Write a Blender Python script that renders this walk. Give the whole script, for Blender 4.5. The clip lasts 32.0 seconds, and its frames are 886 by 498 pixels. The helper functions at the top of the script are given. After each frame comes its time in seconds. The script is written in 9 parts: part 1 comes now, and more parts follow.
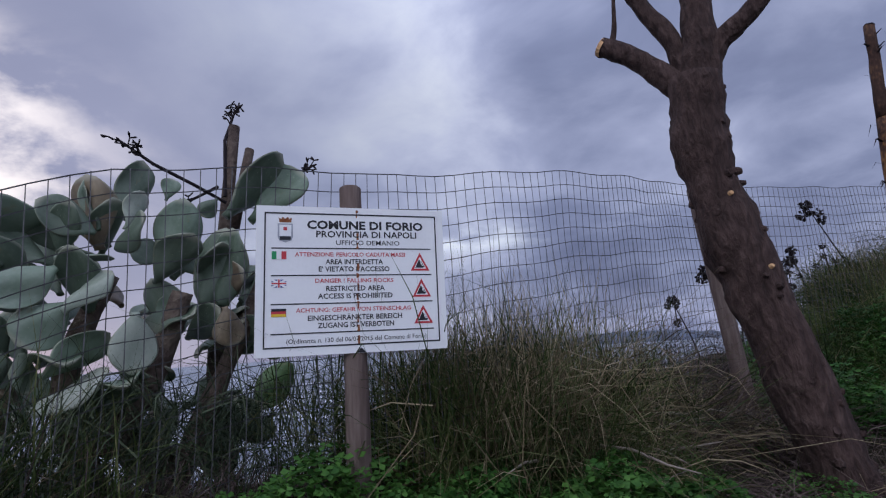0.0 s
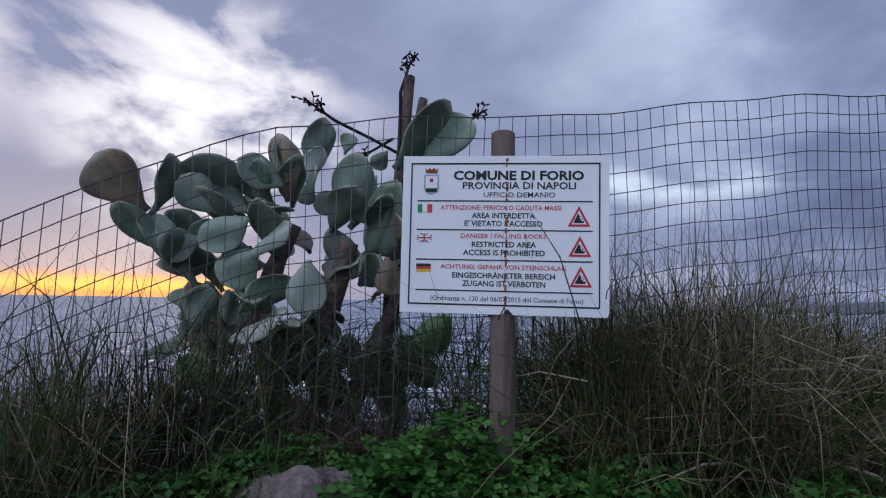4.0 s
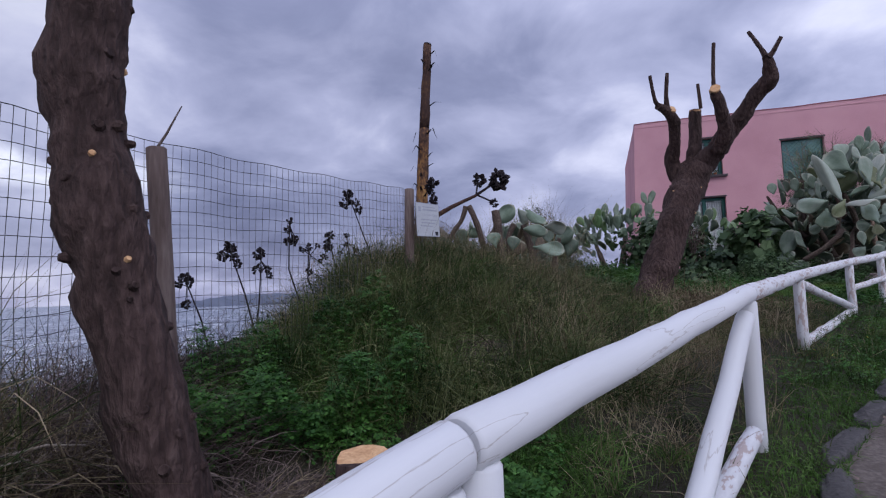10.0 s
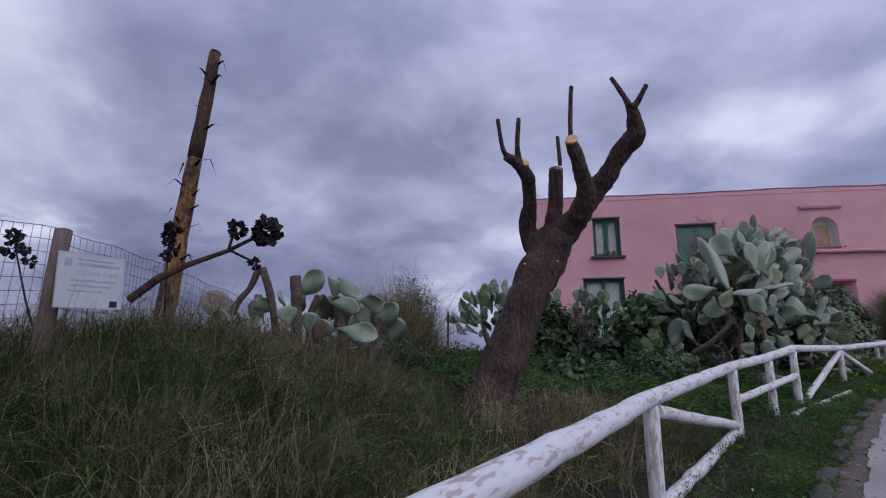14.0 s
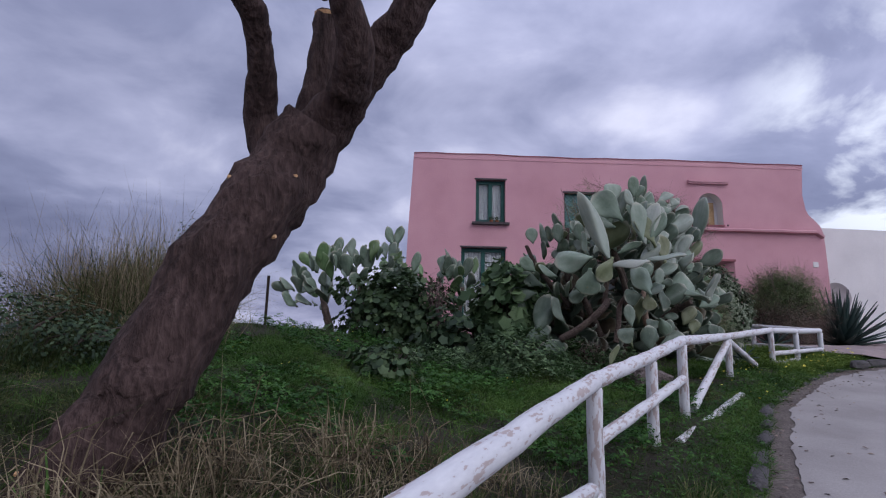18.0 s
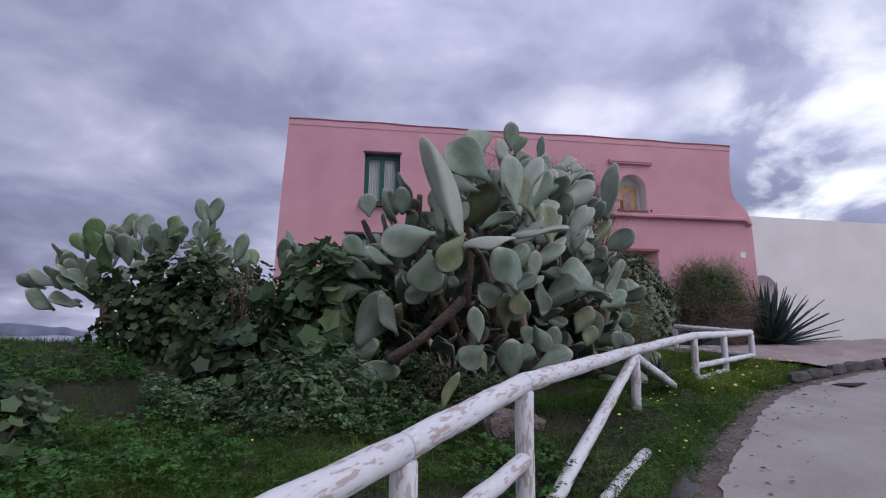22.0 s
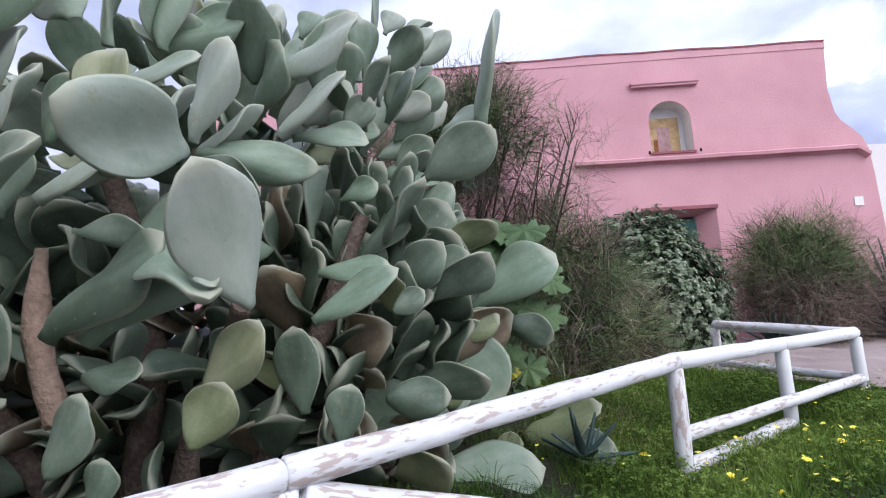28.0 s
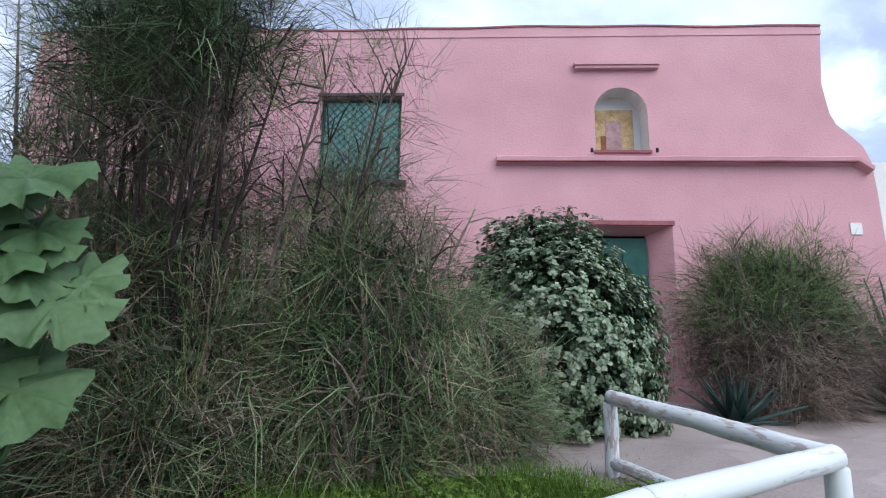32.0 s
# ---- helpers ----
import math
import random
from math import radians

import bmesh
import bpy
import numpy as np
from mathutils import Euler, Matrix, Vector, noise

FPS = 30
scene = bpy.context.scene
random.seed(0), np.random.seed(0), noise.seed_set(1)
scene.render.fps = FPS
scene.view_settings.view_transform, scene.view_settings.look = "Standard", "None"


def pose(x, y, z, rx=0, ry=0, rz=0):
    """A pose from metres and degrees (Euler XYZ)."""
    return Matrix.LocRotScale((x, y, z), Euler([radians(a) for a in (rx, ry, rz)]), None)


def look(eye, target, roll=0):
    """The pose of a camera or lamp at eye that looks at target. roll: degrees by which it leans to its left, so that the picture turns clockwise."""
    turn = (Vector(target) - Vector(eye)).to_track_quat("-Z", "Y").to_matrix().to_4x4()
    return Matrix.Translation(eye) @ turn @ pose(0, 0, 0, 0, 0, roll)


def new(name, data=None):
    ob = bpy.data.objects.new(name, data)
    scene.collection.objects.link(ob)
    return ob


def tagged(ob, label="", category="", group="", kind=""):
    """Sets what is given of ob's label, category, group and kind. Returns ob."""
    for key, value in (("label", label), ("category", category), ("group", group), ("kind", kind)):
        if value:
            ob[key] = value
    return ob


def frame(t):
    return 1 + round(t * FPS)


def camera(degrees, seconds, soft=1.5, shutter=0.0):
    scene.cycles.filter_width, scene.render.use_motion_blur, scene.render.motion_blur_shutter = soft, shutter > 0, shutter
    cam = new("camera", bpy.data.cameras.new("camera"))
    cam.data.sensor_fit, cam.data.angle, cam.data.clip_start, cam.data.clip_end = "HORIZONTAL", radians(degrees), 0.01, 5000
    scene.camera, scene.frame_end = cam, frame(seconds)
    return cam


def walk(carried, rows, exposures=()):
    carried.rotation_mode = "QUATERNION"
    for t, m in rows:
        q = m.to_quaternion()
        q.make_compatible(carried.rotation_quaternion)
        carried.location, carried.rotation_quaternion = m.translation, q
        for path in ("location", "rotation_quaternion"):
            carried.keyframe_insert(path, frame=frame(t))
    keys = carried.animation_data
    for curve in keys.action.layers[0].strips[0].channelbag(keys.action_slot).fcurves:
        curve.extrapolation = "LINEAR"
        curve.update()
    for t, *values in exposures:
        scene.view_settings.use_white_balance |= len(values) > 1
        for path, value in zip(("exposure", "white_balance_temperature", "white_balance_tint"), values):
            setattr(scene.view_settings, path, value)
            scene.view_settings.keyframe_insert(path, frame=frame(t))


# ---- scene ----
cam = camera(82.5, 32.0, soft=1.2)
PATH = [
    (0, (-2.592, -26.837, 0.160), (-4.209, -25.722, 0.537), -3.7),
    (0.5, (-2.673, -26.703, 0.217), (-4.440, -25.831, 0.562), -3.1),
    (1, (-2.705, -26.566, 0.235), (-4.571, -25.921, 0.552), -2.9),
    (1.5, (-2.704, -26.520, 0.250), (-4.623, -26.037, 0.541), -2.4),
    (2, (-2.710, -26.495, 0.237), (-4.653, -26.100, 0.500), -1.3),
    (2.5, (-2.723, -26.472, 0.231), (-4.676, -26.111, 0.463), -0.4),
    (4.5, (-2.687, -26.488, 0.222), (-4.645, -26.123, 0.400), 1.2),
    (5, (-2.681, -26.501, 0.218), (-4.627, -26.070, 0.384), 1.1),
    (5.5, (-2.726, -26.595, 0.188), (-4.633, -26.012, 0.343), 0.6),
    (6, (-2.746, -26.659, 0.170), (-4.589, -25.889, 0.277), -0.0),
    (6.5, (-2.724, -26.624, 0.163), (-4.472, -25.654, 0.221), -0.5),
    (7, (-2.681, -26.573, 0.140), (-4.267, -25.354, 0.157), -1.4),
    (7.5, (-2.603, -26.496, 0.130), (-4.035, -25.100, 0.120), -1.5),
    (8, (-2.412, -26.358, 0.127), (-3.689, -24.818, 0.106), -1.5),
    (8.5, (-2.300, -26.244, 0.173), (-3.409, -24.580, 0.158), -1.1),
    (9, (-2.281, -25.900, 0.197), (-3.190, -24.119, 0.224), -1.1),
    (9.5, (-2.198, -25.639, 0.264), (-2.947, -23.786, 0.351), -1.2),
    (10, (-1.933, -25.273, 0.319), (-2.520, -23.368, 0.485), -1.7),
    (10.5, (-1.781, -24.944, 0.326), (-2.240, -23.011, 0.554), -2.0),
    (11, (-1.600, -24.514, 0.413), (-1.955, -22.566, 0.688), -1.6),
    (11.5, (-1.409, -24.259, 0.449), (-1.719, -22.310, 0.777), -0.8),
    (12, (-1.207, -23.930, 0.495), (-1.456, -21.989, 0.907), -0.2),
    (12.5, (-1.181, -23.590, 0.569), (-1.388, -21.654, 1.025), -0.1),
    (13, (-1.018, -23.201, 0.552), (-1.254, -21.269, 1.012), -0.3),
    (13.5, (-0.819, -22.895, 0.608), (-1.107, -20.968, 1.060), -0.4),
    (15.5, (-0.302, -21.572, 0.656), (-0.592, -19.627, 1.021), 2.3),
    (16, (-0.063, -20.973, 0.719), (-0.268, -19.012, 1.058), 1.6),
    (16.5, (0.163, -20.502, 0.766), (0.029, -18.533, 1.094), 1.5),
    (17, (0.306, -20.014, 0.814), (0.266, -18.041, 1.136), 1.2),
    (17.5, (0.411, -19.664, 0.872), (0.431, -17.689, 1.189), 1.2),
    (18, (0.721, -19.217, 0.909), (0.774, -17.245, 1.237), 1.3),
    (18.5, (0.872, -18.876, 0.955), (0.959, -16.908, 1.302), 1.2),
    (19, (1.095, -18.398, 1.019), (1.236, -16.436, 1.382), 1.1),
    (19.5, (1.432, -18.078, 1.028), (1.606, -16.118, 1.387), 1.3),
    (20, (1.723, -17.732, 1.045), (1.954, -15.777, 1.394), 1.3),
    (20.5, (1.939, -17.300, 1.101), (2.208, -15.346, 1.433), 1.2),
    (21, (2.259, -16.940, 1.100), (2.513, -14.982, 1.417), 0.9),
    (21.5, (2.561, -16.611, 1.153), (2.811, -14.652, 1.466), 0.5),
    (22, (2.873, -16.173, 1.205), (3.143, -14.216, 1.517), 0.5),
    (22.5, (3.188, -15.839, 1.204), (3.459, -13.881, 1.505), 0.7),
    (23, (3.600, -15.538, 1.261), (3.863, -13.575, 1.543), 1.0),
    (23.5, (3.860, -15.147, 1.284), (4.112, -13.181, 1.550), 1.6),
    (24, (4.069, -14.737, 1.282), (4.289, -12.766, 1.540), 1.9),
    (24.5, (4.405, -14.257, 1.321), (4.602, -12.286, 1.597), 1.9),
    (26.5, (5.526, -13.001, 1.387), (5.668, -11.035, 1.724), -1.5),
    (27, (5.941, -12.620, 1.444), (6.006, -10.648, 1.774), -2.3),
    (27.5, (6.427, -12.345, 1.453), (6.385, -10.371, 1.768), -2.5),
    (28, (6.790, -12.032, 1.449), (6.685, -10.058, 1.752), -2.7),
    (28.5, (7.073, -11.606, 1.517), (6.925, -9.632, 1.805), -2.7),
    (29, (7.482, -11.214, 1.512), (7.298, -9.241, 1.781), -2.7),
    (29.5, (7.797, -10.856, 1.533), (7.615, -8.880, 1.784), -2.4),
    (30, (8.062, -10.427, 1.589), (7.892, -8.449, 1.829), -2.0),
    (30.5, (8.417, -10.078, 1.599), (8.243, -8.102, 1.848), -1.8),
    (31, (8.640, -9.744, 1.632), (8.494, -7.767, 1.896), -1.2),
    (31.5, (8.727, -9.338, 1.680), (8.627, -7.365, 1.989), 0.1),
    (32, (8.910, -9.182, 1.713), (8.815, -7.219, 2.082), 1.1),
]
walk(cam, [(t, look(eye, target, roll)) for t, eye, target, roll in PATH],
     [(0, -0.25, 6200, 6), (2, -0.4, 5800, 4), (5, -0.3, 5850, 4), (6, -0.15, 6150, 5), (7, -0.1, 6300, 6), (8, 0.12, 6300, 8), (10, 0.0, 6300, 10), (12, -0.2, 6300, 10), (13, -0.28, 6300, 10), (17, 0.0, 6400, 10), (19, -0.1, 6450, 10), (22, 0.0, 6650, 10), (24, 0.25, 6900, 10), (26.5, 0.55, 6900, 8), (28, 1.05, 6750, 3), (29, 1.1, 6700, 1), (30, 1.1, 6450, -2), (31, 1.02, 6400, -5), (32, 0.92, 6380, -8)])

# ---- sky, sun, exposure ----
scene.view_settings.exposure = 0.0
world = bpy.data.worlds.new("overcast_dusk")
scene.world = world
world.use_nodes = True
wn, wl = world.node_tree.nodes, world.node_tree.links
wn.clear()


def wnode(kind, **kw):
    n = wn.new(kind)
    for k, v in kw.items():
        n.inputs[k].default_value = v
    return n


def wmath(op, a, b=None):
    n = wn.new("ShaderNodeMath")
    n.operation = op
    if op == "MULTIPLY_ADD":
        n.inputs[2].default_value = 0.5
    for i, v in enumerate((a, b)):
        if v is None:
            continue
        if isinstance(v, (int, float)):
            n.inputs[i].default_value = v
        else:
            wl.new(v, n.inputs[i])
    return n.outputs[0]


def wramp(fac, stops):
    n = wn.new("ShaderNodeValToRGB")
    els = n.color_ramp.elements
    while len(els) < len(stops):
        els.new(0.5)
    for e, (p, c) in zip(els, stops):
        e.position, e.color = p, (*c, 1)
    wl.new(fac, n.inputs[0])
    return n.outputs[0]


def wmix(fac, a, b, mode="MIX"):
    n = wn.new("ShaderNodeMix")
    n.data_type, n.blend_type = "RGBA", mode
    for sock, v in ((n.inputs[0], fac), (n.inputs[6], a), (n.inputs[7], b)):
        if isinstance(v, (int, float)):
            sock.default_value = v
        elif isinstance(v, tuple):
            sock.default_value = (*v, 1)
        else:
            wl.new(v, sock)
    return n.outputs[2]


SUN_AZ = radians(113)      # to the left of +y, where the gap over the sea glows
sky = wn.new("ShaderNodeTexSky")
sky.sky_type, sky.sun_disc = "NISHITA", False
sky.sun_elevation, sky.sun_rotation = radians(4), -SUN_AZ
tc = wn.new("ShaderNodeTexCoord")
sep = wn.new("ShaderNodeSeparateXYZ")
wl.new(tc.outputs["Generated"], sep.inputs[0])
dx, dy, dz = sep.outputs
up = wmath("MAXIMUM", dz, 0.0)
flat = wmath("ADD", up, 0.30)
comb = wn.new("ShaderNodeCombineXYZ")
wl.new(wmath("DIVIDE", dx, flat), comb.inputs[0])
wl.new(wmath("DIVIDE", dy, flat), comb.inputs[1])
# two layers of cloud: broad banks and torn detail
big = wnode("ShaderNodeTexNoise", Scale=0.80, Detail=4.0, Roughness=0.5, Distortion=0.25)
fine = wnode("ShaderNodeTexNoise", Scale=2.6, Detail=7.0, Roughness=0.55, Distortion=0.3)
wl.new(comb.outputs[0], big.inputs["Vector"])
wl.new(comb.outputs[0], fine.inputs["Vector"])
cover = wmath("ADD", wmath("MULTIPLY", big.outputs["Fac"], 0.70), wmath("MULTIPLY", fine.outputs["Fac"], 0.30))
cloud = wramp(cover, [(0.36, (0.160, 0.177, 0.312)), (0.46, (0.282, 0.306, 0.485)), (0.53, (0.455, 0.477, 0.69)),
                      (0.59, (0.70, 0.715, 0.92)), (0.66, (0.95, 0.96, 1.08))])
away = wmath("ADD", wmath("ADD", wmath("MULTIPLY", dx, 0.62), wmath("MULTIPLY", dy, -0.5)), wmath("MULTIPLY", dz, 0.3))
cloud = wmix(1.0, cloud, wramp(wmath("MULTIPLY_ADD", away, 0.5), [(0.30, (1, 1, 1)), (0.62, (1.0, 1.0, 1.0)), (1.0, (2.3, 2.25, 2.1))]), "MULTIPLY")
# the cloud deck is brighter overhead, as an overcast sky is
cloud = wmix(1.0, cloud, wramp(up, [(0.0, (0.95, 0.95, 0.97)), (0.45, (1.0, 1.0, 1.0)), (0.75, (1.5, 1.5, 1.46)), (1.0, (1.75, 1.75, 1.7))]), "MULTIPLY")
# the deck is heavier and smoother over the sea
heavy = wmath("ADD", wmath("MULTIPLY", dx, -0.87), wmath("MULTIPLY", dy, -0.5))
cloud = wmix(wramp(heavy, [(0.30, (0, 0, 0)), (0.75, (0.85, 0.85, 0.85))]), cloud, (0.335, 0.35, 0.51))
# toward the sunset: paler sky and a strip of orange under the cloud deck
sunward = wmath("ADD", wmath("MULTIPLY", dx, -math.sin(SUN_AZ)), wmath("MULTIPLY", dy, math.cos(SUN_AZ)))
near_sun = wramp(sunward, [(0.955, (0, 0, 0)), (0.994, (1, 1, 1))])
strip = wramp(dz, [(0.0, (0.9, 0.9, 0.9)), (0.004, (1, 1, 1)), (0.024, (0.9, 0.9, 0.9)), (0.037, (0, 0, 0))])
glow = wmath("MULTIPLY", near_sun, strip)
pale = wmath("MULTIPLY", wramp(sunward, [(0.80, (0, 0, 0)), (0.97, (0.85, 0.85, 0.85))]),
             wmath("MULTIPLY", wramp(dz, [(0.20, (0, 0, 0)), (0.33, (1, 1, 1)), (0.42, (1, 1, 1)), (0.56, (0, 0, 0))]), wramp(fine.outputs["Fac"], [(0.42, (0, 0, 0)), (0.56, (1, 1, 1))])))
# a thinner, brighter stretch of cloud inland beyond the white wall
thin = wmath("ADD", wmath("ADD", wmath("MULTIPLY", dx, 0.80), wmath("MULTIPLY", dy, 0.545)), wmath("MULTIPLY", dz, 0.25))
cloud = wmix(1.0, cloud, wramp(thin, [(0.0, (0.93, 0.93, 0.94)), (0.35, (0.97, 0.97, 0.97)), (0.60, (1.02, 1.02, 1.02)), (0.85, (1.08, 1.08, 1.08)), (0.99, (1.25, 1.25, 1.24))]), "MULTIPLY")
col = wmix(pale, cloud, (1.05, 0.95, 0.98))
col = wmix(1.0, col, wramp(sunward, [(0.70, (1, 1, 1)), (0.96, (1.22, 1.16, 1.16))]), "MULTIPLY")
col = wmix(glow, col, wramp(dz, [(0.0, (1.15, 0.46, 0.16)), (0.013, (1.7, 0.86, 0.20)), (0.030, (1.25, 0.50, 0.22))]))


def toward(a, b, c, start, full):
    """1 in the direction (a, b, c), fading to 0 away from it."""
    d = wmath("ADD", wmath("ADD", wmath("MULTIPLY", dx, a), wmath("MULTIPLY", dy, b)), wmath("MULTIPLY", dz, c))
    return wramp(d, [(start, (0, 0, 0)), (full, (1, 1, 1))])


# breaks in the deck: sunlit over the sunset, a long slot over the sea, a blue-white gap inland
torn = wramp(fine.outputs["Fac"], [(0.43, (0, 0, 0)), (0.58, (1, 1, 1))])
col = wmix(wmath("MULTIPLY", toward(-0.916, -0.262, 0.305, 0.968, 0.996), torn), col, (1.45, 1.28, 1.26))
slot = wmath("MULTIPLY", toward(-0.88, 0.475, 0.0, 0.93, 0.965), wramp(dz, [(0.172, (0, 0, 0)), (0.196, (1, 1, 1)), (0.222, (1, 1, 1)), (0.25, (0, 0, 0))]))
col = wmix(wmath("MULTIPLY", slot, torn), col, (0.95, 0.97, 1.12))
col = wmix(wmath("MULTIPLY", toward(0.70, 0.66, 0.27, 0.962, 0.996), torn), col, (0.98, 1.04, 1.20))
nish = wmix(1.0, sky.outputs[0], (0.012, 0.012, 0.012), "MULTIPLY")
col = wmix(1.0, col, nish, "ADD")
bg = wnode("ShaderNodeBackground", Strength=1.0)
wl.new(col, bg.inputs["Color"])
out = wn.new("ShaderNodeOutputWorld")
wl.new(bg.outputs[0], out.inputs["Surface"])

sun = new("sun", bpy.data.lights.new("sun", "SUN"))
sun.data.energy, sun.data.angle, sun.data.color = 0.8, radians(60), (1.0, 0.96, 0.95)
sun.matrix_world = look((0, 0, 30), (-9, 12, 18))


# ---- materials ----
def material(name, stops, scale=4.0, rough=0.8, bump=0.3, bump_scale=40.0, fine_mix=0.35, metal=0.0, stretch=(1, 1, 1),
             spec=0.3, island=0.0, objrand=0.0, sheen=0.0, translucent=0.0, dist=0.02, gain=1.0):
    """Colour from noise at two scales through a ramp of (position, colour) stops, with a fine bump."""
    m = bpy.data.materials.new(name)
    m.use_nodes = True
    n, l = m.node_tree.nodes, m.node_tree.links
    b = n["Principled BSDF"]
    tc = n.new("ShaderNodeTexCoord")
    mp = n.new("ShaderNodeMapping")
    mp.inputs["Scale"].default_value = stretch
    l.new(tc.outputs["Object"], mp.inputs[0])
    a = n.new("ShaderNodeTexNoise")
    a.inputs["Scale"].default_value, a.inputs["Detail"].default_value = scale, 4
    c = n.new("ShaderNodeTexNoise")
    c.inputs["Scale"].default_value, c.inputs["Detail"].default_value = bump_scale, 5
    l.new(mp.outputs[0], a.inputs["Vector"])
    l.new(mp.outputs[0], c.inputs["Vector"])
    mx = n.new("ShaderNodeMix")
    mx.inputs[0].default_value = fine_mix
    l.new(a.outputs["Fac"], mx.inputs[2])
    l.new(c.outputs["Fac"], mx.inputs[3])
    fac = mx.outputs[0]
    if gain != 1.0:
        gn = n.new("ShaderNodeMath")
        gn.operation = "MULTIPLY_ADD"
        l.new(fac, gn.inputs[0])
        gn.inputs[1].default_value, gn.inputs[2].default_value = gain, 0.5 - 0.5 * gain
        fac = gn.outputs[0]
    for amount, kind, socket in ((island, "ShaderNodeNewGeometry", "Random Per Island"), (objrand, "ShaderNodeObjectInfo", "Random")):
        if amount:
            g = n.new(kind)
            ma = n.new("ShaderNodeMath")
            ma.operation = "MULTIPLY_ADD"
            l.new(g.outputs[socket], ma.inputs[0])
            ma.inputs[1].default_value = amount
            off = n.new("ShaderNodeMath")
            off.operation = "SUBTRACT"
            l.new(fac, off.inputs[0])
            off.inputs[1].default_value = amount / 2
            l.new(off.outputs[0], ma.inputs[2])
            fac = ma.outputs[0]
    r = n.new("ShaderNodeValToRGB")
    els = r.color_ramp.elements
    while len(els) < len(stops):
        els.new(0.5)
    for e, (p, q) in zip(els, stops):
        e.position, e.color = p, (*q, 1)
    l.new(fac, r.inputs[0])
    l.new(r.outputs[0], b.inputs["Base Color"])
    b.inputs["Roughness"].default_value = rough
    b.inputs["Metallic"].default_value = metal
    b.inputs["Specular IOR Level"].default_value = spec
    if sheen:
        b.inputs["Sheen Weight"].default_value = sheen
    if bump:
        bp = n.new("ShaderNodeBump")
        bp.inputs["Strength"].default_value, bp.inputs["Distance"].default_value = bump, dist
        l.new(c.outputs["Fac"], bp.inputs["Height"])
        l.new(bp.outputs[0], b.inputs["Normal"])
    if translucent:
        tr = n.new("ShaderNodeBsdfTranslucent")
        l.new(r.outputs[0], tr.inputs[0])
        ms = n.new("ShaderNodeMixShader")
        ms.inputs[0].default_value = translucent
        l.new(b.outputs[0], ms.inputs[1])
        l.new(tr.outputs[0], ms.inputs[2])
        l.new(ms.outputs[0], n["Material Output"].inputs[0])
    return m


def grey(v):
    return (v, v, v)


M = {}
M["soil"] = material("soil", [(0.3, (0.016, 0.013, 0.009)), (0.5, (0.028, 0.024, 0.015)), (0.7, (0.022, 0.032, 0.010))], 1.6, 0.95, 0.8, 30, 0.5, dist=0.05)
M["road"] = material("road_concrete", [(0.3, (0.20, 0.185, 0.178)), (0.5, (0.28, 0.26, 0.25)), (0.68, (0.34, 0.32, 0.31))], 1.1, 0.85, 0.35, 60, 0.4, dist=0.01)
M["far_land"] = material("hazy_far_land", [(0.3, (0.10, 0.12, 0.17)), (0.7, (0.16, 0.18, 0.23))], 0.01, 1.0, 0)
M["kerb"] = material("kerb_stone", [(0.3, (0.035, 0.033, 0.034)), (0.55, (0.08, 0.075, 0.076)), (0.75, (0.15, 0.14, 0.138))], 3, 0.9, 0.6, 40, 0.5, dist=0.02)
M["pavement"] = material("paving_concrete", [(0.3, (0.20, 0.155, 0.15)), (0.5, (0.28, 0.225, 0.215)), (0.7, (0.34, 0.285, 0.275))], 1.5, 0.9, 0.4, 45, 0.45, dist=0.01)
M["dirt"] = material("damp_dirt", [(0.3, (0.055, 0.045, 0.039)), (0.5, (0.105, 0.087, 0.076)), (0.7, (0.19, 0.16, 0.145))], 3, 0.9, 0.6, 35, 0.5, dist=0.03)
M["sea"] = material("sea", [(0.36, (0.12, 0.15, 0.20)), (0.50, (0.18, 0.21, 0.27)), (0.56, (0.27, 0.30, 0.35)), (0.61, (0.74, 0.77, 0.80))], 0.02, 0.4, 0.7, 0.12, 0.7, dist=2.0, stretch=(1, 0.45, 1))
M["pink"] = material("pink_plaster", [(0.25, (0.47, 0.245, 0.28)), (0.5, (0.56, 0.305, 0.345)), (0.75, (0.62, 0.355, 0.39))], 0.7, 0.9, 0.35, 25, 0.25, dist=0.02)
M["pink_dark"] = material("stained_shaded_pink_plaster", [(0.3, (0.20, 0.075, 0.09)), (0.7, (0.36, 0.13, 0.15))], 2.5, 0.9, 0.4, 25, 0.4)
M["white_wall"] = material("white_plaster", [(0.3, (0.66, 0.645, 0.64)), (0.7, (0.78, 0.765, 0.755))], 0.8, 0.9, 0.25, 20, 0.3)
M["green_wood"] = material("green_painted_wood", [(0.3, (0.010, 0.06, 0.052)), (0.7, (0.02, 0.10, 0.085))], 6, 0.5, 0.15, 60, 0.4)
M["sill"] = material("dark_sill_stone", [(0.3, (0.045, 0.038, 0.042)), (0.7, (0.09, 0.075, 0.08))], 6, 0.8, 0.3, 50)
M["curtain"] = material("white_curtain", [(0.3, (0.55, 0.55, 0.55)), (0.7, (0.8, 0.8, 0.79))], 9, 0.9, 0.3, 30, stretch=(4, 4, 0.3))
M["dark_room"] = material("unlit_room_black", [(0.3, (0.01, 0.01, 0.012)), (0.7, (0.025, 0.025, 0.028))], 3, 0.9, 0)
M["bark"] = material("reddish_bark", [(0.28, (0.018, 0.011, 0.010)), (0.48, (0.052, 0.032, 0.029)), (0.62, (0.085, 0.055, 0.05)), (0.8, (0.14, 0.10, 0.09))], 5, 0.95, 1.0, 26, 0.65, stretch=(1, 1, 0.35), dist=0.06)
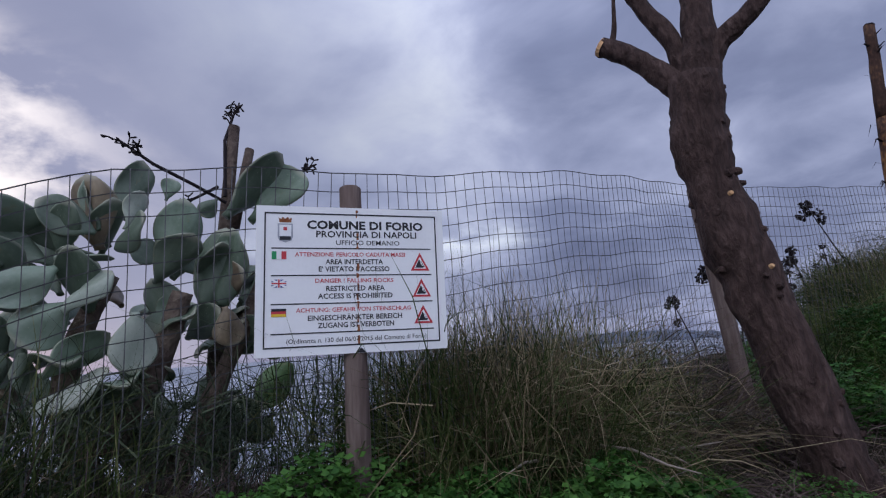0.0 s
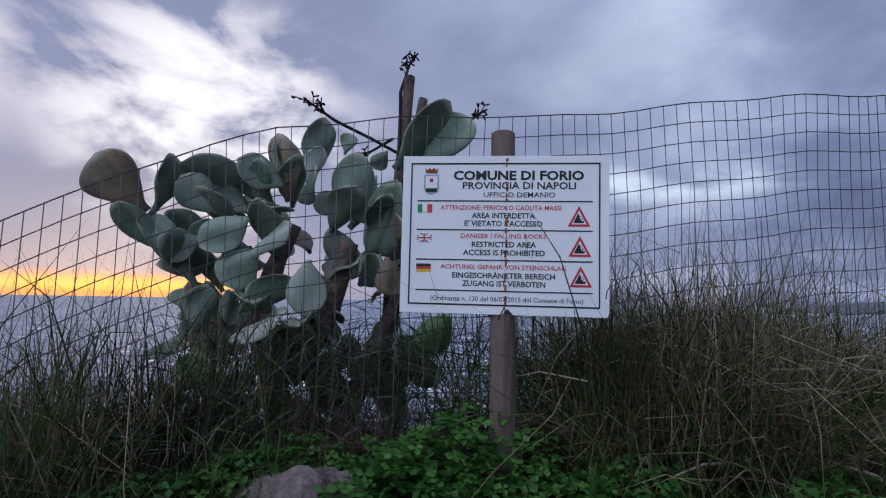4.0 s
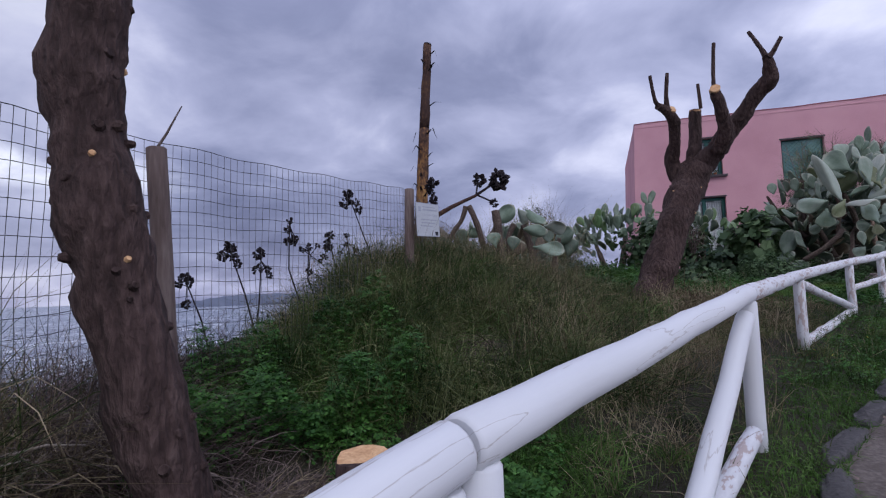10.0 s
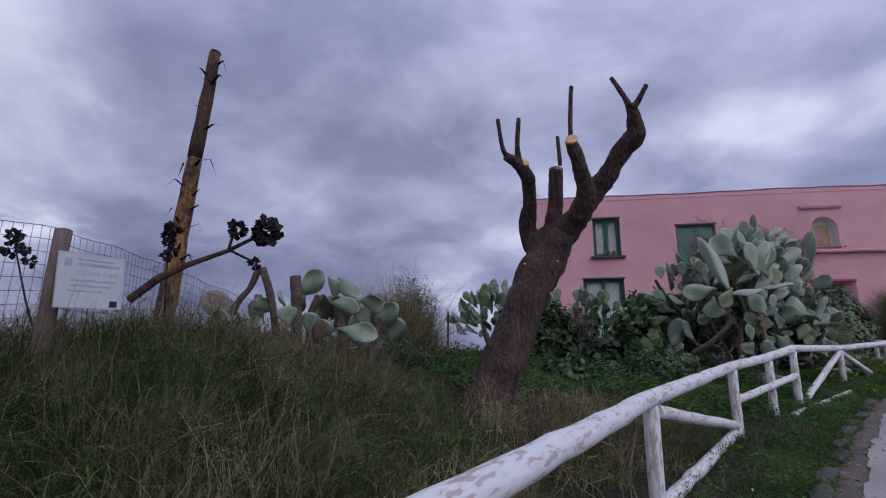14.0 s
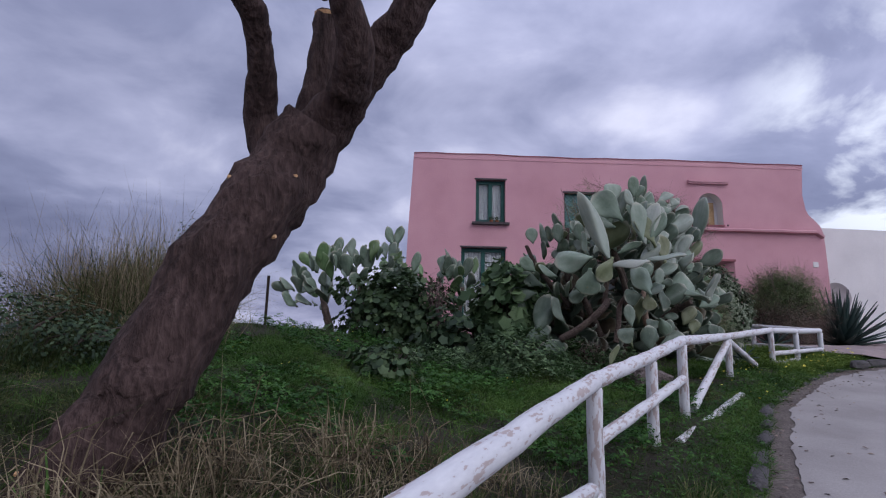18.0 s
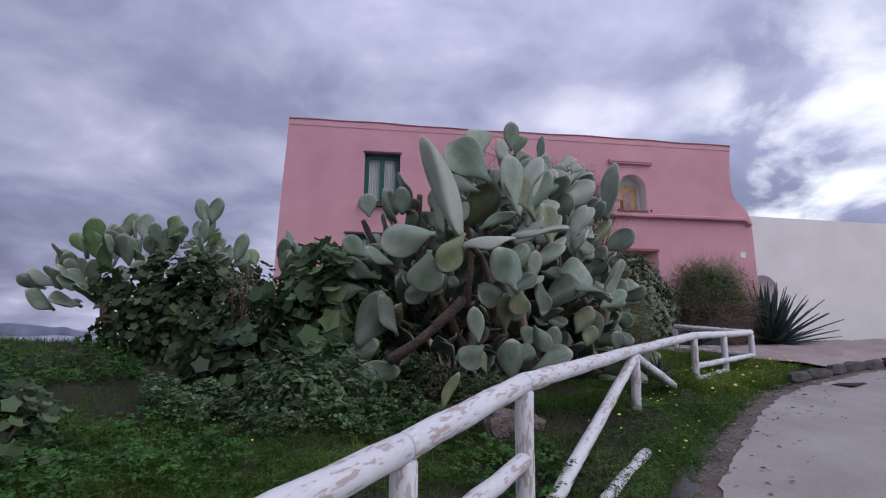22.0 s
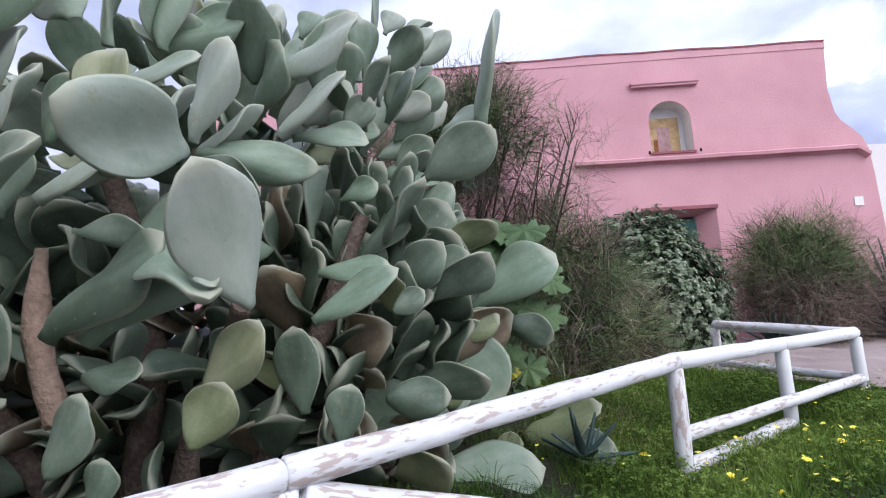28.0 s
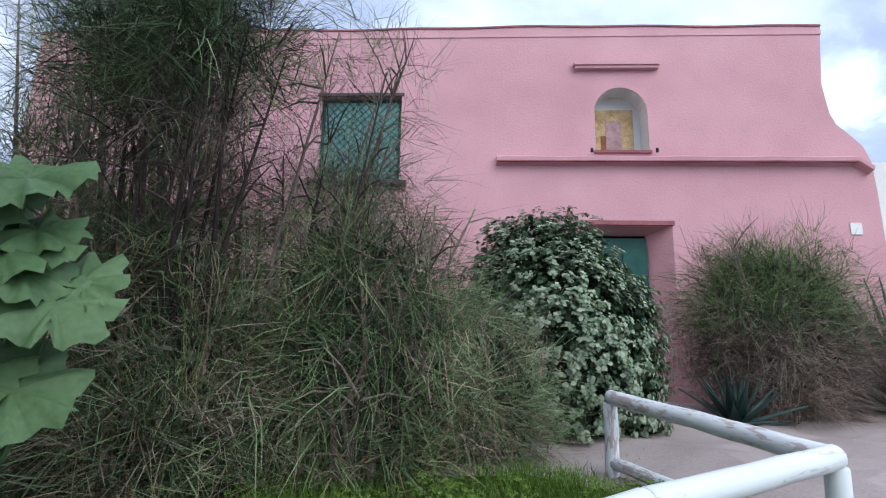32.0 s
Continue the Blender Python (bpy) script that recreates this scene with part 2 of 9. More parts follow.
M["cut"] = material("fresh_cut_wood", [(0.3, (0.42, 0.22, 0.10)), (0.55, (0.62, 0.38, 0.20)), (0.75, (0.72, 0.5, 0.3))], 14, 0.8, 0.3, 60, 0.5)
M["post_wood"] = material("weathered_post_wood", [(0.3, (0.075, 0.052, 0.045)), (0.5, (0.13, 0.095, 0.085)), (0.7, (0.20, 0.16, 0.145))], 7, 0.9, 0.7, 45, 0.5, stretch=(1, 1, 0.12), dist=0.02)
M["stalk"] = material("dry_agave_stalk", [(0.40, (0.030, 0.016, 0.013)), (0.49, (0.085, 0.043, 0.026)), (0.57, (0.20, 0.10, 0.038)), (0.7, (0.33, 0.19, 0.07))], 3.0, 0.85, 0.6, 30, 0.45, stretch=(1, 1, 0.5))
M["dry_black"] = material("dark_dry_flower", [(0.3, (0.008, 0.006, 0.008)), (0.7, (0.03, 0.022, 0.026))], 12, 0.9, 0.3, 40)
M["pad_trunk"] = material("corky_cactus_trunk", [(0.3, (0.042, 0.028, 0.024)), (0.5, (0.09, 0.066, 0.055)), (0.7, (0.16, 0.13, 0.10))], 5, 0.9, 0.8, 30, 0.5, dist=0.03)
M["tan_limb"] = material("peeling_tan_cactus_stem", [(0.3, (0.13, 0.115, 0.075)), (0.5, (0.25, 0.175, 0.135)), (0.7, (0.36, 0.26, 0.20))], 5, 0.85, 0.6, 30, 0.5, dist=0.03)
M["white_paint"] = material("chipped_white_paint", [(0.0, (0.26, 0.20, 0.18)), (0.438, (0.40, 0.34, 0.325)), (0.452, (0.54, 0.545, 0.57)), (0.7, (0.65, 0.655, 0.67))], 11, 0.6, 0.35, 46, 0.5, stretch=(1, 1, 0.28), dist=0.006)
M["fresh_paint"] = material("sound_white_paint", [(0.0, (0.40, 0.36, 0.34)), (0.30, (0.50, 0.49, 0.49)), (0.34, (0.56, 0.57, 0.59)), (0.489, (0.60, 0.61, 0.63)), (0.492, (0.38, 0.36, 0.35)), (0.495, (0.60, 0.61, 0.63)), (0.7, (0.66, 0.67, 0.69))], 4, 0.55, 0.3, 26, 0.16, stretch=(1, 1, 0.09), dist=0.006)
M["wire"] = material("galvanised_wire", [(0.3, (0.05, 0.05, 0.055)), (0.7, (0.13, 0.13, 0.14))], 30, 0.5, 0, metal=0.6)
M["sign_white"] = material("white_sign_enamel", [(0.2, (0.70, 0.71, 0.74)), (0.5, (0.78, 0.79, 0.82)), (0.8, (0.82, 0.83, 0.85))], 4, 0.35, 0.05, 60, 0.3)
M["sign_black"] = material("black_print", [(0.3, (0.012, 0.013, 0.018)), (0.7, (0.022, 0.023, 0.03))], 8, 0.5, 0)
M["sign_red"] = material("red_print", [(0.3, (0.42, 0.03, 0.045)), (0.7, (0.52, 0.05, 0.065))], 8, 0.5, 0)
M["sign_green"] = material("green_print", [(0.3, (0.02, 0.24, 0.09)), (0.7, (0.03, 0.28, 0.11))], 8, 0.5, 0)
M["sign_gold"] = material("gold_print", [(0.3, (0.62, 0.42, 0.03)), (0.7, (0.7, 0.48, 0.05))], 8, 0.5, 0)
M["sign_blue"] = material("blue_print", [(0.3, (0.03, 0.045, 0.2)), (0.7, (0.04, 0.06, 0.26))], 8, 0.5, 0)
M["sign_grey"] = material("grey_print", [(0.3, (0.28, 0.30, 0.36)), (0.7, (0.4, 0.42, 0.48))], 30, 0.5, 0)
M["rust"] = material("rust_streak", [(0.3, (0.14, 0.045, 0.02)), (0.7, (0.33, 0.13, 0.06))], 30, 0.9, 0.2, 60)
M["rock"] = material("pinkish_rock", [(0.3, (0.07, 0.055, 0.05)), (0.5, (0.145, 0.118, 0.11)), (0.72, (0.25, 0.21, 0.195))], 7, 0.9, 0.9, 22, 0.55, dist=0.05)
M["grass"] = material("green_grass", [(0.15, (0.009, 0.016, 0.005)), (0.4, (0.031, 0.052, 0.014)), (0.62, (0.076, 0.104, 0.034)), (0.85, (0.205, 0.195, 0.092))], 1.7, 0.7, 0, island=0.28, gain=2.4, translucent=0.25, spec=0.2)
M["grass_lush"] = material("lush_grass", [(0.15, (0.018, 0.044, 0.008)), (0.5, (0.052, 0.115, 0.020)), (0.85, (0.125, 0.21, 0.05))], 0.9, 0.7, 0, island=0.34, gain=2.2, translucent=0.25, spec=0.2)
M["grass_pale"] = material("seeding_grass", [(0.15, (0.05, 0.065, 0.022)), (0.5, (0.125, 0.145, 0.055)), (0.85, (0.27, 0.27, 0.135))], 1.2, 0.75, 0, island=0.4, gain=1.8, translucent=0.25, spec=0.2)
M["verge_green"] = material("bright_verge_weeds", [(0.15, (0.038, 0.075, 0.012)), (0.5, (0.105, 0.175, 0.028)), (0.85, (0.205, 0.275, 0.065))], 0.9, 0.7, 0, island=0.4, gain=2.0, translucent=0.3, spec=0.2)
M["straw"] = material("dry_grass", [(0.15, (0.055, 0.042, 0.026)), (0.45, (0.165, 0.13, 0.08)), (0.8, (0.36, 0.30, 0.195))], 1.2, 0.85, 0, island=0.5, gain=1.6, translucent=0.2, spec=0.15)
M["twigs"] = material("dry_twigs", [(0.15, (0.03, 0.021, 0.021)), (0.5, (0.085, 0.06, 0.056)), (0.85, (0.19, 0.15, 0.135))], 1.5, 0.9, 0, island=0.5, gain=1.6)
M["clover"] = material("clover_leaves", [(0.15, (0.011, 0.041, 0.008)), (0.5, (0.035, 0.106, 0.018)), (0.85, (0.089, 0.201, 0.039))], 1.0, 0.6, 0, island=0.45, gain=2.0, translucent=0.25, spec=0.25)
M["broom"] = material("broom_stems", [(0.15, (0.053, 0.090, 0.045)), (0.5, (0.131, 0.188, 0.095)), (0.8, (0.244, 0.294, 0.163)), (0.95, (0.425, 0.388, 0.250))], 1.0, 0.8, 0, island=0.5, gain=1.9, translucent=0.15)
M["broom_green"] = material("green_broom_tips", [(0.15, (0.054, 0.090, 0.034)), (0.5, (0.126, 0.186, 0.072)), (0.85, (0.228, 0.288, 0.132))], 1.0, 0.8, 0, island=0.5, gain=1.9, translucent=0.15)
# darker copy of the broom stems, with inner shade put into the colour
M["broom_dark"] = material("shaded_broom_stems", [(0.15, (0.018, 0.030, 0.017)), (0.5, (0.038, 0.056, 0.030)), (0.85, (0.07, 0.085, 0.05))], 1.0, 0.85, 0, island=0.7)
M["broom_dry"] = material("dry_broom_stems", [(0.15, (0.075, 0.052, 0.046)), (0.5, (0.178, 0.132, 0.113)), (0.85, (0.368, 0.293, 0.236))], 1.0, 0.85, 0, island=0.5, gain=1.9)
M["pale_leaf"] = material("pale_grey_green_leaves", [(0.15, (0.12, 0.165, 0.10)), (0.5, (0.20, 0.255, 0.165)), (0.85, (0.34, 0.37, 0.27))], 1.5, 0.6, 0, island=0.8, translucent=0.15)
M["weed_leaf"] = material("weed_leaves", [(0.15, (0.022, 0.044, 0.018)), (0.5, (0.048, 0.088, 0.036)), (0.85, (0.10, 0.15, 0.068))], 1.3, 0.6, 0, island=0.8, translucent=0.2)
M["teal"] = material("faded_teal_paint", [(0.3, (0.10, 0.21, 0.21)), (0.7, (0.17, 0.31, 0.30))], 5, 0.6, 0.15, 40, 0.4)
M["stalk_dark"] = material("dark_dry_stalk", [(0.35, (0.022, 0.012, 0.011)), (0.55, (0.06, 0.032, 0.024)), (0.72, (0.15, 0.08, 0.04))], 3.0, 0.9, 0.6, 30, 0.5, stretch=(1, 1, 0.5))
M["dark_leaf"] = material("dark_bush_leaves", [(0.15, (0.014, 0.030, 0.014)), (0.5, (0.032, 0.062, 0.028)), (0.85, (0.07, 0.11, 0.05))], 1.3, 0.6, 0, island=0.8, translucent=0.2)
M["yellow_leaf"] = material("yellowing_leaf", [(0.3, (0.22, 0.20, 0.02)), (0.5, (0.33, 0.30, 0.04)), (0.65, (0.12, 0.19, 0.04))], 14, 0.6, 0.2, 30)
M["mallow"] = material("mallow_leaves", [(0.15, (0.034, 0.068, 0.026)), (0.5, (0.074, 0.130, 0.056)), (0.85, (0.15, 0.225, 0.105))], 1.3, 0.6, 0, island=0.8, translucent=0.25)
M["agave"] = material("agave_leaf", [(0.3, (0.020, 0.042, 0.038)), (0.55, (0.042, 0.075, 0.068)), (0.8, (0.08, 0.12, 0.105))], 3, 0.5, 0.15, 30, objrand=0.4)
M["petal"] = material("yellow_petals", [(0.3, (0.62, 0.52, 0.03)), (0.7, (0.80, 0.72, 0.12))], 8, 0.7, 0, island=0.5)
M["metal_post"] = material("rusty_metal_post", [(0.3, (0.015, 0.012, 0.012)), (0.7, (0.05, 0.035, 0.03))], 12, 0.8, 0.3, 60, metal=0.3)
M["ochre"] = material("ochre_tile_picture", [(0.3, (0.20, 0.11, 0.05)), (0.5, (0.42, 0.27, 0.13)), (0.7, (0.56, 0.42, 0.25))], 7, 0.5, 0.1, 30, 0.5)
M["picture_patch"] = material("faded_rose_glaze", [(0.3, (0.26, 0.11, 0.13)), (0.7, (0.45, 0.30, 0.30))], 9, 0.5, 0)
M["faded_white"] = material("faded_white_board", [(0.3, (0.40, 0.42, 0.45)), (0.7, (0.52, 0.54, 0.57))], 5, 0.5, 0.1, 40)
# the dish stands in shadow; that grey is put into its paint colour
M["dish_grey"] = material("shadowed_dish_paint", [(0.3, (0.36, 0.335, 0.33)), (0.7, (0.48, 0.455, 0.45))], 3, 0.6, 0.1, 30)
M["ash"] = material("pale_dead_wood", [(0.3, (0.16, 0.13, 0.11)), (0.7, (0.36, 0.31, 0.27))], 5, 0.9, 0.6, 40, stretch=(1, 1, 0.3))


# ---- mesh tools ----
class Geo:
    """Vertices and faces of one mesh, gathered piece by piece."""

    def __init__(self):
        self.v, self.f, self.smooth = [], [], False

    def add(self, verts, faces):
        k = len(self.v)
        self.v += [tuple(p) for p in verts]
        self.f += [tuple(k + i for i in f) for f in faces]
        return self

    def box(self, x0, x1, y0, y1, z0, z1):
        return self.add([(x, y, z) for z in (z0, z1) for y in (y0, y1) for x in (x0, x1)],
                        [(0, 2, 3, 1), (4, 5, 7, 6), (0, 1, 5, 4), (2, 6, 7, 3), (0, 4, 6, 2), (1, 3, 7, 5)])

    def tube(self, pts, radii, sides=10, wob=0.0, seed=0, cap=True):
        rng = random.Random(seed)
        pts = [Vector(p) for p in pts]
        rings = []
        ref = None
        for i, p in enumerate(pts):
            d = (pts[min(i + 1, len(pts) - 1)] - pts[max(i - 1, 0)]).normalized()
            if ref is None:
                ref = d.orthogonal().normalized()
            ref = (ref - d * ref.dot(d)).normalized()
            b = d.cross(ref)
            ring = []
            for s in range(sides):
                a = 2 * math.pi * s / sides
                r = radii[i] * (1 + wob * rng.uniform(-1, 1))
                ring.append(p + (ref * math.cos(a) + b * math.sin(a)) * r)
            rings.append(ring)
        verts = [q for r in rings for q in r]
        faces = []
        for i in range(len(rings) - 1):
            for s in range(sides):
                t = (s + 1) % sides
                faces.append((i * sides + s, i * sides + t, (i + 1) * sides + t, (i + 1) * sides + s))
        if cap:
            faces.append(tuple(range(sides - 1, -1, -1)))
            faces.append(tuple((len(rings) - 1) * sides + s for s in range(sides)))
        return self.add(verts, faces)

    def mesh(self, name, mat, smooth=False):
        me = bpy.data.meshes.new(name)
        me.from_pydata(self.v, [], self.f)
        me.materials.append(mat)
        if smooth:
            me.polygons.foreach_set("use_smooth", [len(f) == 4 or len(f) == 3 for f in self.f])
        me.update()
        return me


def part(name, geo, mat, parent=None, label="", smooth=False, at=None, weld=False, kind=""):
    me = geo if isinstance(geo, bpy.types.Mesh) else geo.mesh(name, mat, smooth)
    if weld:
        bm = bmesh.new()
        bm.from_mesh(me)
        bmesh.ops.remove_doubles(bm, verts=bm.verts, dist=0.0005)
        bm.to_mesh(me)
        bm.free()
    ob = new(name, me)
    if parent:
        ob.parent = parent
    if at is not None:
        ob.matrix_local = at
    if label:
        ob["label"] = label
    if kind:
        ob["kind"] = kind
    return ob


def thing(name, label, category, at=(0, 0, 0), group="", kind=""):
    ob = new(name)
    ob.location = at
    return tagged(ob, label, category, group, kind)


def tri_mesh(name, verts, mat, k=3):
    """A mesh of loose k-cornered faces from an array of shape (n, k, 3)."""
    verts = np.asarray(verts, np.float32)
    n = len(verts)
    me = bpy.data.meshes.new(name)
    me.vertices.add(n * k)
    me.vertices.foreach_set("co", verts.ravel())
    me.loops.add(n * k)
    me.loops.foreach_set("vertex_index", np.arange(n * k, dtype=np.int32))
    me.polygons.add(n)
    me.polygons.foreach_set("loop_start", np.arange(0, n * k, k, dtype=np.int32))
    me.polygons.foreach_set("loop_total", np.full(n, k, np.int32))
    me.materials.append(mat)
    me.update()
    me.validate()
    return me


def blade_mesh(name, base, tip, width, mat, bend=0.25, seed=1):
    """Grass blades or stems: each a bent, tapering strip, as one island."""
    rng = np.random.default_rng(seed)
    base, tip, width = np.asarray(base, float), np.asarray(tip, float), np.asarray(width, float)
    n = len(base)
    ang = rng.uniform(0, 2 * np.pi, n)
    side = np.stack([np.cos(ang), np.sin(ang), np.zeros(n)], 1) * width[:, None] / 2
    d = tip - base
    length = np.linalg.norm(d, axis=1, keepdims=True)
    drop = np.array([0, 0, 1.0]) * length * bend
    mid = base + d * 0.58 + drop * 0.6
    v = np.stack([base - side, base + side, mid - side * 0.75, mid + side * 0.75, tip], 1)
    me = bpy.data.meshes.new(name)
    me.vertices.add(n * 5)
    me.vertices.foreach_set("co", v.astype(np.float32).ravel())
    off = (np.arange(n) * 5)[:, None]
    loops = np.concatenate([off + np.array([[0, 1, 3, 2, 2, 3, 4]])], 1).ravel()
    me.loops.add(len(loops))
    me.loops.foreach_set("vertex_index", loops.astype(np.int32))
    me.polygons.add(2 * n)
    st = (np.arange(n) * 7)[:, None] + np.array([[0, 4]])
    me.polygons.foreach_set("loop_start", st.ravel().astype(np.int32))
    me.polygons.foreach_set("loop_total", np.tile([4, 3], n).astype(np.int32))
    me.materials.append(mat)
    me.update()
    return me


def arc_mesh(name, base, az, el, length, droop, width, mat, seed=1, seg=3, floor=True):
    """Stems that rise at an angle and bend over under their own weight: tapering ribbons, one island each."""
    rng = np.random.default_rng(seed)
    n = len(base)
    t = np.linspace(0, 1, seg + 1)[None, :, None]
    way = np.stack([np.cos(el) * np.cos(az), np.cos(el) * np.sin(az), np.sin(el)], 1)[:, None, :]
    p = np.asarray(base)[:, None, :] + way * (length[:, None, None] * t)
    p[:, :, 2] -= (droop * length)[:, None] * t[:, :, 0] ** 2
    wig = rng.normal(0, 1, (n, 1, 3)) * length[:, None, None] * 0.05
    p = p + wig * np.sin(t * 4.2)
    if floor:
        low = land_z(p[:, :, 0], p[:, :, 1]) + rng.uniform(0.005, 0.05, (n, 1))
        p[:, :, 2] = np.maximum(p[:, :, 2], np.where(t[:, :, 0] > 0.1, low, -99))
    tw = rng.uniform(-1.2, 1.2, n)
    side = np.stack([-np.sin(az) * np.cos(tw), np.cos(az) * np.cos(tw), np.sin(tw)], 1)[:, None, :] * (np.asarray(width) / 2)[:, None, None]
    taper = (1 - 0.75 * t[:, :seg] ** 1.5)
    v = np.empty((n, 2 * seg + 1, 3))
    v[:, 0:2 * seg:2], v[:, 1:2 * seg:2], v[:, 2 * seg] = p[:, :seg] - side * taper, p[:, :seg] + side * taper, p[:, seg]
    loops, starts, totals = [], [], []
    for k in range(seg - 1):
        starts.append(len(loops))
        totals.append(4)
        loops += [2 * k, 2 * k + 1, 2 * k + 3, 2 * k + 2]
    starts.append(len(loops))
    totals.append(3)
    loops += [2 * seg - 2, 2 * seg - 1, 2 * seg]
    m = 2 * seg + 1
    me = bpy.data.meshes.new(name)
    me.vertices.add(n * m)
    me.vertices.foreach_set("co", v.astype(np.float32).ravel())
    lp = ((np.arange(n) * m)[:, None] + np.array(loops)[None]).ravel()
    me.loops.add(len(lp))
    me.loops.foreach_set("vertex_index", lp.astype(np.int32))
    me.polygons.add(n * seg)
    me.polygons.foreach_set("loop_start", ((np.arange(n) * len(loops))[:, None] + np.array(starts)[None]).ravel().astype(np.int32))
    me.polygons.foreach_set("loop_total", np.tile(totals, n).astype(np.int32))
    me.materials.append(mat)
    me.update()
    return me


# ---- the lie of the land ----
RAIL = [(-3.1, -25.9), (-2.22, -24.28), (-1.02, -21.5), (0.22, -18.58), (1.94, -15.48), (3.02, -13.99), (3.82, -13.05),
        (6.09, -10.2), (8.18, -8.30), (9.58, -7.15), (10.8, -6.36)]
EDGE = [(-2.6, -30.0), (-2.5, -26.5), (-0.58, -21.43), (1.58, -17.83), (3.4, -15.0), (5.5, -12.0), (6.86, -10.6), (8.92, -8.75),
        (10.02, -8.1), (12.4, -6.9), (17, -5.2), (30, -2.5)]


def plane_z(y):
    y = np.clip(y, -45, -5.3)
    return 0.2 + 0.086 * (y + 9.3)


def left_of(line, x, y):
    """Distance to a polyline, positive on its left."""
    x, y = np.asarray(x, float), np.asarray(y, float)
    best, sign = np.full(x.shape, 1e9), np.ones(x.shape)
    for (ax, ay), (bx, by) in zip(line, line[1:]):
        ux, uy = bx - ax, by - ay
        t = np.clip(((x - ax) * ux + (y - ay) * uy) / (ux * ux + uy * uy), 0, 1)
        px, py = x - ax - t * ux, y - ay - t * uy
        d = np.hypot(px, py)
        s = np.sign(ux * py - uy * px)
        near = d < best - 1e-9
        best, sign = np.where(near, d, best), np.where(near, s, sign)
    return best * sign


def hill(x, y, cx, cy, rx, ry, h):
    return h * np.exp(-((x - cx) / rx) ** 2 - ((y - cy) / ry) ** 2)


def smooth01(v):
    v = np.clip(v, 0, 1)
    return v * v * (3 - 2 * v)


def land_z(x, y):
    """Height of the ground: a sloping road, a verge, the mound along the fence, and the cliff falling to the sea."""
    x, y = np.asarray(x, float), np.asarray(y, float)
    z = plane_z(y)
    d = left_of(EDGE, x, y)
    verge = smooth01(d / 0.30) * 0.10
    bank = hill(x, y, -5.1, -26.8, 1.5, 2.6, 0.72) + hill(x, y, -4.7, -18.3, 1.7, 2.8, 1.10) + hill(x, y, -2.4, -13.5, 2.6, 4.0, 0.55)
    bank = bank + hill(x, y, -3.2, -8.0, 3.0, 2.6, 0.50) + hill(x, y, 4.3, -8.6, 2.6, 2.2, 0.15) - hill(x, y, 8.9, -7.7, 1.0, 0.85, 0.14)
    z = z + np.where(d > 0, verge + bank * smooth01(d / 1.6), 0.0)
    # beyond the fence the ground breaks off towards the water
    brink = np.interp(y, [-60, -30, -26, -22, -17, -10, -4, 4, 30], [-4.5, -5.6, -6.2, -7.2, -8.0, -7.5, -6.0, -5.0, -5.0])
    fall = np.clip(brink - x, 0, None)
    z = z - np.where(fall > 0, fall * 0.55 + fall ** 2 * 0.02, 0)
    bump = 0.03 * np.sin(x * 3.1 + y * 1.7) + 0.02 * np.sin(x * 5.3 - y * 4.1)
    z = z + np.where(d > 0.4, bump, 0)
    # the forecourt climbs gently along the white wall
    z = z + 0.035 * np.clip(x - 15.5, 0, 12) * smooth01((y + 7.0) / 3.0)
    return np.maximum(z, -42.0)


def gz(x, y):
    return float(land_z(x, y))


# ---- ground, sea, road ----
def axis(parts):
    out = []
    for a, b, n in parts:
        out += list(np.linspace(a, b, n, endpoint=False))
    return np.array(out + [parts[-1][1]])


gx = axis([(-70, -12, 30), (-12, 14, 130), (14, 40, 40), (40, 400, 24)])
gy = axis([(-300, -45, 16), (-45, -31, 28), (-31, 2, 165), (2, 30, 20), (30, 400, 16)])
GX, GY = np.meshgrid(gx, gy)
GZ = land_z(GX, GY)
nx, ny = len(gx), len(gy)
g = Geo()
g.v = list(map(tuple, np.stack([GX.ravel(), GY.ravel(), GZ.ravel()], 1)))
g.f = [(j * nx + i, j * nx + i + 1, (j + 1) * nx + i + 1, (j + 1) * nx + i) for j in range(ny - 1) for i in range(nx - 1)]
tagged(part("ground", g, M["soil"], smooth=True), "dark earthy bank rising beside the sloping road", "ground", kind="structure")

g = Geo()
g.v = [(-5000, -5000, -36), (200, -5000, -36), (200, 5000, -36), (-5000, 5000, -36)]
g.f = [(0, 1, 2, 3)]
tagged(part("water", g, M["sea"]), "grey choppy sea under an overcast sky", "sea", kind="structure")

# far headland low on the horizon
g = Geo()
for i in range(60):
    a = radians(112 + 25 * i / 59)
    r = 2300 + 300 * noise.noise(Vector((i * 0.2, 0, 0)))
    hgt = -34 + 46 * math.sin(math.pi * min(1, (59 - i) / 50)) ** 0.7 + 9 * noise.noise(Vector((i * 0.35, 4, 0)))
    for rad, z in ((r, -37.0), (r + 60, hgt), (r + 400, -37.0)):
        g.v.append((rad * math.cos(a), rad * math.sin(a), z))
g.f = [(i * 3 + k, i * 3 + k + 1, i * 3 + k + 4, i * 3 + k + 3) for i in range(59) for k in (0, 1)]
tagged(part("backdrop_headland", g, M["far_land"], smooth=True), "low hazy headland on the horizon across the sea", "headland", kind="structure")

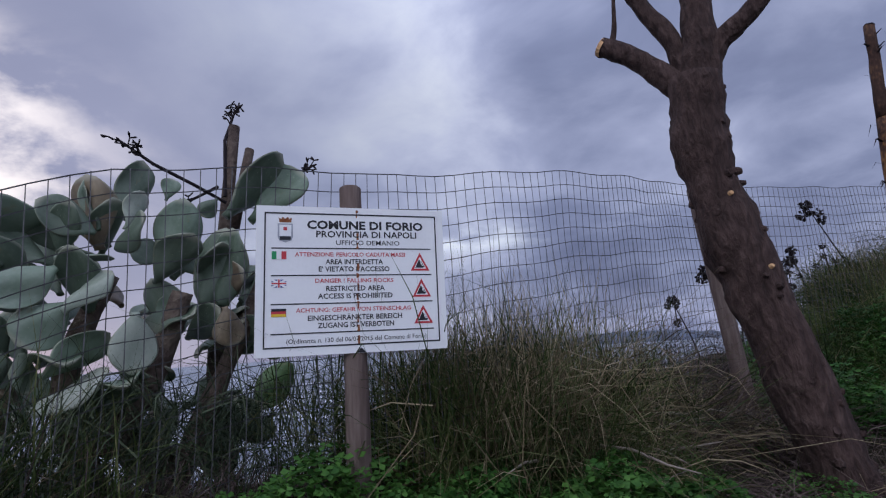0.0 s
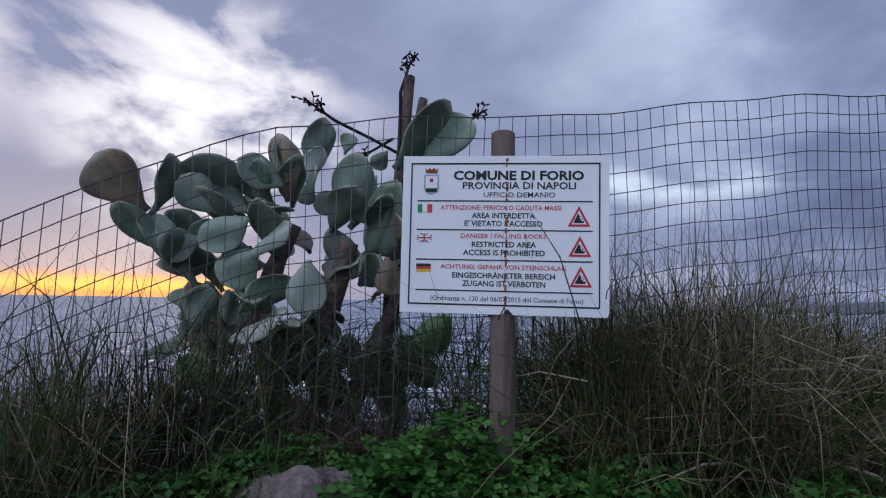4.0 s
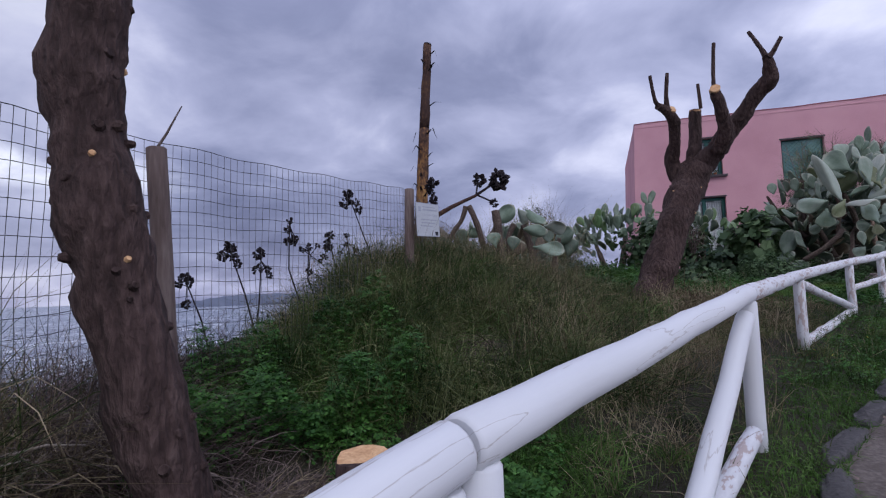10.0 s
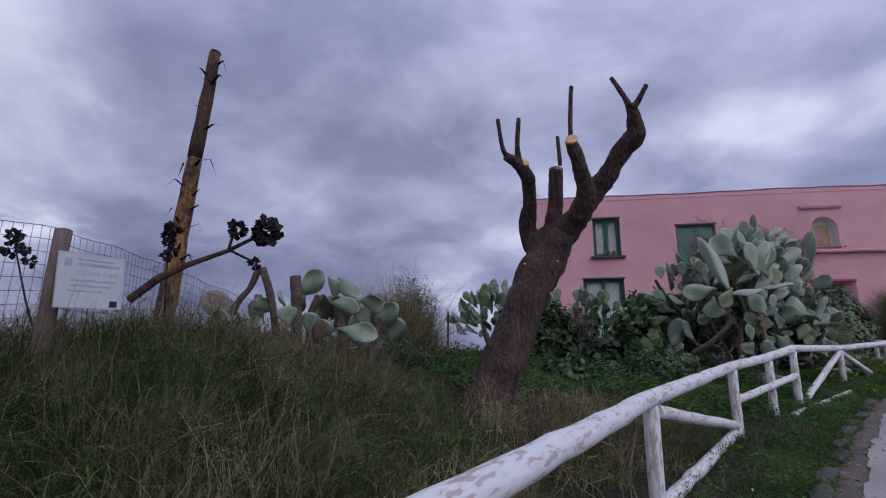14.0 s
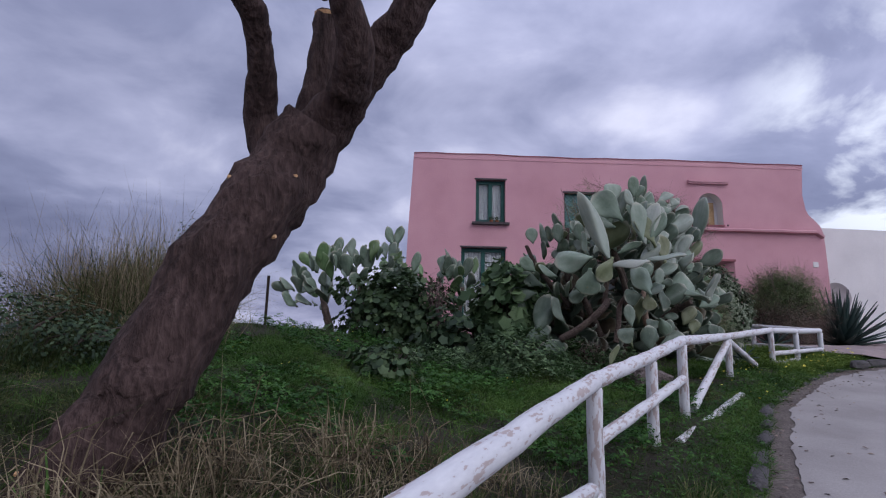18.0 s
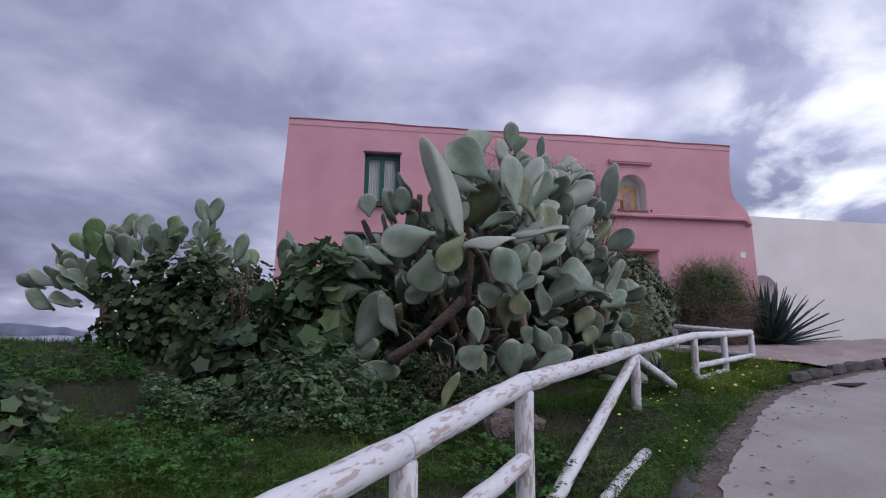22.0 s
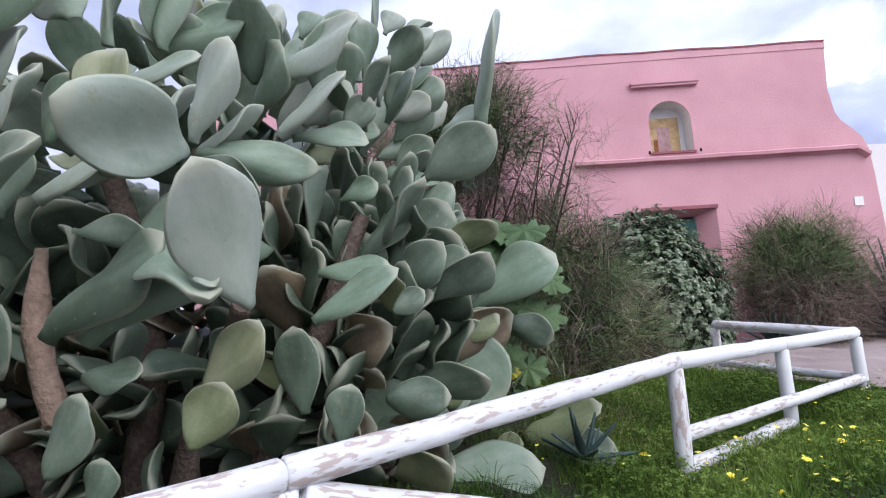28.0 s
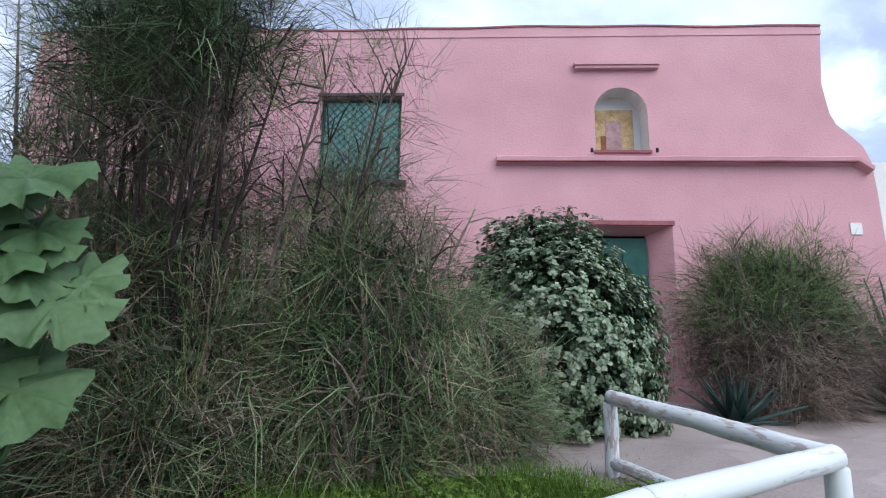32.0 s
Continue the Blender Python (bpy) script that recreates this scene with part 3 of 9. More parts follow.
# lane and dirt strip: sheets swept along the verge
def edge_frames(step):
    pts = [(-2.6, -60.0)] + EDGE
    line = []
    for (ax, ay), (bx, by) in zip(pts, pts[1:]):
        n = max(1, round(math.hypot(bx - ax, by - ay) / step))
        line += [(ax + (bx - ax) * i / n, ay + (by - ay) * i / n) for i in range(n)]
    line = np.array(line + [pts[-1]])
    pad = max(3, int(1.2 / step))
    ext = np.vstack([np.repeat(line[:1], pad, 0), line, np.repeat(line[-1:], pad, 0)])
    d = ext[2 * pad:] - ext[:-2 * pad]
    d /= np.linalg.norm(d, axis=1, keepdims=True)
    return line, np.stack([d[:, 1], -d[:, 0]], 1)


def swept(name, step, widths, lift, mat, jag):
    line, out_ = edge_frames(step)
    g = Geo()
    m = len(widths)
    for i, (p, o) in enumerate(zip(line, out_)):
        j = jag(p[0], p[1])
        for k, w in enumerate(widths):
            x, y = p + o * (w + (j if k == 0 else 0.0))
            g.v.append((x, y, float(plane_z(y)) + lift + 0.004 * noise.noise(Vector((x * 1.3, y * 1.3, k * 0.1)))))
    for i in range(len(line) - 1):
        for k in range(m - 1):
            g.f.append((i * m + k, i * m + k + 1, (i + 1) * m + k + 1, (i + 1) * m + k))
    return part(name, g, mat, smooth=True)


tagged(swept("road", 0.12, (0.28, 0.9, 1.6, 2.6, 3.8, 5.0), 0.016, M["road"],
             lambda x, y: 0.07 * noise.noise(Vector((x * 1.1, y * 1.1, 0))) + 0.06 * noise.noise(Vector((x * 4.0, y * 4.0, 3))) + 0.03 * noise.noise(Vector((x * 13, y * 13, 7)))),
       "pale worn concrete lane with leaf litter along its edge", "road", kind="structure")
tagged(swept("gutter", 0.4, (-0.08, 0.62), 0.004, M["dirt"], lambda x, y: 0.0), "strip of dark damp dirt along the kerb", "ground", kind="structure")
# paved forecourt before the house
g = Geo()
nxp, nyp = 44, 18
for i in range(nxp):
    for j in range(nyp):
        q = []
        for a, b in ((i, j), (i + 1, j), (i + 1, j + 1), (i, j + 1)):
            x = 7.6 + (34 - 7.6) * a / nxp
            lo = float(np.interp(x, [7.6, 8.9, 10.1, 10.95, 11.3, 12.4, 17, 30, 34], [-4.3, -4.95, -5.15, -6.4, -7.35, -6.9, -5.2, -2.5, -1.7]))
            y = lo + (0.0 - lo) * b / nyp
            q.append((x, y, float(land_z(x, y)) + 0.045 + 0.09 * float(smooth01((x - 10.2) / 0.8))))
        g.add(q, [(0, 1, 2, 3)])
tagged(part("pavement", g, M["pavement"], weld=True), "pinkish grey concrete forecourt in front of the house", "pavement", kind="structure")

# kerb: rough dark stones along the verge
rng = random.Random(5)
kerb = thing("kerb", "low rough dark stone kerb between lane and verge", "kerb", kind="structure")


def stone_mesh(name, l, w, h, mat, seed, rough=0.12, sub=2):
    bm = bmesh.new()
    bmesh.ops.create_icosphere(bm, subdivisions=sub, radius=1)
    r = random.Random(seed)
    for v in bm.verts:
        p = v.co
        q = Vector([math.copysign(abs(c) ** 0.6, c) for c in p])
        k = 1 + rough * (noise.noise(p * 1.7 + Vector((seed, 0, 0))) * 1.6 + 0.5 * noise.noise(p * 4 + Vector((0, seed, 0))))
        v.co = Vector((q.x * l / 2, q.y * w / 2, q.z * h / 2)) * k
    me = bpy.data.meshes.new(name)
    bm.to_mesh(me)
    bm.free()
    me.materials.append(mat)
    return me


kmeshes = [stone_mesh("stone", 0.70 + 0.07 * i, 0.16, 0.22, M["kerb"], 10 + i, 0.13, 3) for i in range(5)]
for (ax, ay), (bx, by) in zip(EDGE[1:-1], EDGE[2:]):
    L = math.hypot(bx - ax, by - ay)
    n = max(1, round(L / 0.78))
    for i in range(n):
        t = (i + 0.5) / n
        x, y = ax + (bx - ax) * t, ay + (by - ay) * t
        a = math.degrees(math.atan2(by - ay, bx - ax))
        part("stone", kmeshes[rng.randrange(5)], None, kerb,
             at=pose(x + rng.uniform(-0.03, 0.03), y, float(plane_z(y)) + (0.09 if x > 9.9 else -0.075 if x > 5.4 else -0.035) + rng.uniform(-0.03, 0.005), rng.uniform(-5, 5), rng.uniform(-3, 3), a + rng.uniform(-3, 3)))


# ---- pink house ----
def wall_cells(g, x0, x1, z0, z1, y0, y1, holes):
    xs = sorted({x0, x1, *[h[0] for h in holes], *[h[1] for h in holes]})
    zs = sorted({z0, z1, *[h[2] for h in holes], *[h[3] for h in holes]})
    for xa, xb in zip(xs, xs[1:]):
        for za, zb in zip(zs, zs[1:]):
            cx, cz = (xa + xb) / 2, (za + zb) / 2
            if not any(h[0] < cx < h[1] and h[2] < cz < h[3] for h in holes):
                g.box(xa, xb, y0, y1, za, zb)


house = thing("house", "two-storey pink plastered house with flat roof and flared corner", "house")
TOP = 7.9
W1, W2, W3 = (2.48, 3.65, 5.2, 6.93), (5.98, 7.6, 4.72, 6.5), (1.94, 3.67, 1.3, 4.2)
NICHE, DOOR = (11.33, 12.33, 5.36, 6.16), (11.0, 12.66, 0.5, 3.93)
g = Geo()
wall_cells(g, 0.0, 15.6, 0.2, 7.75, 0.0, 0.5, [W1, W2, W3, (NICHE[0], NICHE[1], NICHE[2], 6.68), DOOR])
# arched head of the niche
cx, r = (NICHE[0] + NICHE[1]) / 2, (NICHE[1] - NICHE[0]) / 2
for i in range(12):
    a0, a1 = math.pi * i / 12, math.pi * (i + 1) / 12
    p = [(cx + r * math.cos(a), NICHE[3] + r * math.sin(a)) for a in (a0, a1)]
    q = [(p[0][0], 6.68), (p[1][0], 6.68)]
    g.add([(p[0][0], 0, p[0][1]), (p[1][0], 0, p[1][1]), (q[1][0], 0, q[1][1]), (q[0][0], 0, q[0][1]),
           (p[0][0], 0.5, p[0][1]), (p[1][0], 0.5, p[1][1]), (q[1][0], 0.5, q[1][1]), (q[0][0], 0.5, q[0][1])],
          [(0, 1, 2, 3), (7, 6, 5, 4), (0, 4, 5, 1)])
part("front_wall", g, M["pink"], house, weld=True)
g = Geo()
n = 32
top = [7.94 + 0.012 * math.sin(i * 1.3) + 0.02 * math.sin(i * 0.37) for i in range(n + 1)]
for i in range(n):
    xa, xb = 15.72 * i / n, 15.72 * (i + 1) / n
    g.add([(xa, -0.015, 7.75), (xb, -0.015, 7.75), (xb, -0.01, top[i + 1]), (xa, -0.01, top[i]),
           (xa, 0.45, 7.75), (xb, 0.45, 7.75), (xb, 0.42, top[i + 1]), (xa, 0.42, top[i])],
          [(0, 1, 2, 3), (3, 2, 6, 7), (7, 6, 5, 4), (0, 4, 5, 1)])
part("parapet", g, M["pink"], house, "pink parapet with a worn dark top edge", weld=True)
g = Geo()
for i in range(n):
    xa, xb = 15.72 * i / n, 15.72 * (i + 1) / n
    g.add([(xa, -0.03, top[i]), (xb, -0.03, top[i + 1]), (xb, -0.03, top[i + 1] + 0.035), (xa, -0.03, top[i] + 0.035),
           (xa, 0.46, top[i]), (xb, 0.46, top[i + 1]), (xb, 0.46, top[i + 1] + 0.035), (xa, 0.46, top[i] + 0.035)],
          [(0, 1, 2, 3), (3, 2, 6, 7), (7, 6, 5, 4), (0, 4, 5, 1)])
part("coping", g, M["pink_dark"], house, "weather-stained coping", weld=True)
# battered left corner and side wall
g = Geo()
prof = [(-0.22, 0.2), (-0.20, 2.5), (-0.12, 5.2), (-0.03, 7.2), (0.0, 7.93)]
for (xa, za), (xb, zb) in zip(prof, prof[1:]):
    for y0, y1 in ((0.0, 9.0),):
        g.add([(xa, y0, za), (xb, y0, zb), (xb, y1, zb), (xa, y1, za)], [(0, 3, 2, 1)])
        g.add([(xa, y0, za), (0.002, y0, za), (0.002, y0, zb), (xb, y0, zb)], [(0, 1, 2, 3)])
g.box(0.0, 0.4, 0.5, 9.0, 0.2, 7.9)
part("side_wall", g, M["pink"], house, weld=True)
# flared right end, swept out above the ledge
g = Geo()
prof = [(15.72, 7.93), (15.66, 7.2), (15.62, 6.7), (15.70, 6.1), (15.80, 5.88), (15.99, 5.70), (16.22, 5.45), (16.33, 5.15), (16.36, 4.6), (16.40, 2.5), (16.45, 0.2)]
for (xa, za), (xb, zb) in zip(prof, prof[1:]):
    g.add([(15.55, 0.002, za), (xa, 0.002, za), (xb, 0.002, zb), (15.55, 0.002, zb)], [(0, 3, 2, 1)])
    g.add([(xa, 0.002, za), (xa, 9, za), (xb, 9, zb), (xb, 0.002, zb)], [(0, 1, 2, 3)])
part("flared_corner", g, M["pink"], house, "pink buttressed corner sweeping outward", weld=True)
g = Geo()
g.box(0, 15.6, 0.5, 9.0, 7.4, 7.5)
g.box(0.0, 16.4, 9.0, 9.3, 0.2, 7.6)
part("roof", g, M["pink_dark"], house)
# moulded ledge across the wall, with its flare at the corner
g = Geo()
for i in range(24):
    xa, xb = 9.45 + 6.55 * i / 24, 9.45 + 6.55 * (i + 1) / 24
    w, u = 0.008 * math.sin(i * 1.1), 0.008 * math.sin((i + 1) * 1.1)
    g.add([(xa, 0, 5.26 + w), (xb, 0, 5.26 + u), (xb, -0.16, 5.19 + u), (xa, -0.16, 5.19 + w), (xb, -0.15, 5.12 + u), (xa, -0.15, 5.12 + w),
           (xb, 0, 5.06 + u), (xa, 0, 5.06 + w)], [(0, 3, 2, 1), (3, 5, 4, 2), (5, 7, 6, 4)])
g.add([(16.0, 0, 5.26), (16.3, 0, 5.12), (16.27, -0.15, 5.02), (16.0, -0.16, 5.19), (16.25, -0.14, 4.95), (16.0, -0.15, 5.12), (16.23, 0, 4.9), (16.0, 0, 5.06)],
      [(0, 3, 2, 1), (3, 5, 4, 2), (5, 7, 6, 4)])
g.add([(9.45, 0, 5.26), (9.45, -0.16, 5.19), (9.45, -0.15, 5.12), (9.45, 0, 5.06)], [(0, 1, 2, 3)])
part("ledge", g, M["pink"], house, "pink plaster ledge with a painted shade strip under its lip", weld=True)
# strip of darker plaster paints in the shade under the ledge
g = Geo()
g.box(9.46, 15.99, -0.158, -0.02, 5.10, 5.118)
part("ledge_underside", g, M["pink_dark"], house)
g = Geo()
g.box(10.95, 12.58, -0.13, 0.0, 7.08, 7.16)
g.box(10.97, 12.56, -0.10, 0.0, 7.02, 7.08)
part("drip_moulding", g, M["pink"], house, "short projecting drip moulding above the niche")


def window(name, box, leaves=2, depth=0.22, curtain=True, label=""):
    x0, x1, z0, z1 = box
    w = part(name, Geo().box(x0 - 0.05, x1 + 0.05, -0.015, 0.02, z1, z1 + 0.06), M["sill"], house, label)
    g = Geo()
    t = 0.07
    for xa, xb, za, zb in ((x0, x0 + t, z0, z1), (x1 - t, x1, z0, z1), (x0 + t, x1 - t, z1 - t, z1), (x0 + t, x1 - t, z0, z0 + t)):
        g.box(xa, xb, depth - 0.03, depth + 0.05, za, zb)
    part("frame", g, M["green_wood"], w)
    wid = (x1 - x0 - 2 * t) / leaves
    for i in range(leaves):
        xa, xb = x0 + t + wid * i, x0 + t + wid * (i + 1)
        s = 0.075
        g = Geo()
        for a, b, c, d in ((xa, xa + s, z0 + t, z1 - t), (xb - s, xb, z0 + t, z1 - t), (xa + s, xb - s, z0 + t, z0 + t + s), (xa + s, xb - s, z1 - t - s, z1 - t)):
            g.box(a, b, depth - 0.05, depth + 0.01, c, d)
        part("casement", g, M["green_wood"], w, "dark green painted casement")
        pane = part("pane", Geo().box(xa + s, xb - s, depth - 0.02, depth - 0.015, z0 + t + s, z1 - t - s), M["glass"], w)
        if curtain:
            g = Geo()
            k = 14
            cxs = np.linspace(xa + s, xb - s, k)
            for j in range(k - 1):
                ya, yb = depth + 0.08 + 0.02 * (j % 2), depth + 0.08 + 0.02 * ((j + 1) % 2)
                g.add([(cxs[j], ya, z0 + t), (cxs[j + 1], yb, z0 + t), (cxs[j + 1], yb, z1 - t), (cxs[j], ya, z1 - t)], [(0, 1, 2, 3)])
            part("curtain", g, M["curtain"], w, "white gathered net curtain")
    # a near-black sheet stands in for the unlit room behind the panes
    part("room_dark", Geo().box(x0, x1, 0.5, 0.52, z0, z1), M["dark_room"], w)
    return w


glass = bpy.data.materials.new("window_glass")
glass.use_nodes = True
gb = glass.node_tree.nodes["Principled BSDF"]
gb.inputs["Base Color"].default_value = (0.9, 0.93, 0.93, 1)
gb.inputs["Roughness"].default_value = 0.03
gb.inputs["Transmission Weight"].default_value = 1.0
gb.inputs["IOR"].default_value = 1.2
M["glass"] = glass

window("window_upper", W1, label="dark stone lintel")
window("window_lower", W3)
w2 = window("window_shuttered", W2, curtain=False)
g = Geo()
x0, x1, z0, z1 = W2
for i in range(-8, 16):
    for s in (1, -1):
        xa, za, xb, zb = x0 + i * 0.16, z0, x0 + i * 0.16 + s * (z1 - z0), z1
        ts = [max(0, min(1, ((x0 if (xb > xa) else x1) - xa) / (xb - xa))), max(0, min(1, ((x1 if (xb > xa) else x0) - xa) / (xb - xa)))]
        pa, pb = [(xa + (xb - xa) * t, 0.14 if s > 0 else 0.15, za + (zb - za) * t) for t in ts]
        if abs(ts[0] - ts[1]) > 0.02:
            g.tube([pa, pb], [0.008, 0.008], 4)
for xa, xb in ((x0 + 0.08, (x0 + x1) / 2 - 0.005), ((x0 + x1) / 2 + 0.005, x1 - 0.08)):
    part("shutter", Geo().box(xa, xb, 0.158, 0.168, z0 + 0.07, z1 - 0.07), M["teal"], w2, "faded teal shutter leaf")
part("grille", g, M["green_wood"], w2, "diagonal green iron lattice")
for box, dz in ((W1, 0.09), (W2, 0.08)):
    part("window_sill", Geo().box(box[0] - 0.14, box[1] + 0.14, -0.16, 0.2, box[2] - dz, box[2]), M["sill"], house, "dark stone window sill")
for xp in (3.1, 3.32):
    g = Geo()
    g.tube([(xp, 0.02, 5.2), (xp, 0.02, 5.3)], [0.06, 0.08], 10)
    part("flower_pot", g, M["rust"], house)
    g = Geo()
    for i in range(14):
        a = i * 2.4
        g.add([(xp, 0.02, 5.3), (xp + 0.1 * math.cos(a), 0.02 + 0.08 * math.sin(a), 5.36 + 0.02 * (i % 5)), (xp + 0.12 * math.cos(a + 0.4), 0.02 + 0.1 * math.sin(a + 0.4), 5.42 + 0.02 * (i % 4))], [(0, 1, 2)])
    part("pot_plant", g, M["dark_leaf"], house, kind="stuff")
drain = thing("drain_grate", "dark iron drain grate set in the lane", "drain", at=(11.2, -8.15, float(plane_z(-8.15)) + 0.014))
drain.rotation_euler = (0, 0, radians(30))
part("grate_frame", Geo().box(-0.45, 0.45, -0.16, 0.16, 0, 0.006), M["metal_post"], drain)
for i in range(9):
    part("grate_bar", Geo().box(-0.40 + i * 0.09, -0.36 + i * 0.09, -0.13, 0.13, 0.006, 0.012), M["sill"], drain)
# doorway
g = Geo()
g.box(DOOR[0] + 0.1, DOOR[1] - 0.36, 0.36, 0.42, 0.5, 3.75)
door = part("door", g, M["green_wood"], house, "closed green painted double door")
for i in range(2):
    for k in range(3):
        xa = DOOR[0] + 0.22 + i * 0.62
        part("door_panel", Geo().box(xa, xa + 0.46, 0.335, 0.362, 0.95 + k * 0.95, 1.7 + k * 0.95), M["green_wood"], door)
g = Geo()
g.add([(DOOR[1], 0.0, 0.7), (DOOR[1] - 0.36, 0.42, 0.7), (DOOR[1] - 0.36, 0.42, 3.8), (DOOR[1], 0, 3.93)], [(0, 1, 2, 3)])
g.add([(DOOR[1], 0.0, 3.93), (DOOR[1] - 0.36, 0.42, 3.8), (DOOR[0], 0.42, 3.8), (DOOR[0], 0.0, 3.93)], [(0, 1, 2, 3)])
part("door_reveal", g, M["pink"], house, "splayed pink door reveal")
part("door_lintel", Geo().box(DOOR[0] - 0.08, DOOR[1] + 0.03, -0.04, 0.0, 3.92, 4.0), M["pink_dark"], house)
# niche back, shelf, small votive lamps and picture
g = Geo()
g.box(NICHE[0], NICHE[1], 0.42, 0.46, NICHE[2], 6.7)
part("niche_back", g, M["white_wall"], house, "whitewashed niche lining")
g = Geo()
for i in range(12):
    a0, a1 = math.pi * i / 12, math.pi * (i + 1) / 12
    g.add([(cx + (r - 0.004) * math.cos(a), y, NICHE[3] + (r - 0.004) * math.sin(a)) for a in (a0, a1) for y in (0.01, 0.42)], [(0, 1, 3, 2)])
for s in (-1, 1):
    x = cx + s * (r - 0.004)
    g.add([(x, 0.01, NICHE[2]), (x, 0.42, NICHE[2]), (x, 0.42, NICHE[3]), (x, 0.01, NICHE[3])], [(0, 1, 2, 3)])
part("niche_lining", g, M["white_wall"], house, "whitewashed niche lining", weld=True)
part("niche_shelf", Geo().box(NICHE[0] - 0.03, NICHE[1] + 0.03, -0.05, 0.42, NICHE[2] - 0.05, NICHE[2]), M["pink_dark"], house)
# picture in the niche: a plain ochre panel with a frame and a pale figure-like patch
pic = part("niche_picture", Geo().box(NICHE[0] + 0.06, NICHE[1] - 0.16, 0.36, 0.40, NICHE[2] + 0.02, NICHE[3] + 0.2), M["ochre"], house, "faded ochre tile picture")
part("picture_patch", Geo().box(NICHE[0] + 0.30, NICHE[1] - 0.40, 0.352, 0.36, NICHE[2] + 0.12, NICHE[3] - 0.05), M["picture_patch"], pic)
part("picture_patch", Geo().box(NICHE[0] + 0.20, NICHE[0] + 0.30, 0.350, 0.36, NICHE[2] + 0.10, NICHE[2] + 0.45), M["rust"], pic)
for xx in (NICHE[0] - 0.10, NICHE[1] + 0.10):
    g = Geo()
    g.tube([(xx, -0.11, 5.3), (xx, -0.11, 5.37)], [0.03, 0.025], 8)
    part("votive_lamp", g, M["dry_black"], house)
part("number_plate", Geo().box(15.79, 15.99, -0.02, 0.004, 3.78, 3.99), M["white_wall"], house, "small white house number tile")

# white wall running on from the house
g = Geo()
for i in range(20):
    xa, xb = 16.3 + 27.0 * i / 20, 16.3 + 27.0 * (i + 1) / 20
    za, zb = 5.75 - 0.02 * (xa - 17), 5.75 - 0.02 * (xb - 17)
    ya, yb = 1.6 - 0.012 * (xa - 17) ** 2 * 0.3, 1.6 - 0.012 * (xb - 17) ** 2 * 0.3
    g.add([(xa, ya, 0), (xb, yb, 0), (xb, yb, zb), (xa, ya, za), (xa, ya + 0.4, 0), (xb, yb + 0.4, 0), (xb, yb + 0.4, zb), (xa, ya + 0.4, za)],
          [(0, 1, 2, 3), (3, 2, 6, 7), (7, 6, 5, 4)])
tagged(part("wall_white", g, M["white_wall"], weld=True), "long plain whitewashed wall beside the pink house", "wall", kind="structure")


# ---- white log railing ----
rail = thing("wooden_railing", "white-painted round log railing with peeling paint along the lane", "railing")
RZ = [-0.42, 0.01, 0.24, 0.37, 0.59, 0.72, 0.88, 0.96, 1.13, 1.145, 1.185]
TOPS = [(x, y, z) for (x, y), z in zip(RAIL, RZ)]
END = (10.12, -4.72, 1.30)


def log(name, a, b, r, seed=0, r2=None, label="", paint="white_paint"):
    a, b = Vector(a), Vector(b)
    L = (b - a).length
    n = max(3, int(L / 0.22))
    rr = random.Random(seed)
    geo = Geo()
    pts, rad = [], []
    for i in range(n + 1):
        t = i / n
        pts.append((0.005 * rr.uniform(-1, 1), 0.005 * rr.uniform(-1, 1), L * t))
        rad.append((r + ((r2 or r) - r) * t) * (1 + 0.012 * rr.uniform(-1, 1)))
    pts = [(0, 0, 0), (0, 0, 0.012)] + pts[1:-1] + [(0, 0, L - 0.012), (0, 0, L)]
    rad = [rad[0] * 0.86, rad[0]] + rad[1:-1] + [rad[-1], rad[-1] * 0.86]
    geo.tube(pts, rad, 16, 0.006, seed)
    rot = (b - a).to_track_quat("Z", "Y").to_matrix().to_4x4()
    return part(name, geo, M[paint], rail, label, smooth=True, at=Matrix.Translation(a) @ rot)


R = 0.062
for i, (a, b) in enumerate(zip(TOPS, TOPS[1:])):
    a, b = Vector(a), Vector(b)
    d = (b - a).normalized()
    log("top_rail", a + d * 0.004, b - d * 0.004, 0.078 if i == 0 else R, i, R, paint="fresh_paint" if i < 2 or i > 7 else "white_paint")
log("top_rail", Vector(TOPS[-1]) - Vector((0, 0.0, 0.01)), END, R, 77)


def foot(p, drop=0.06):
    return (p[0], p[1], gz(p[0], p[1]) - drop)


for i, p in enumerate(TOPS):
    if i == 1:
        for o, up_ in ((-0.052, 0.0), (0.052, 0.03)):
            q = (p[0] + o * 0.55, p[1] + o * 0.83)
            log("post", foot(q), (q[0], q[1], p[2] - R * 1.1 + up_), 0.052, 90 + int(o > 0), paint="fresh_paint")
    elif i:
        log("post", foot(p), (p[0], p[1], p[2] - R * 0.75), 0.058, 100 + i, paint="fresh_paint" if i < 3 or i > 8 else "white_paint")
log("post", foot(END), (END[0], END[1], END[2] - R * 0.75), 0.058, 120)


def along(a, b, t, h):
    x, y = a[0] + (b[0] - a[0]) * t, a[1] + (b[1] - a[1]) * t
    return (x, y, gz(x, y) + h)


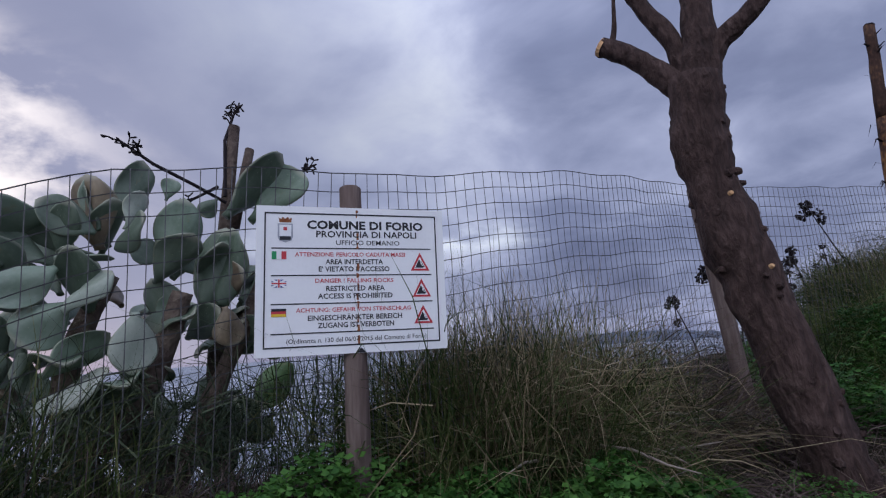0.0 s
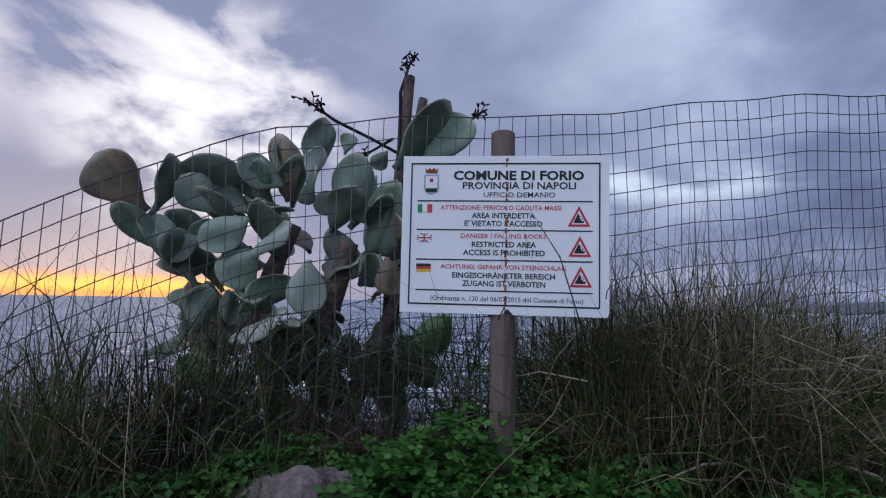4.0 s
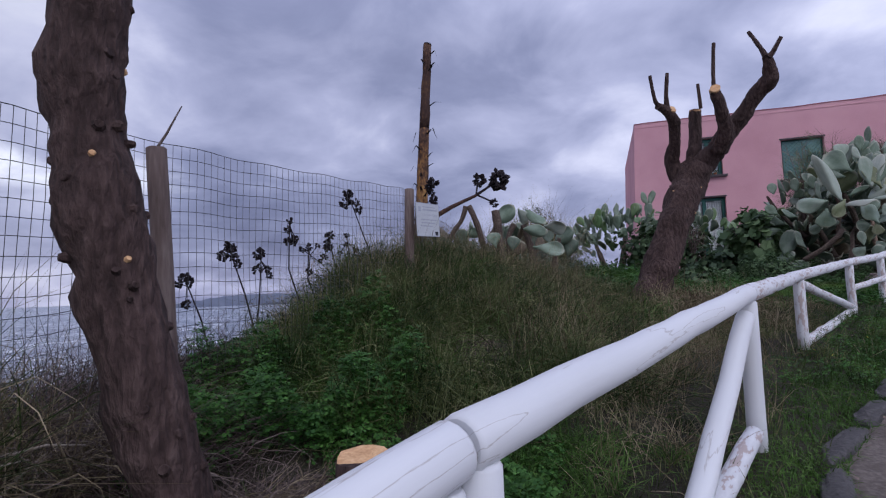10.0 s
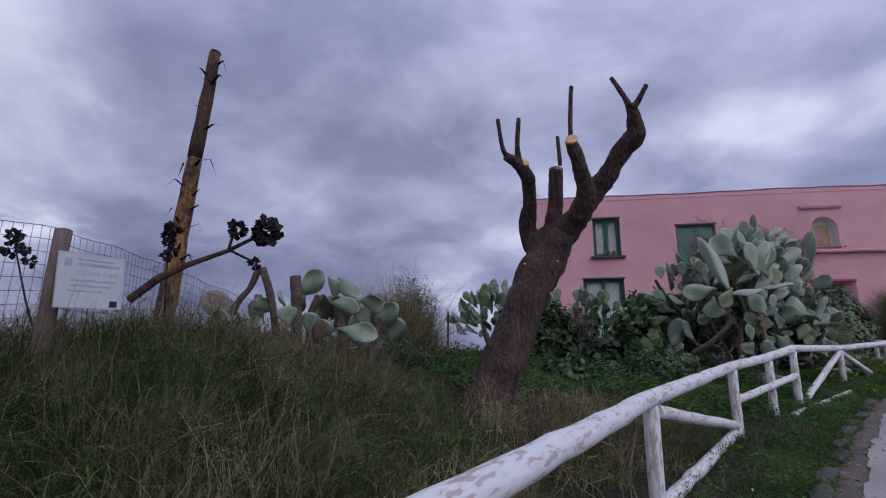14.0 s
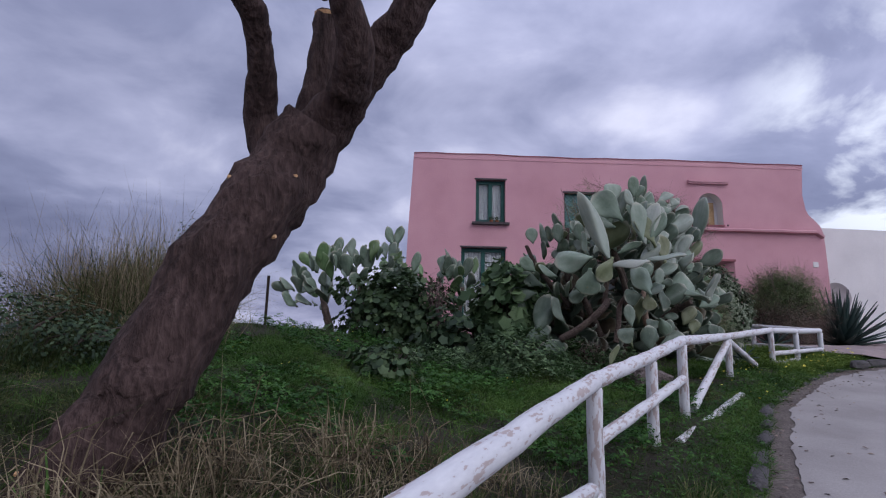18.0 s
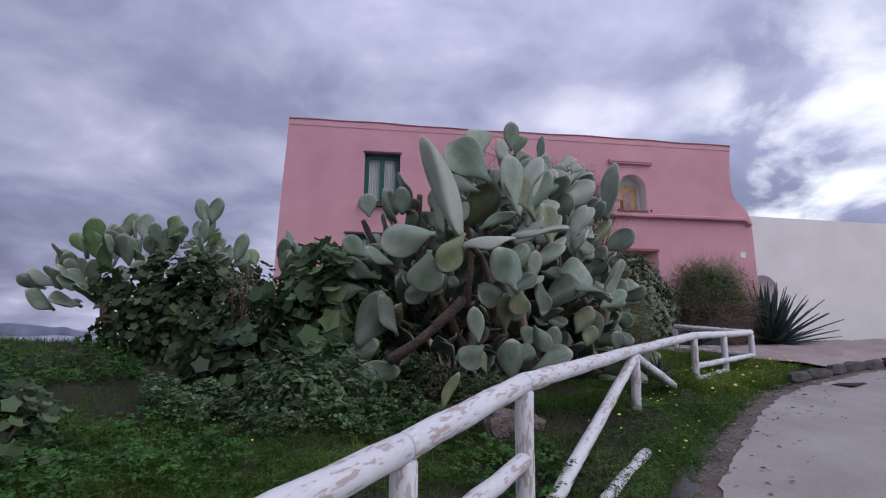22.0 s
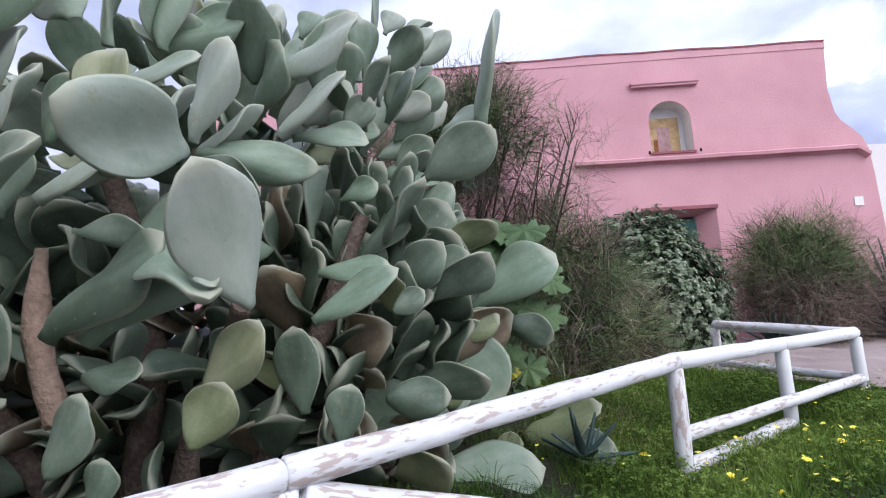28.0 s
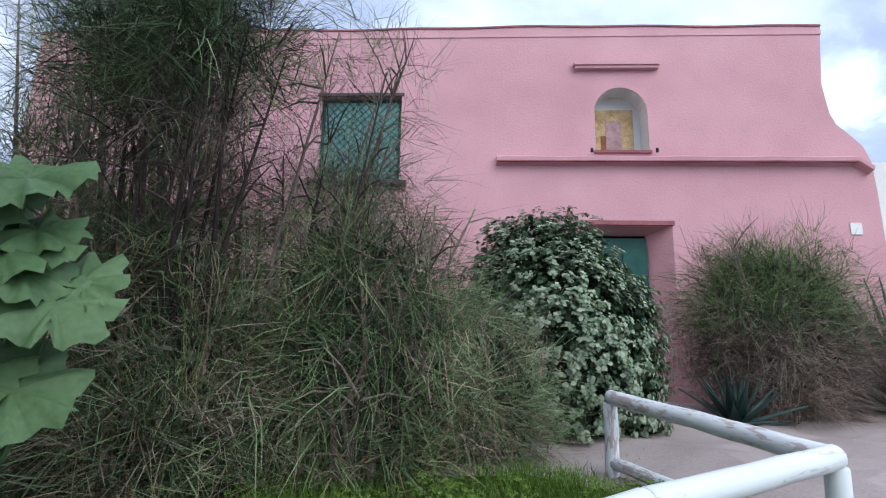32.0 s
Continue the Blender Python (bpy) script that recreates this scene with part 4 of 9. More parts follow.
P = TOPS
log("brace", (P[2][0] - 0.04, P[2][1] - 0.1, P[2][2] - 0.14), along(P[2], P[1], 0.62, 0.05), 0.055, 201, paint="fresh_paint")
log("ground_log", along(P[2], P[1], 0.03, 0.12), along(P[2], P[1], 0.9, 0.1), 0.055, 202)
log("brace", (P[3][0] + 0.07, P[3][1] + 0.12, P[3][2] - 0.1), along(P[3], P[4], 0.95, 0.16), 0.052, 203)
log("ground_log", along(P[3], P[4], 0.03, 0.05), along(P[3], P[4], 0.99, 0.08), 0.055, 204)
log("mid_rail", (P[4][0], P[4][1], (P[4][2] + gz(*P[4][:2])) / 2), (P[6][0], P[6][1], (P[6][2] + gz(*P[6][:2])) / 2), 0.05, 205)
log("brace", (P[7][0] - 0.03, P[7][1] - 0.05, P[7][2] - 0.08), along(P[7], P[6], 0.88, 0.06), 0.055, 206)
log("brace", (P[7][0] + 0.05, P[7][1] + 0.05, P[7][2] - 0.08), along(P[7], P[8], 0.55, 0.06), 0.055, 208)
log("mid_rail", (P[8][0], P[8][1], P[8][2] - 0.5), (P[10][0], P[10][1], P[10][2] - 0.47), 0.05, 209)
log("ground_log", (3.30, -13.92, gz(3.30, -13.92) - 0.01), (5.40, -11.62, gz(5.40, -11.62) - 0.01), 0.055, 212)
log("ground_log", along(P[8], P[9], 0.02, 0.06), along(P[8], P[9], 1.0, 0.06), 0.055, 210)
log("mid_rail", (P[10][0], P[10][1], P[10][2] - 0.47), (END[0], END[1], END[2] - 0.52), 0.05, 211)


# ---- trees ----
def limb(parent, name, pts, radii, mat, seed, sides=14, knots=0, label=""):
    """A knotty tapering limb through the points, finely divided and roughened."""
    pts = [Vector(p) for p in pts]
    fine, rad = [], []
    n = 7
    for i in range(len(pts) - 1):
        p0, p1, p2, p3 = pts[max(i - 1, 0)], pts[i], pts[i + 1], pts[min(i + 2, len(pts) - 1)]
        for k in range(n):
            t = k / n
            q = 0.5 * ((2 * p1) + (p2 - p0) * t + (2 * p0 - 5 * p1 + 4 * p2 - p3) * t * t + (3 * p1 - p0 - 3 * p2 + p3) * t ** 3)
            fine.append(q)
            rad.append(radii[i] + (radii[i + 1] - radii[i]) * t)
    fine.append(pts[-1])
    rad.append(radii[-1])
    rr = random.Random(seed)
    g = Geo()
    g.tube(fine, rad, sides, 0.0, seed)
    k = 0
    for i in range(len(fine)):
        lump = 1 + 0.025 * math.sin(i * 0.55 + seed) + 0.025 * rr.uniform(-1, 1)
        for s in range(sides):
            v = Vector(g.v[k])
            c = fine[i]
            nz = noise.noise(v * 4 + Vector((seed, 0, 0))) * 0.20 + noise.noise(v * 11) * 0.12 + noise.noise(v * 24) * 0.06
            g.v[k] = tuple(c + (v - c) * (lump + nz))
            k += 1
    return part(name, g, mat, parent, label, smooth=True)


def cut_face(parent, at, normal, r, seed=0):
    nrm = Vector(normal).normalized()
    g = Geo()
    rr = random.Random(seed)
    u = nrm.orthogonal().normalized()
    w = nrm.cross(u)
    c = Vector(at)
    ring = [c + (u * math.cos(a) + w * math.sin(a)) * r * rr.uniform(0.9, 1.1) for a in np.linspace(0, 2 * math.pi, 14, endpoint=False)]
    g.add([c + nrm * 0.008] + ring + [p - nrm * 0.03 for p in ring], [(0, i + 1, (i + 1) % 14 + 1) for i in range(14)] + [(i + 1, i + 15, (i + 1) % 14 + 15, (i + 1) % 14 + 1) for i in range(14)])
    return part("cut_face", g, M["cut"], parent, "fresh pale saw cut")


def knots(parent, line, radii, n, seed):
    rr = random.Random(seed)
    for i in range(n):
        t = rr.uniform(0.05, 0.95) * (len(line) - 1)
        k = int(t)
        p = Vector(line[k]).lerp(Vector(line[k + 1]), t - k)
        r = radii[k] + (radii[k + 1] - radii[k]) * (t - k)
        a = rr.uniform(0, 2 * math.pi)
        d = Vector((math.cos(a), math.sin(a), rr.uniform(-0.2, 0.4))).normalized()
        s = rr.uniform(0.010, 0.022)
        g = Geo()
        g.tube([p + d * r * 0.7, p + d * (r * 0.98), p + d * (r * 1.02 + s * 0.9)], [s * 1.8, s * 1.5, s], 7, 0.1, i)
        part("twig_scar", g, M["cut"] if s < 0.014 and rr.random() < 0.6 else M["bark"], parent)


tree = thing("pruned_tree", "leaning pruned tree with dark knotty bark and cut limbs", "tree", group="pruned trees")
T1 = [(-3.87, -23.21, -1.15), (-3.91, -23.29, -0.62), (-4.03, -23.40, 0.05), (-4.15, -23.48, 0.62), (-4.21, -23.51, 1.05), (-4.25, -23.53, 1.45), (-4.22, -23.51, 1.85)]
R1 = [0.225, 0.176, 0.163, 0.186, 0.167, 0.164, 0.178]
limb(tree, "trunk", T1, R1, M["bark"], 1, 18)
knots(tree, T1, R1, 70, 3)
for pts, rad, cut in (([(-4.24, -23.51, 1.75), (-4.39, -23.58, 1.93), (-4.56, -23.69, 2.16), (-4.73, -23.80, 2.30)], [0.11, 0.085, 0.075, 0.07], True),
                      ([(-4.67, -23.76, 2.29), (-4.64, -23.73, 2.42), (-4.61, -23.72, 2.75)], [0.025, 0.018, 0.012], False),
                      ([(-4.25, -23.51, 1.85), (-4.32, -23.55, 2.19), (-4.45, -23.62, 2.50), (-4.54, -23.68, 2.75)], [0.09, 0.07, 0.06, 0.05], True),
                      ([(-4.21, -23.50, 1.80), (-4.17, -23.48, 2.15), (-4.13, -23.46, 2.60), (-4.11, -23.43, 2.90)], [0.14, 0.12, 0.10, 0.09], True),
                      ([(-4.17, -23.48, 1.85), (-4.07, -23.43, 2.06), (-3.87, -23.35, 2.22), (-3.59, -23.23, 2.50)], [0.10, 0.075, 0.06, 0.05], True)):
    limb(tree, "limb", pts, rad, M["bark"], len(pts) + int(100 * rad[0]), 10)
    if cut:
        d = Vector(pts[-1]) - Vector(pts[-2])
        cut_face(tree, Vector(pts[-1]) + d.normalized() * 0.005, d, rad[-1] * 0.98)

tree2 = thing("pruned_tree", "slanting pollarded tree, thick dark trunk forking into sawn-off limbs", "tree", group="pruned trees")
T2 = [(-1.44, -16.25, -0.60), (-1.20, -16.15, 0.05), (-1.00, -16.04, 0.52), (-0.73, -15.91, 1.18), (-0.50, -15.73, 1.74), (-0.32, -15.59, 2.12), (-0.13, -15.65, 2.42)]
R2 = [0.31, 0.285, 0.27, 0.265, 0.278, 0.283, 0.21]
limb(tree2, "trunk", T2, R2, M["bark"], 5, 20)
knots(tree2, T2, R2, 44, 9)
for pts, rad, cut in (([(-0.45, -15.51, 2.12), (-0.59, -15.53, 2.48), (-0.55, -15.73, 2.82), (-0.57, -15.94, 3.12), (-0.71, -16.11, 3.27), (-0.85, -16.25, 3.32)], [0.17, 0.13, 0.095, 0.09, 0.075, 0.055], False),
                      ([(-0.79, -16.19, 3.28), (-0.89, -16.29, 3.42), (-0.95, -16.33, 3.83)], [0.045, 0.035, 0.026], False),
                      ([(-0.65, -16.04, 3.22), (-0.70, -16.17, 3.45), (-0.67, -16.25, 3.87)], [0.05, 0.036, 0.026], False),
                      ([(-0.25, -15.51, 2.37), (-0.18, -15.49, 2.92), (-0.15, -15.49, 3.41)], [0.13, 0.11, 0.095], True),
                      ([(-0.11, -15.79, 3.34), (-0.13, -15.78, 3.78)], [0.03, 0.022], False),
                      ([(-0.29, -15.57, 2.10), (-0.07, -15.61, 2.42), (0.13, -15.75, 2.64), (0.33, -15.81, 2.93), (0.49, -15.91, 3.10), (0.67, -16.04, 3.38), (0.83, -16.21, 3.55), (0.81, -16.31, 3.72), (0.76, -16.37, 3.90)], [0.20, 0.19, 0.17, 0.15, 0.14, 0.13, 0.12, 0.10, 0.06], False),
                      ([(0.75, -16.39, 3.85), (0.68, -16.36, 4.05), (0.57, -16.27, 4.35)], [0.045, 0.035, 0.028], False),
                      ([(0.78, -16.39, 3.83), (0.86, -16.41, 3.93), (0.96, -16.45, 4.11)], [0.045, 0.035, 0.028], False),
                      ([(0.11, -15.84, 2.55), (0.18, -16.05, 2.80), (0.09, -16.27, 3.15), (-0.01, -16.37, 3.44)], [0.15, 0.13, 0.095, 0.08], True),
                      ([(-0.01, -16.36, 3.43), (0.00, -16.38, 3.80), (0.03, -16.39, 4.20)], [0.034, 0.03, 0.026], False)):
    limb(tree2, "limb", pts, rad, M["bark"], 3 + int(100 * rad[0]), 12)
    if cut:
        d = Vector(pts[-1]) - Vector(pts[-2])
        cut_face(tree2, Vector(pts[-1]) + d.normalized() * 0.005 + Vector((0, -0.01, 0)), d + Vector((0, -0.12, 0)), rad[-1] * 1.0)
cut_face(tree2, (-0.61, -16.09, 3.30), (0.35, -0.75, 0.55), 0.075, 3)
cut_face(tree2, (-0.01, -16.45, 3.43), (-0.1, -0.9, 0.4), 0.078, 4)

# stump between the trees
stump = thing("tree_stump", "low freshly sawn tree stump in the grass", "stump", at=(-3.15, -22.82, 0))
zt = -0.535
g = Geo()
z0 = gz(-3.15, -22.82) - 0.1
g.tube([(0, 0, z0), (0, 0, (z0 + zt) / 2), (0, 0, zt)], [0.2, 0.155, 0.14], 16, 0.06, 2)
part("bark_body", g, M["bark"], stump, smooth=True)
cut_face(stump, (0, 0, zt + 0.008), (0.10, -0.16, 1), 0.138, 6)


# ---- wire fence on wooden posts ----
fence = thing("wire_fence", "slack galvanised wire mesh fence on round wooden posts", "fence")
FLINE = [(-4.4, -29.9, -0.1), (-4.7, -28.5, 0.1), (-4.82, -27.75, 0.50), (-4.87, -27.4, 0.70), (-4.93, -26.8, 0.95), (-4.96, -26.2, 1.05), (-4.90, -25.65, 1.08), (-4.84, -24.3, 1.28), (-4.97, -22.6, 1.46),
         (-4.72, -21.3, 1.50), (-4.45, -20.3, 1.56), (-4.24, -19.4, 1.63), (-4.45, -17.9, 1.62), (-4.6, -16.0, 1.5), (-4.7, -13.5, 1.4)]
seg = [0]
for a, b in zip(FLINE, FLINE[1:]):
    seg.append(seg[-1] + math.dist(a[:2], b[:2]))


def fence_at(s):
    return [float(np.interp(s, seg, [p[k] for p in FLINE])) for k in range(3)]


ncell = int(seg[-1] / 0.065)
HF, NW = 1.9, 17
gv, gh = Geo(), Geo()
for i in range(ncell + 1):
    s = seg[-1] * i / ncell
    x, y, z = fence_at(s)
    wob = 0.02 * math.sin(s * 2.3) + 0.012 * math.sin(s * 5.1)
    pts = [(x + wob * (k / 4) + 0.012 * math.sin(s * 7 + k), y + 0.01 * math.sin(s * 3 + k * 2), z - HF * (1 - k / 4) + 0.008 * math.sin(s * 9)) for k in range(5)]
    gv.tube(pts, [0.0023] * 5, 3, cap=False)
zs = [0, 0.10, 0.20, 0.30, 0.40, 0.50, 0.60, 0.70, 0.81, 0.92, 1.03, 1.14, 1.25, 1.36, 1.47, 1.6, 1.72]
for k in range(NW):
    pts = []
    for i in range(0, ncell + 1, 2):
        s = seg[-1] * i / ncell
        x, y, z = fence_at(s)
        wob = 0.02 * math.sin(s * 2.3) + 0.012 * math.sin(s * 5.1)
        f = 1 - zs[k] / HF
        pts.append((x + wob * f, y, z - zs[k] + 0.008 * math.sin(s * 9)))
    gh.tube(pts, [0.0032 if k == 0 else 0.0026] * len(pts), 3, cap=False)
gv.add(gh.v, gh.f)
part("wire_mesh", gv, M["wire"], fence, kind="stuff")
g = Geo()
g.tube([(-4.93, -22.5, 1.36), (-4.86, -22.46, 1.5), (-4.78, -22.4, 1.72)], [0.012, 0.009, 0.004], 6, 0.1, 4)
part("dead_twig", g, M["twigs"], fence)


def wooden_post(parent, name, x, y, top, r, seed, lean=(0, 0)):
    z0 = gz(x, y) - 0.15
    g = Geo()
    n = 7
    g.tube([(x + lean[0] * (1 - i / n), y + lean[1] * (1 - i / n), z0 + (top - z0) * i / n) for i in range(n + 1)] + [(x, y, top + 0.006)],
           [r * (1.04 - 0.05 * i / n) for i in range(n + 1)] + [r * 0.8], 14, 0.035, seed)
    return part(name, g, M["post_wood"], parent, smooth=True)


wooden_post(fence, "post", -4.87, -22.53, 1.38, 0.066, 2, (0.17, 0.02))
wooden_post(fence, "post", -4.17, -19.38, 1.61, 0.06, 4, (-0.03, 0.0))
wooden_post(fence, "post", -4.62, -15.6, 1.6, 0.06, 5)
wooden_post(fence, "post", -4.68, -29.2, 0.5, 0.06, 6)

# ---- warning sign on its post ----
sign = thing("warning_sign", "white three-language warning sign on a weathered round wooden post", "sign", at=(-4.74, -25.86, 0))
SA = math.atan2(-25.45 + 26.285, -4.64 + 4.885)      # along the board
SW, SH = 0.872, 0.675
board = part("board", Geo().box(-SW / 2, SW / 2, 0, 0.006, -SH / 2, SH / 2), M["sign_white"], sign, "white rectangular metal board with black border",
             at=pose(0.0, 0.0, 0.492, 1.5, 0.6, math.degrees(SA)))
g = Geo()
zz = gz(-4.74, -25.86)
g.tube([(0, 0, zz - 0.15 + (0.95 - zz + 0.15) * i / 8) for i in range(9)] + [(0, 0, 0.957)], [0.056 - 0.0004 * i for i in range(9)] + [0.045], 16, 0.03, 8)
part("post", g, M["post_wood"], sign, smooth=True, at=pose(-0.062 * math.sin(SA) * 1.0, 0.062 * math.cos(SA), 0, 0, -0.6, 0))


def text(parent, words, u0, u1, v, cap, mat, bold=0.0, lift=0.0015, size=None, shift=0.0):
    """Lettering on the board: u across and v down, 0 to 1; set to the given width and capital height."""
    cu = bpy.data.curves.new("lettering", "FONT")
    cu.body, cu.size, cu.offset, cu.resolution_u = words, 1.0, bold, 2
    tmp = bpy.data.objects.new("lettering", cu)
    me = bpy.data.meshes.new_from_object(tmp)
    bpy.data.objects.remove(tmp)
    co = np.empty(len(me.vertices) * 3, np.float32)
    me.vertices.foreach_get("co", co)
    co = co.reshape(-1, 3)
    lo, hi = co.min(0), co.max(0)
    x = (co[:, 0] - lo[0]) / (hi[0] - lo[0]) * (u1 - u0) + u0
    z = co[:, 1] / 0.70 * cap
    w_, h_ = size or (SW, SH)
    co2 = np.stack([(x - 0.5) * w_ + shift, np.full(len(x), -lift), (0.5 - v) * h_ + z * h_ - cap * h_ / 2], 1)
    me.vertices.foreach_set("co", co2.astype(np.float32).ravel())
    me.materials.clear()
    me.materials.append(mat)
    me.update()
    return part("lettering", me, None, parent)


def plate(parent, name, u0, u1, v0, v1, mat, lift=0.0015, label=""):
    return part(name, Geo().box((u0 - 0.5) * SW, (u1 - 0.5) * SW, -lift, 0.001, (0.5 - v1) * SH, (0.5 - v0) * SH), mat, parent, label)


def cu(x):
    return (x - 47) / 905


def cv(y):
    return (y - 35) / 680


for u0, u1, v0, v1 in ((0.040, 0.958, 0.045, 0.055), (0.040, 0.958, 0.938, 0.948), (0.040, 0.047, 0.055, 0.938), (0.951, 0.958, 0.055, 0.938)):
    plate(board, "border_line", u0, u1, v0, v1, M["sign_black"])
for y in (232, 357, 486, 617):
    plate(board, "divider_line", cu(115), cu(882), cv(y) - 0.004, cv(y) + 0.004, M["sign_black"])
for words, x0, x1, y, cap, mat, bold in (
        ("COMUNE DI FORIO", 275, 845, 120, 0.056, "sign_black", 0.035), ("PROVINCIA DI NAPOLI", 317, 810, 164, 0.044, "sign_black", 0.018),
        ("UFFICIO DEMANIO", 410, 722, 204, 0.033, "sign_black", 0.006), ("ATTENZIONE: PERICOLO CADUTA MASSI", 220, 748, 260, 0.028, "sign_red", 0.012),
        ("AREA INTERDETTA", 360, 636, 294, 0.034, "sign_black", 0.02), ("E' VIETATO L'ACCESSO", 328, 668, 328, 0.034, "sign_black", 0.02),
        ("DANGER ! FALLING ROCKS", 312, 686, 382, 0.028, "sign_red", 0.012), ("RESTRICTED AREA", 362, 642, 418, 0.034, "sign_black", 0.02),
        ("ACCESS IS PROHIBITED", 324, 680, 453, 0.034, "sign_black", 0.02), ("ACHTUNG: GEFAHR VON STEINSCHLAG", 225, 770, 515, 0.028, "sign_red", 0.012),
        ("EINGESCHR\u00c4NKTER BEREICH", 278, 724, 551, 0.034, "sign_black", 0.02), ("ZUGANG IST VERBOTEN", 323, 683, 585, 0.034, "sign_black", 0.02),
        ("(Ordinanza n. 130 del 06/07/2015 del Comune di Forio)", 183, 843, 650, 0.030, "sign_black", 0.004)):
    text(board, words, cu(x0), cu(x1), cv(y), cap, M[mat], bold)
# flags
for k, y0 in enumerate((247, 375, 505)):
    f = plate(board, "flag", cu(117), cu(182), cv(y0), cv(y0 + 36), (M["sign_white"], M["sign_blue"], M["sign_red"])[k], 0.0013)
    if k == 0:
        plate(f, "stripe", cu(117), cu(138), cv(y0), cv(y0 + 36), M["sign_green"], 0.002)
        plate(f, "stripe", cu(160), cu(182), cv(y0), cv(y0 + 36), M["sign_red"], 0.002)
    elif k == 1:
        for s in (1, -1):
            g = Geo()
            a, b = (cu(117), cv(y0 + (0 if s > 0 else 36))), (cu(182), cv(y0 + (36 if s > 0 else 0)))
            w = 0.008
            g.add([((p[0] - 0.5) * SW, -0.0018, (0.5 - p[1] + o) * SH) for p in (a, b) for o in (-w, w)], [(0, 2, 3, 1)])
            part("diagonal", g, M["sign_white"], f)
        plate(f, "cross", cu(117), cu(182), cv(y0 + 12), cv(y0 + 24), M["sign_white"], 0.0021)
        plate(f, "cross", cu(143), cu(156), cv(y0), cv(y0 + 36), M["sign_white"], 0.0022)
        plate(f, "cross", cu(117), cu(182), cv(y0 + 15), cv(y0 + 21), M["sign_red"], 0.0025)
        plate(f, "cross", cu(146), cu(153), cv(y0), cv(y0 + 36), M["sign_red"], 0.0026)
    else:
        plate(f, "stripe", cu(117), cu(182), cv(y0), cv(y0 + 12), M["sign_black"], 0.002)
        plate(f, "stripe", cu(117), cu(182), cv(y0 + 24), cv(y0 + 36), M["sign_gold"], 0.002)
# hazard triangles: red frame, white field, dark slope with falling stones
for xc, y0 in ((824, 250), (828, 377), (832, 504)):
    def tri_at(s, lift, mat, name, parent):
        c = y0 + 60
        pts = [(xc, c + (y0 - c) * s), (xc + 48 * s, c + (y0 + 88 - c) * s), (xc - 48 * s, c + (y0 + 88 - c) * s)]
        g = Geo().add([((cu(x) - 0.5) * SW, -lift, (0.5 - cv(y)) * SH) for x, y in pts], [(0, 2, 1)])
        return part(name, g, mat, parent)
    t0 = tri_at(1.0, 0.0015, M["sign_red"], "hazard_triangle", board)
    tri_at(0.66, 0.002, M["sign_white"], "field", t0)
    g = Geo()
    g.add([((cu(x) - 0.5) * SW, -0.0025, (0.5 - cv(y)) * SH) for x, y in ((xc - 26, y0 + 74), (xc - 4, y0 + 32), (xc + 1, y0 + 40), (xc + 4, y0 + 56), (xc + 14, y0 + 66), (xc + 18, y0 + 74))], [(0, 5, 4, 3, 2, 1)])
    part("slope", g, M["sign_black"], t0)
    for ox, oy, rr in ((12, 56, 4), (18, 67, 5), (7, 46, 3)):
        g = Geo()
        g.add([((cu(xc + ox + rr * math.cos(a)) - 0.5) * SW, -0.0026, (0.5 - cv(y0 + oy + rr * math.sin(a))) * SH) for a in np.linspace(0, 2 * math.pi, 6, endpoint=False)], [(0, 1, 2, 3, 4, 5)])
        part("falling_stone", g, M["sign_black"], t0)
# coat of arms as plain shapes
crest = part("crest", Geo().add([((cu(x) - 0.5) * SW, -0.0015, (0.5 - cv(y)) * SH) for x, y in
             ((142, 118), (210, 118), (211, 180), (204, 196), (176, 206), (149, 196), (142, 180))], [(6, 5, 4, 3, 2, 1, 0)]), M["sign_grey"], board)
part("crown", Geo().add([((cu(x) - 0.5) * SW, -0.0016, (0.5 - cv(y)) * SH) for x, y in
     ((150, 112), (202, 112), (206, 88), (194, 98), (188, 86), (176, 96), (164, 86), (158, 98), (146, 88))], [(8, 7, 6, 5, 4, 3, 2, 1, 0)]), M["rust"], crest)
plate(crest, "emblem", cu(150), cu(203), cv(124), cv(176), M["sign_white"], 0.002)
plate(crest, "bloom", cu(168), cu(184), cv(134), cv(150), M["sign_red"], 0.0025)
plate(crest, "mound", cu(152), cu(201), cv(178), cv(194), M["sign_black"], 0.0025)
# rivets with rust runs down the middle
rr = random.Random(4)
for y in (52, 228, 360, 485, 612):
    g = Geo()
    x = cu(512)
    g.tube([((x - 0.5) * SW, -0.001, (0.5 - cv(y)) * SH), ((x - 0.5) * SW, -0.005, (0.5 - cv(y)) * SH)], [0.007, 0.005], 8)
    part("rivet", g, M["rust"], board)
for i in range(13):
    y0 = 60 + i * 48
    w = rr.uniform(0.0025, 0.006)
    x = cu(512) + rr.uniform(-0.003, 0.003)
    plate(board, "rust_streak", x - w, x + w, cv(y0), cv(y0 + rr.uniform(14, 40)), M["rust"], 0.0012)
g = Geo().add([((cu(x) - 0.5) * SW, -0.0015, (0.5 - cv(y)) * SH) for x, y in ((500, 714), (522, 690), (546, 714))], [(0, 2, 1)])
part("notch", g, M["sign_black"], board)

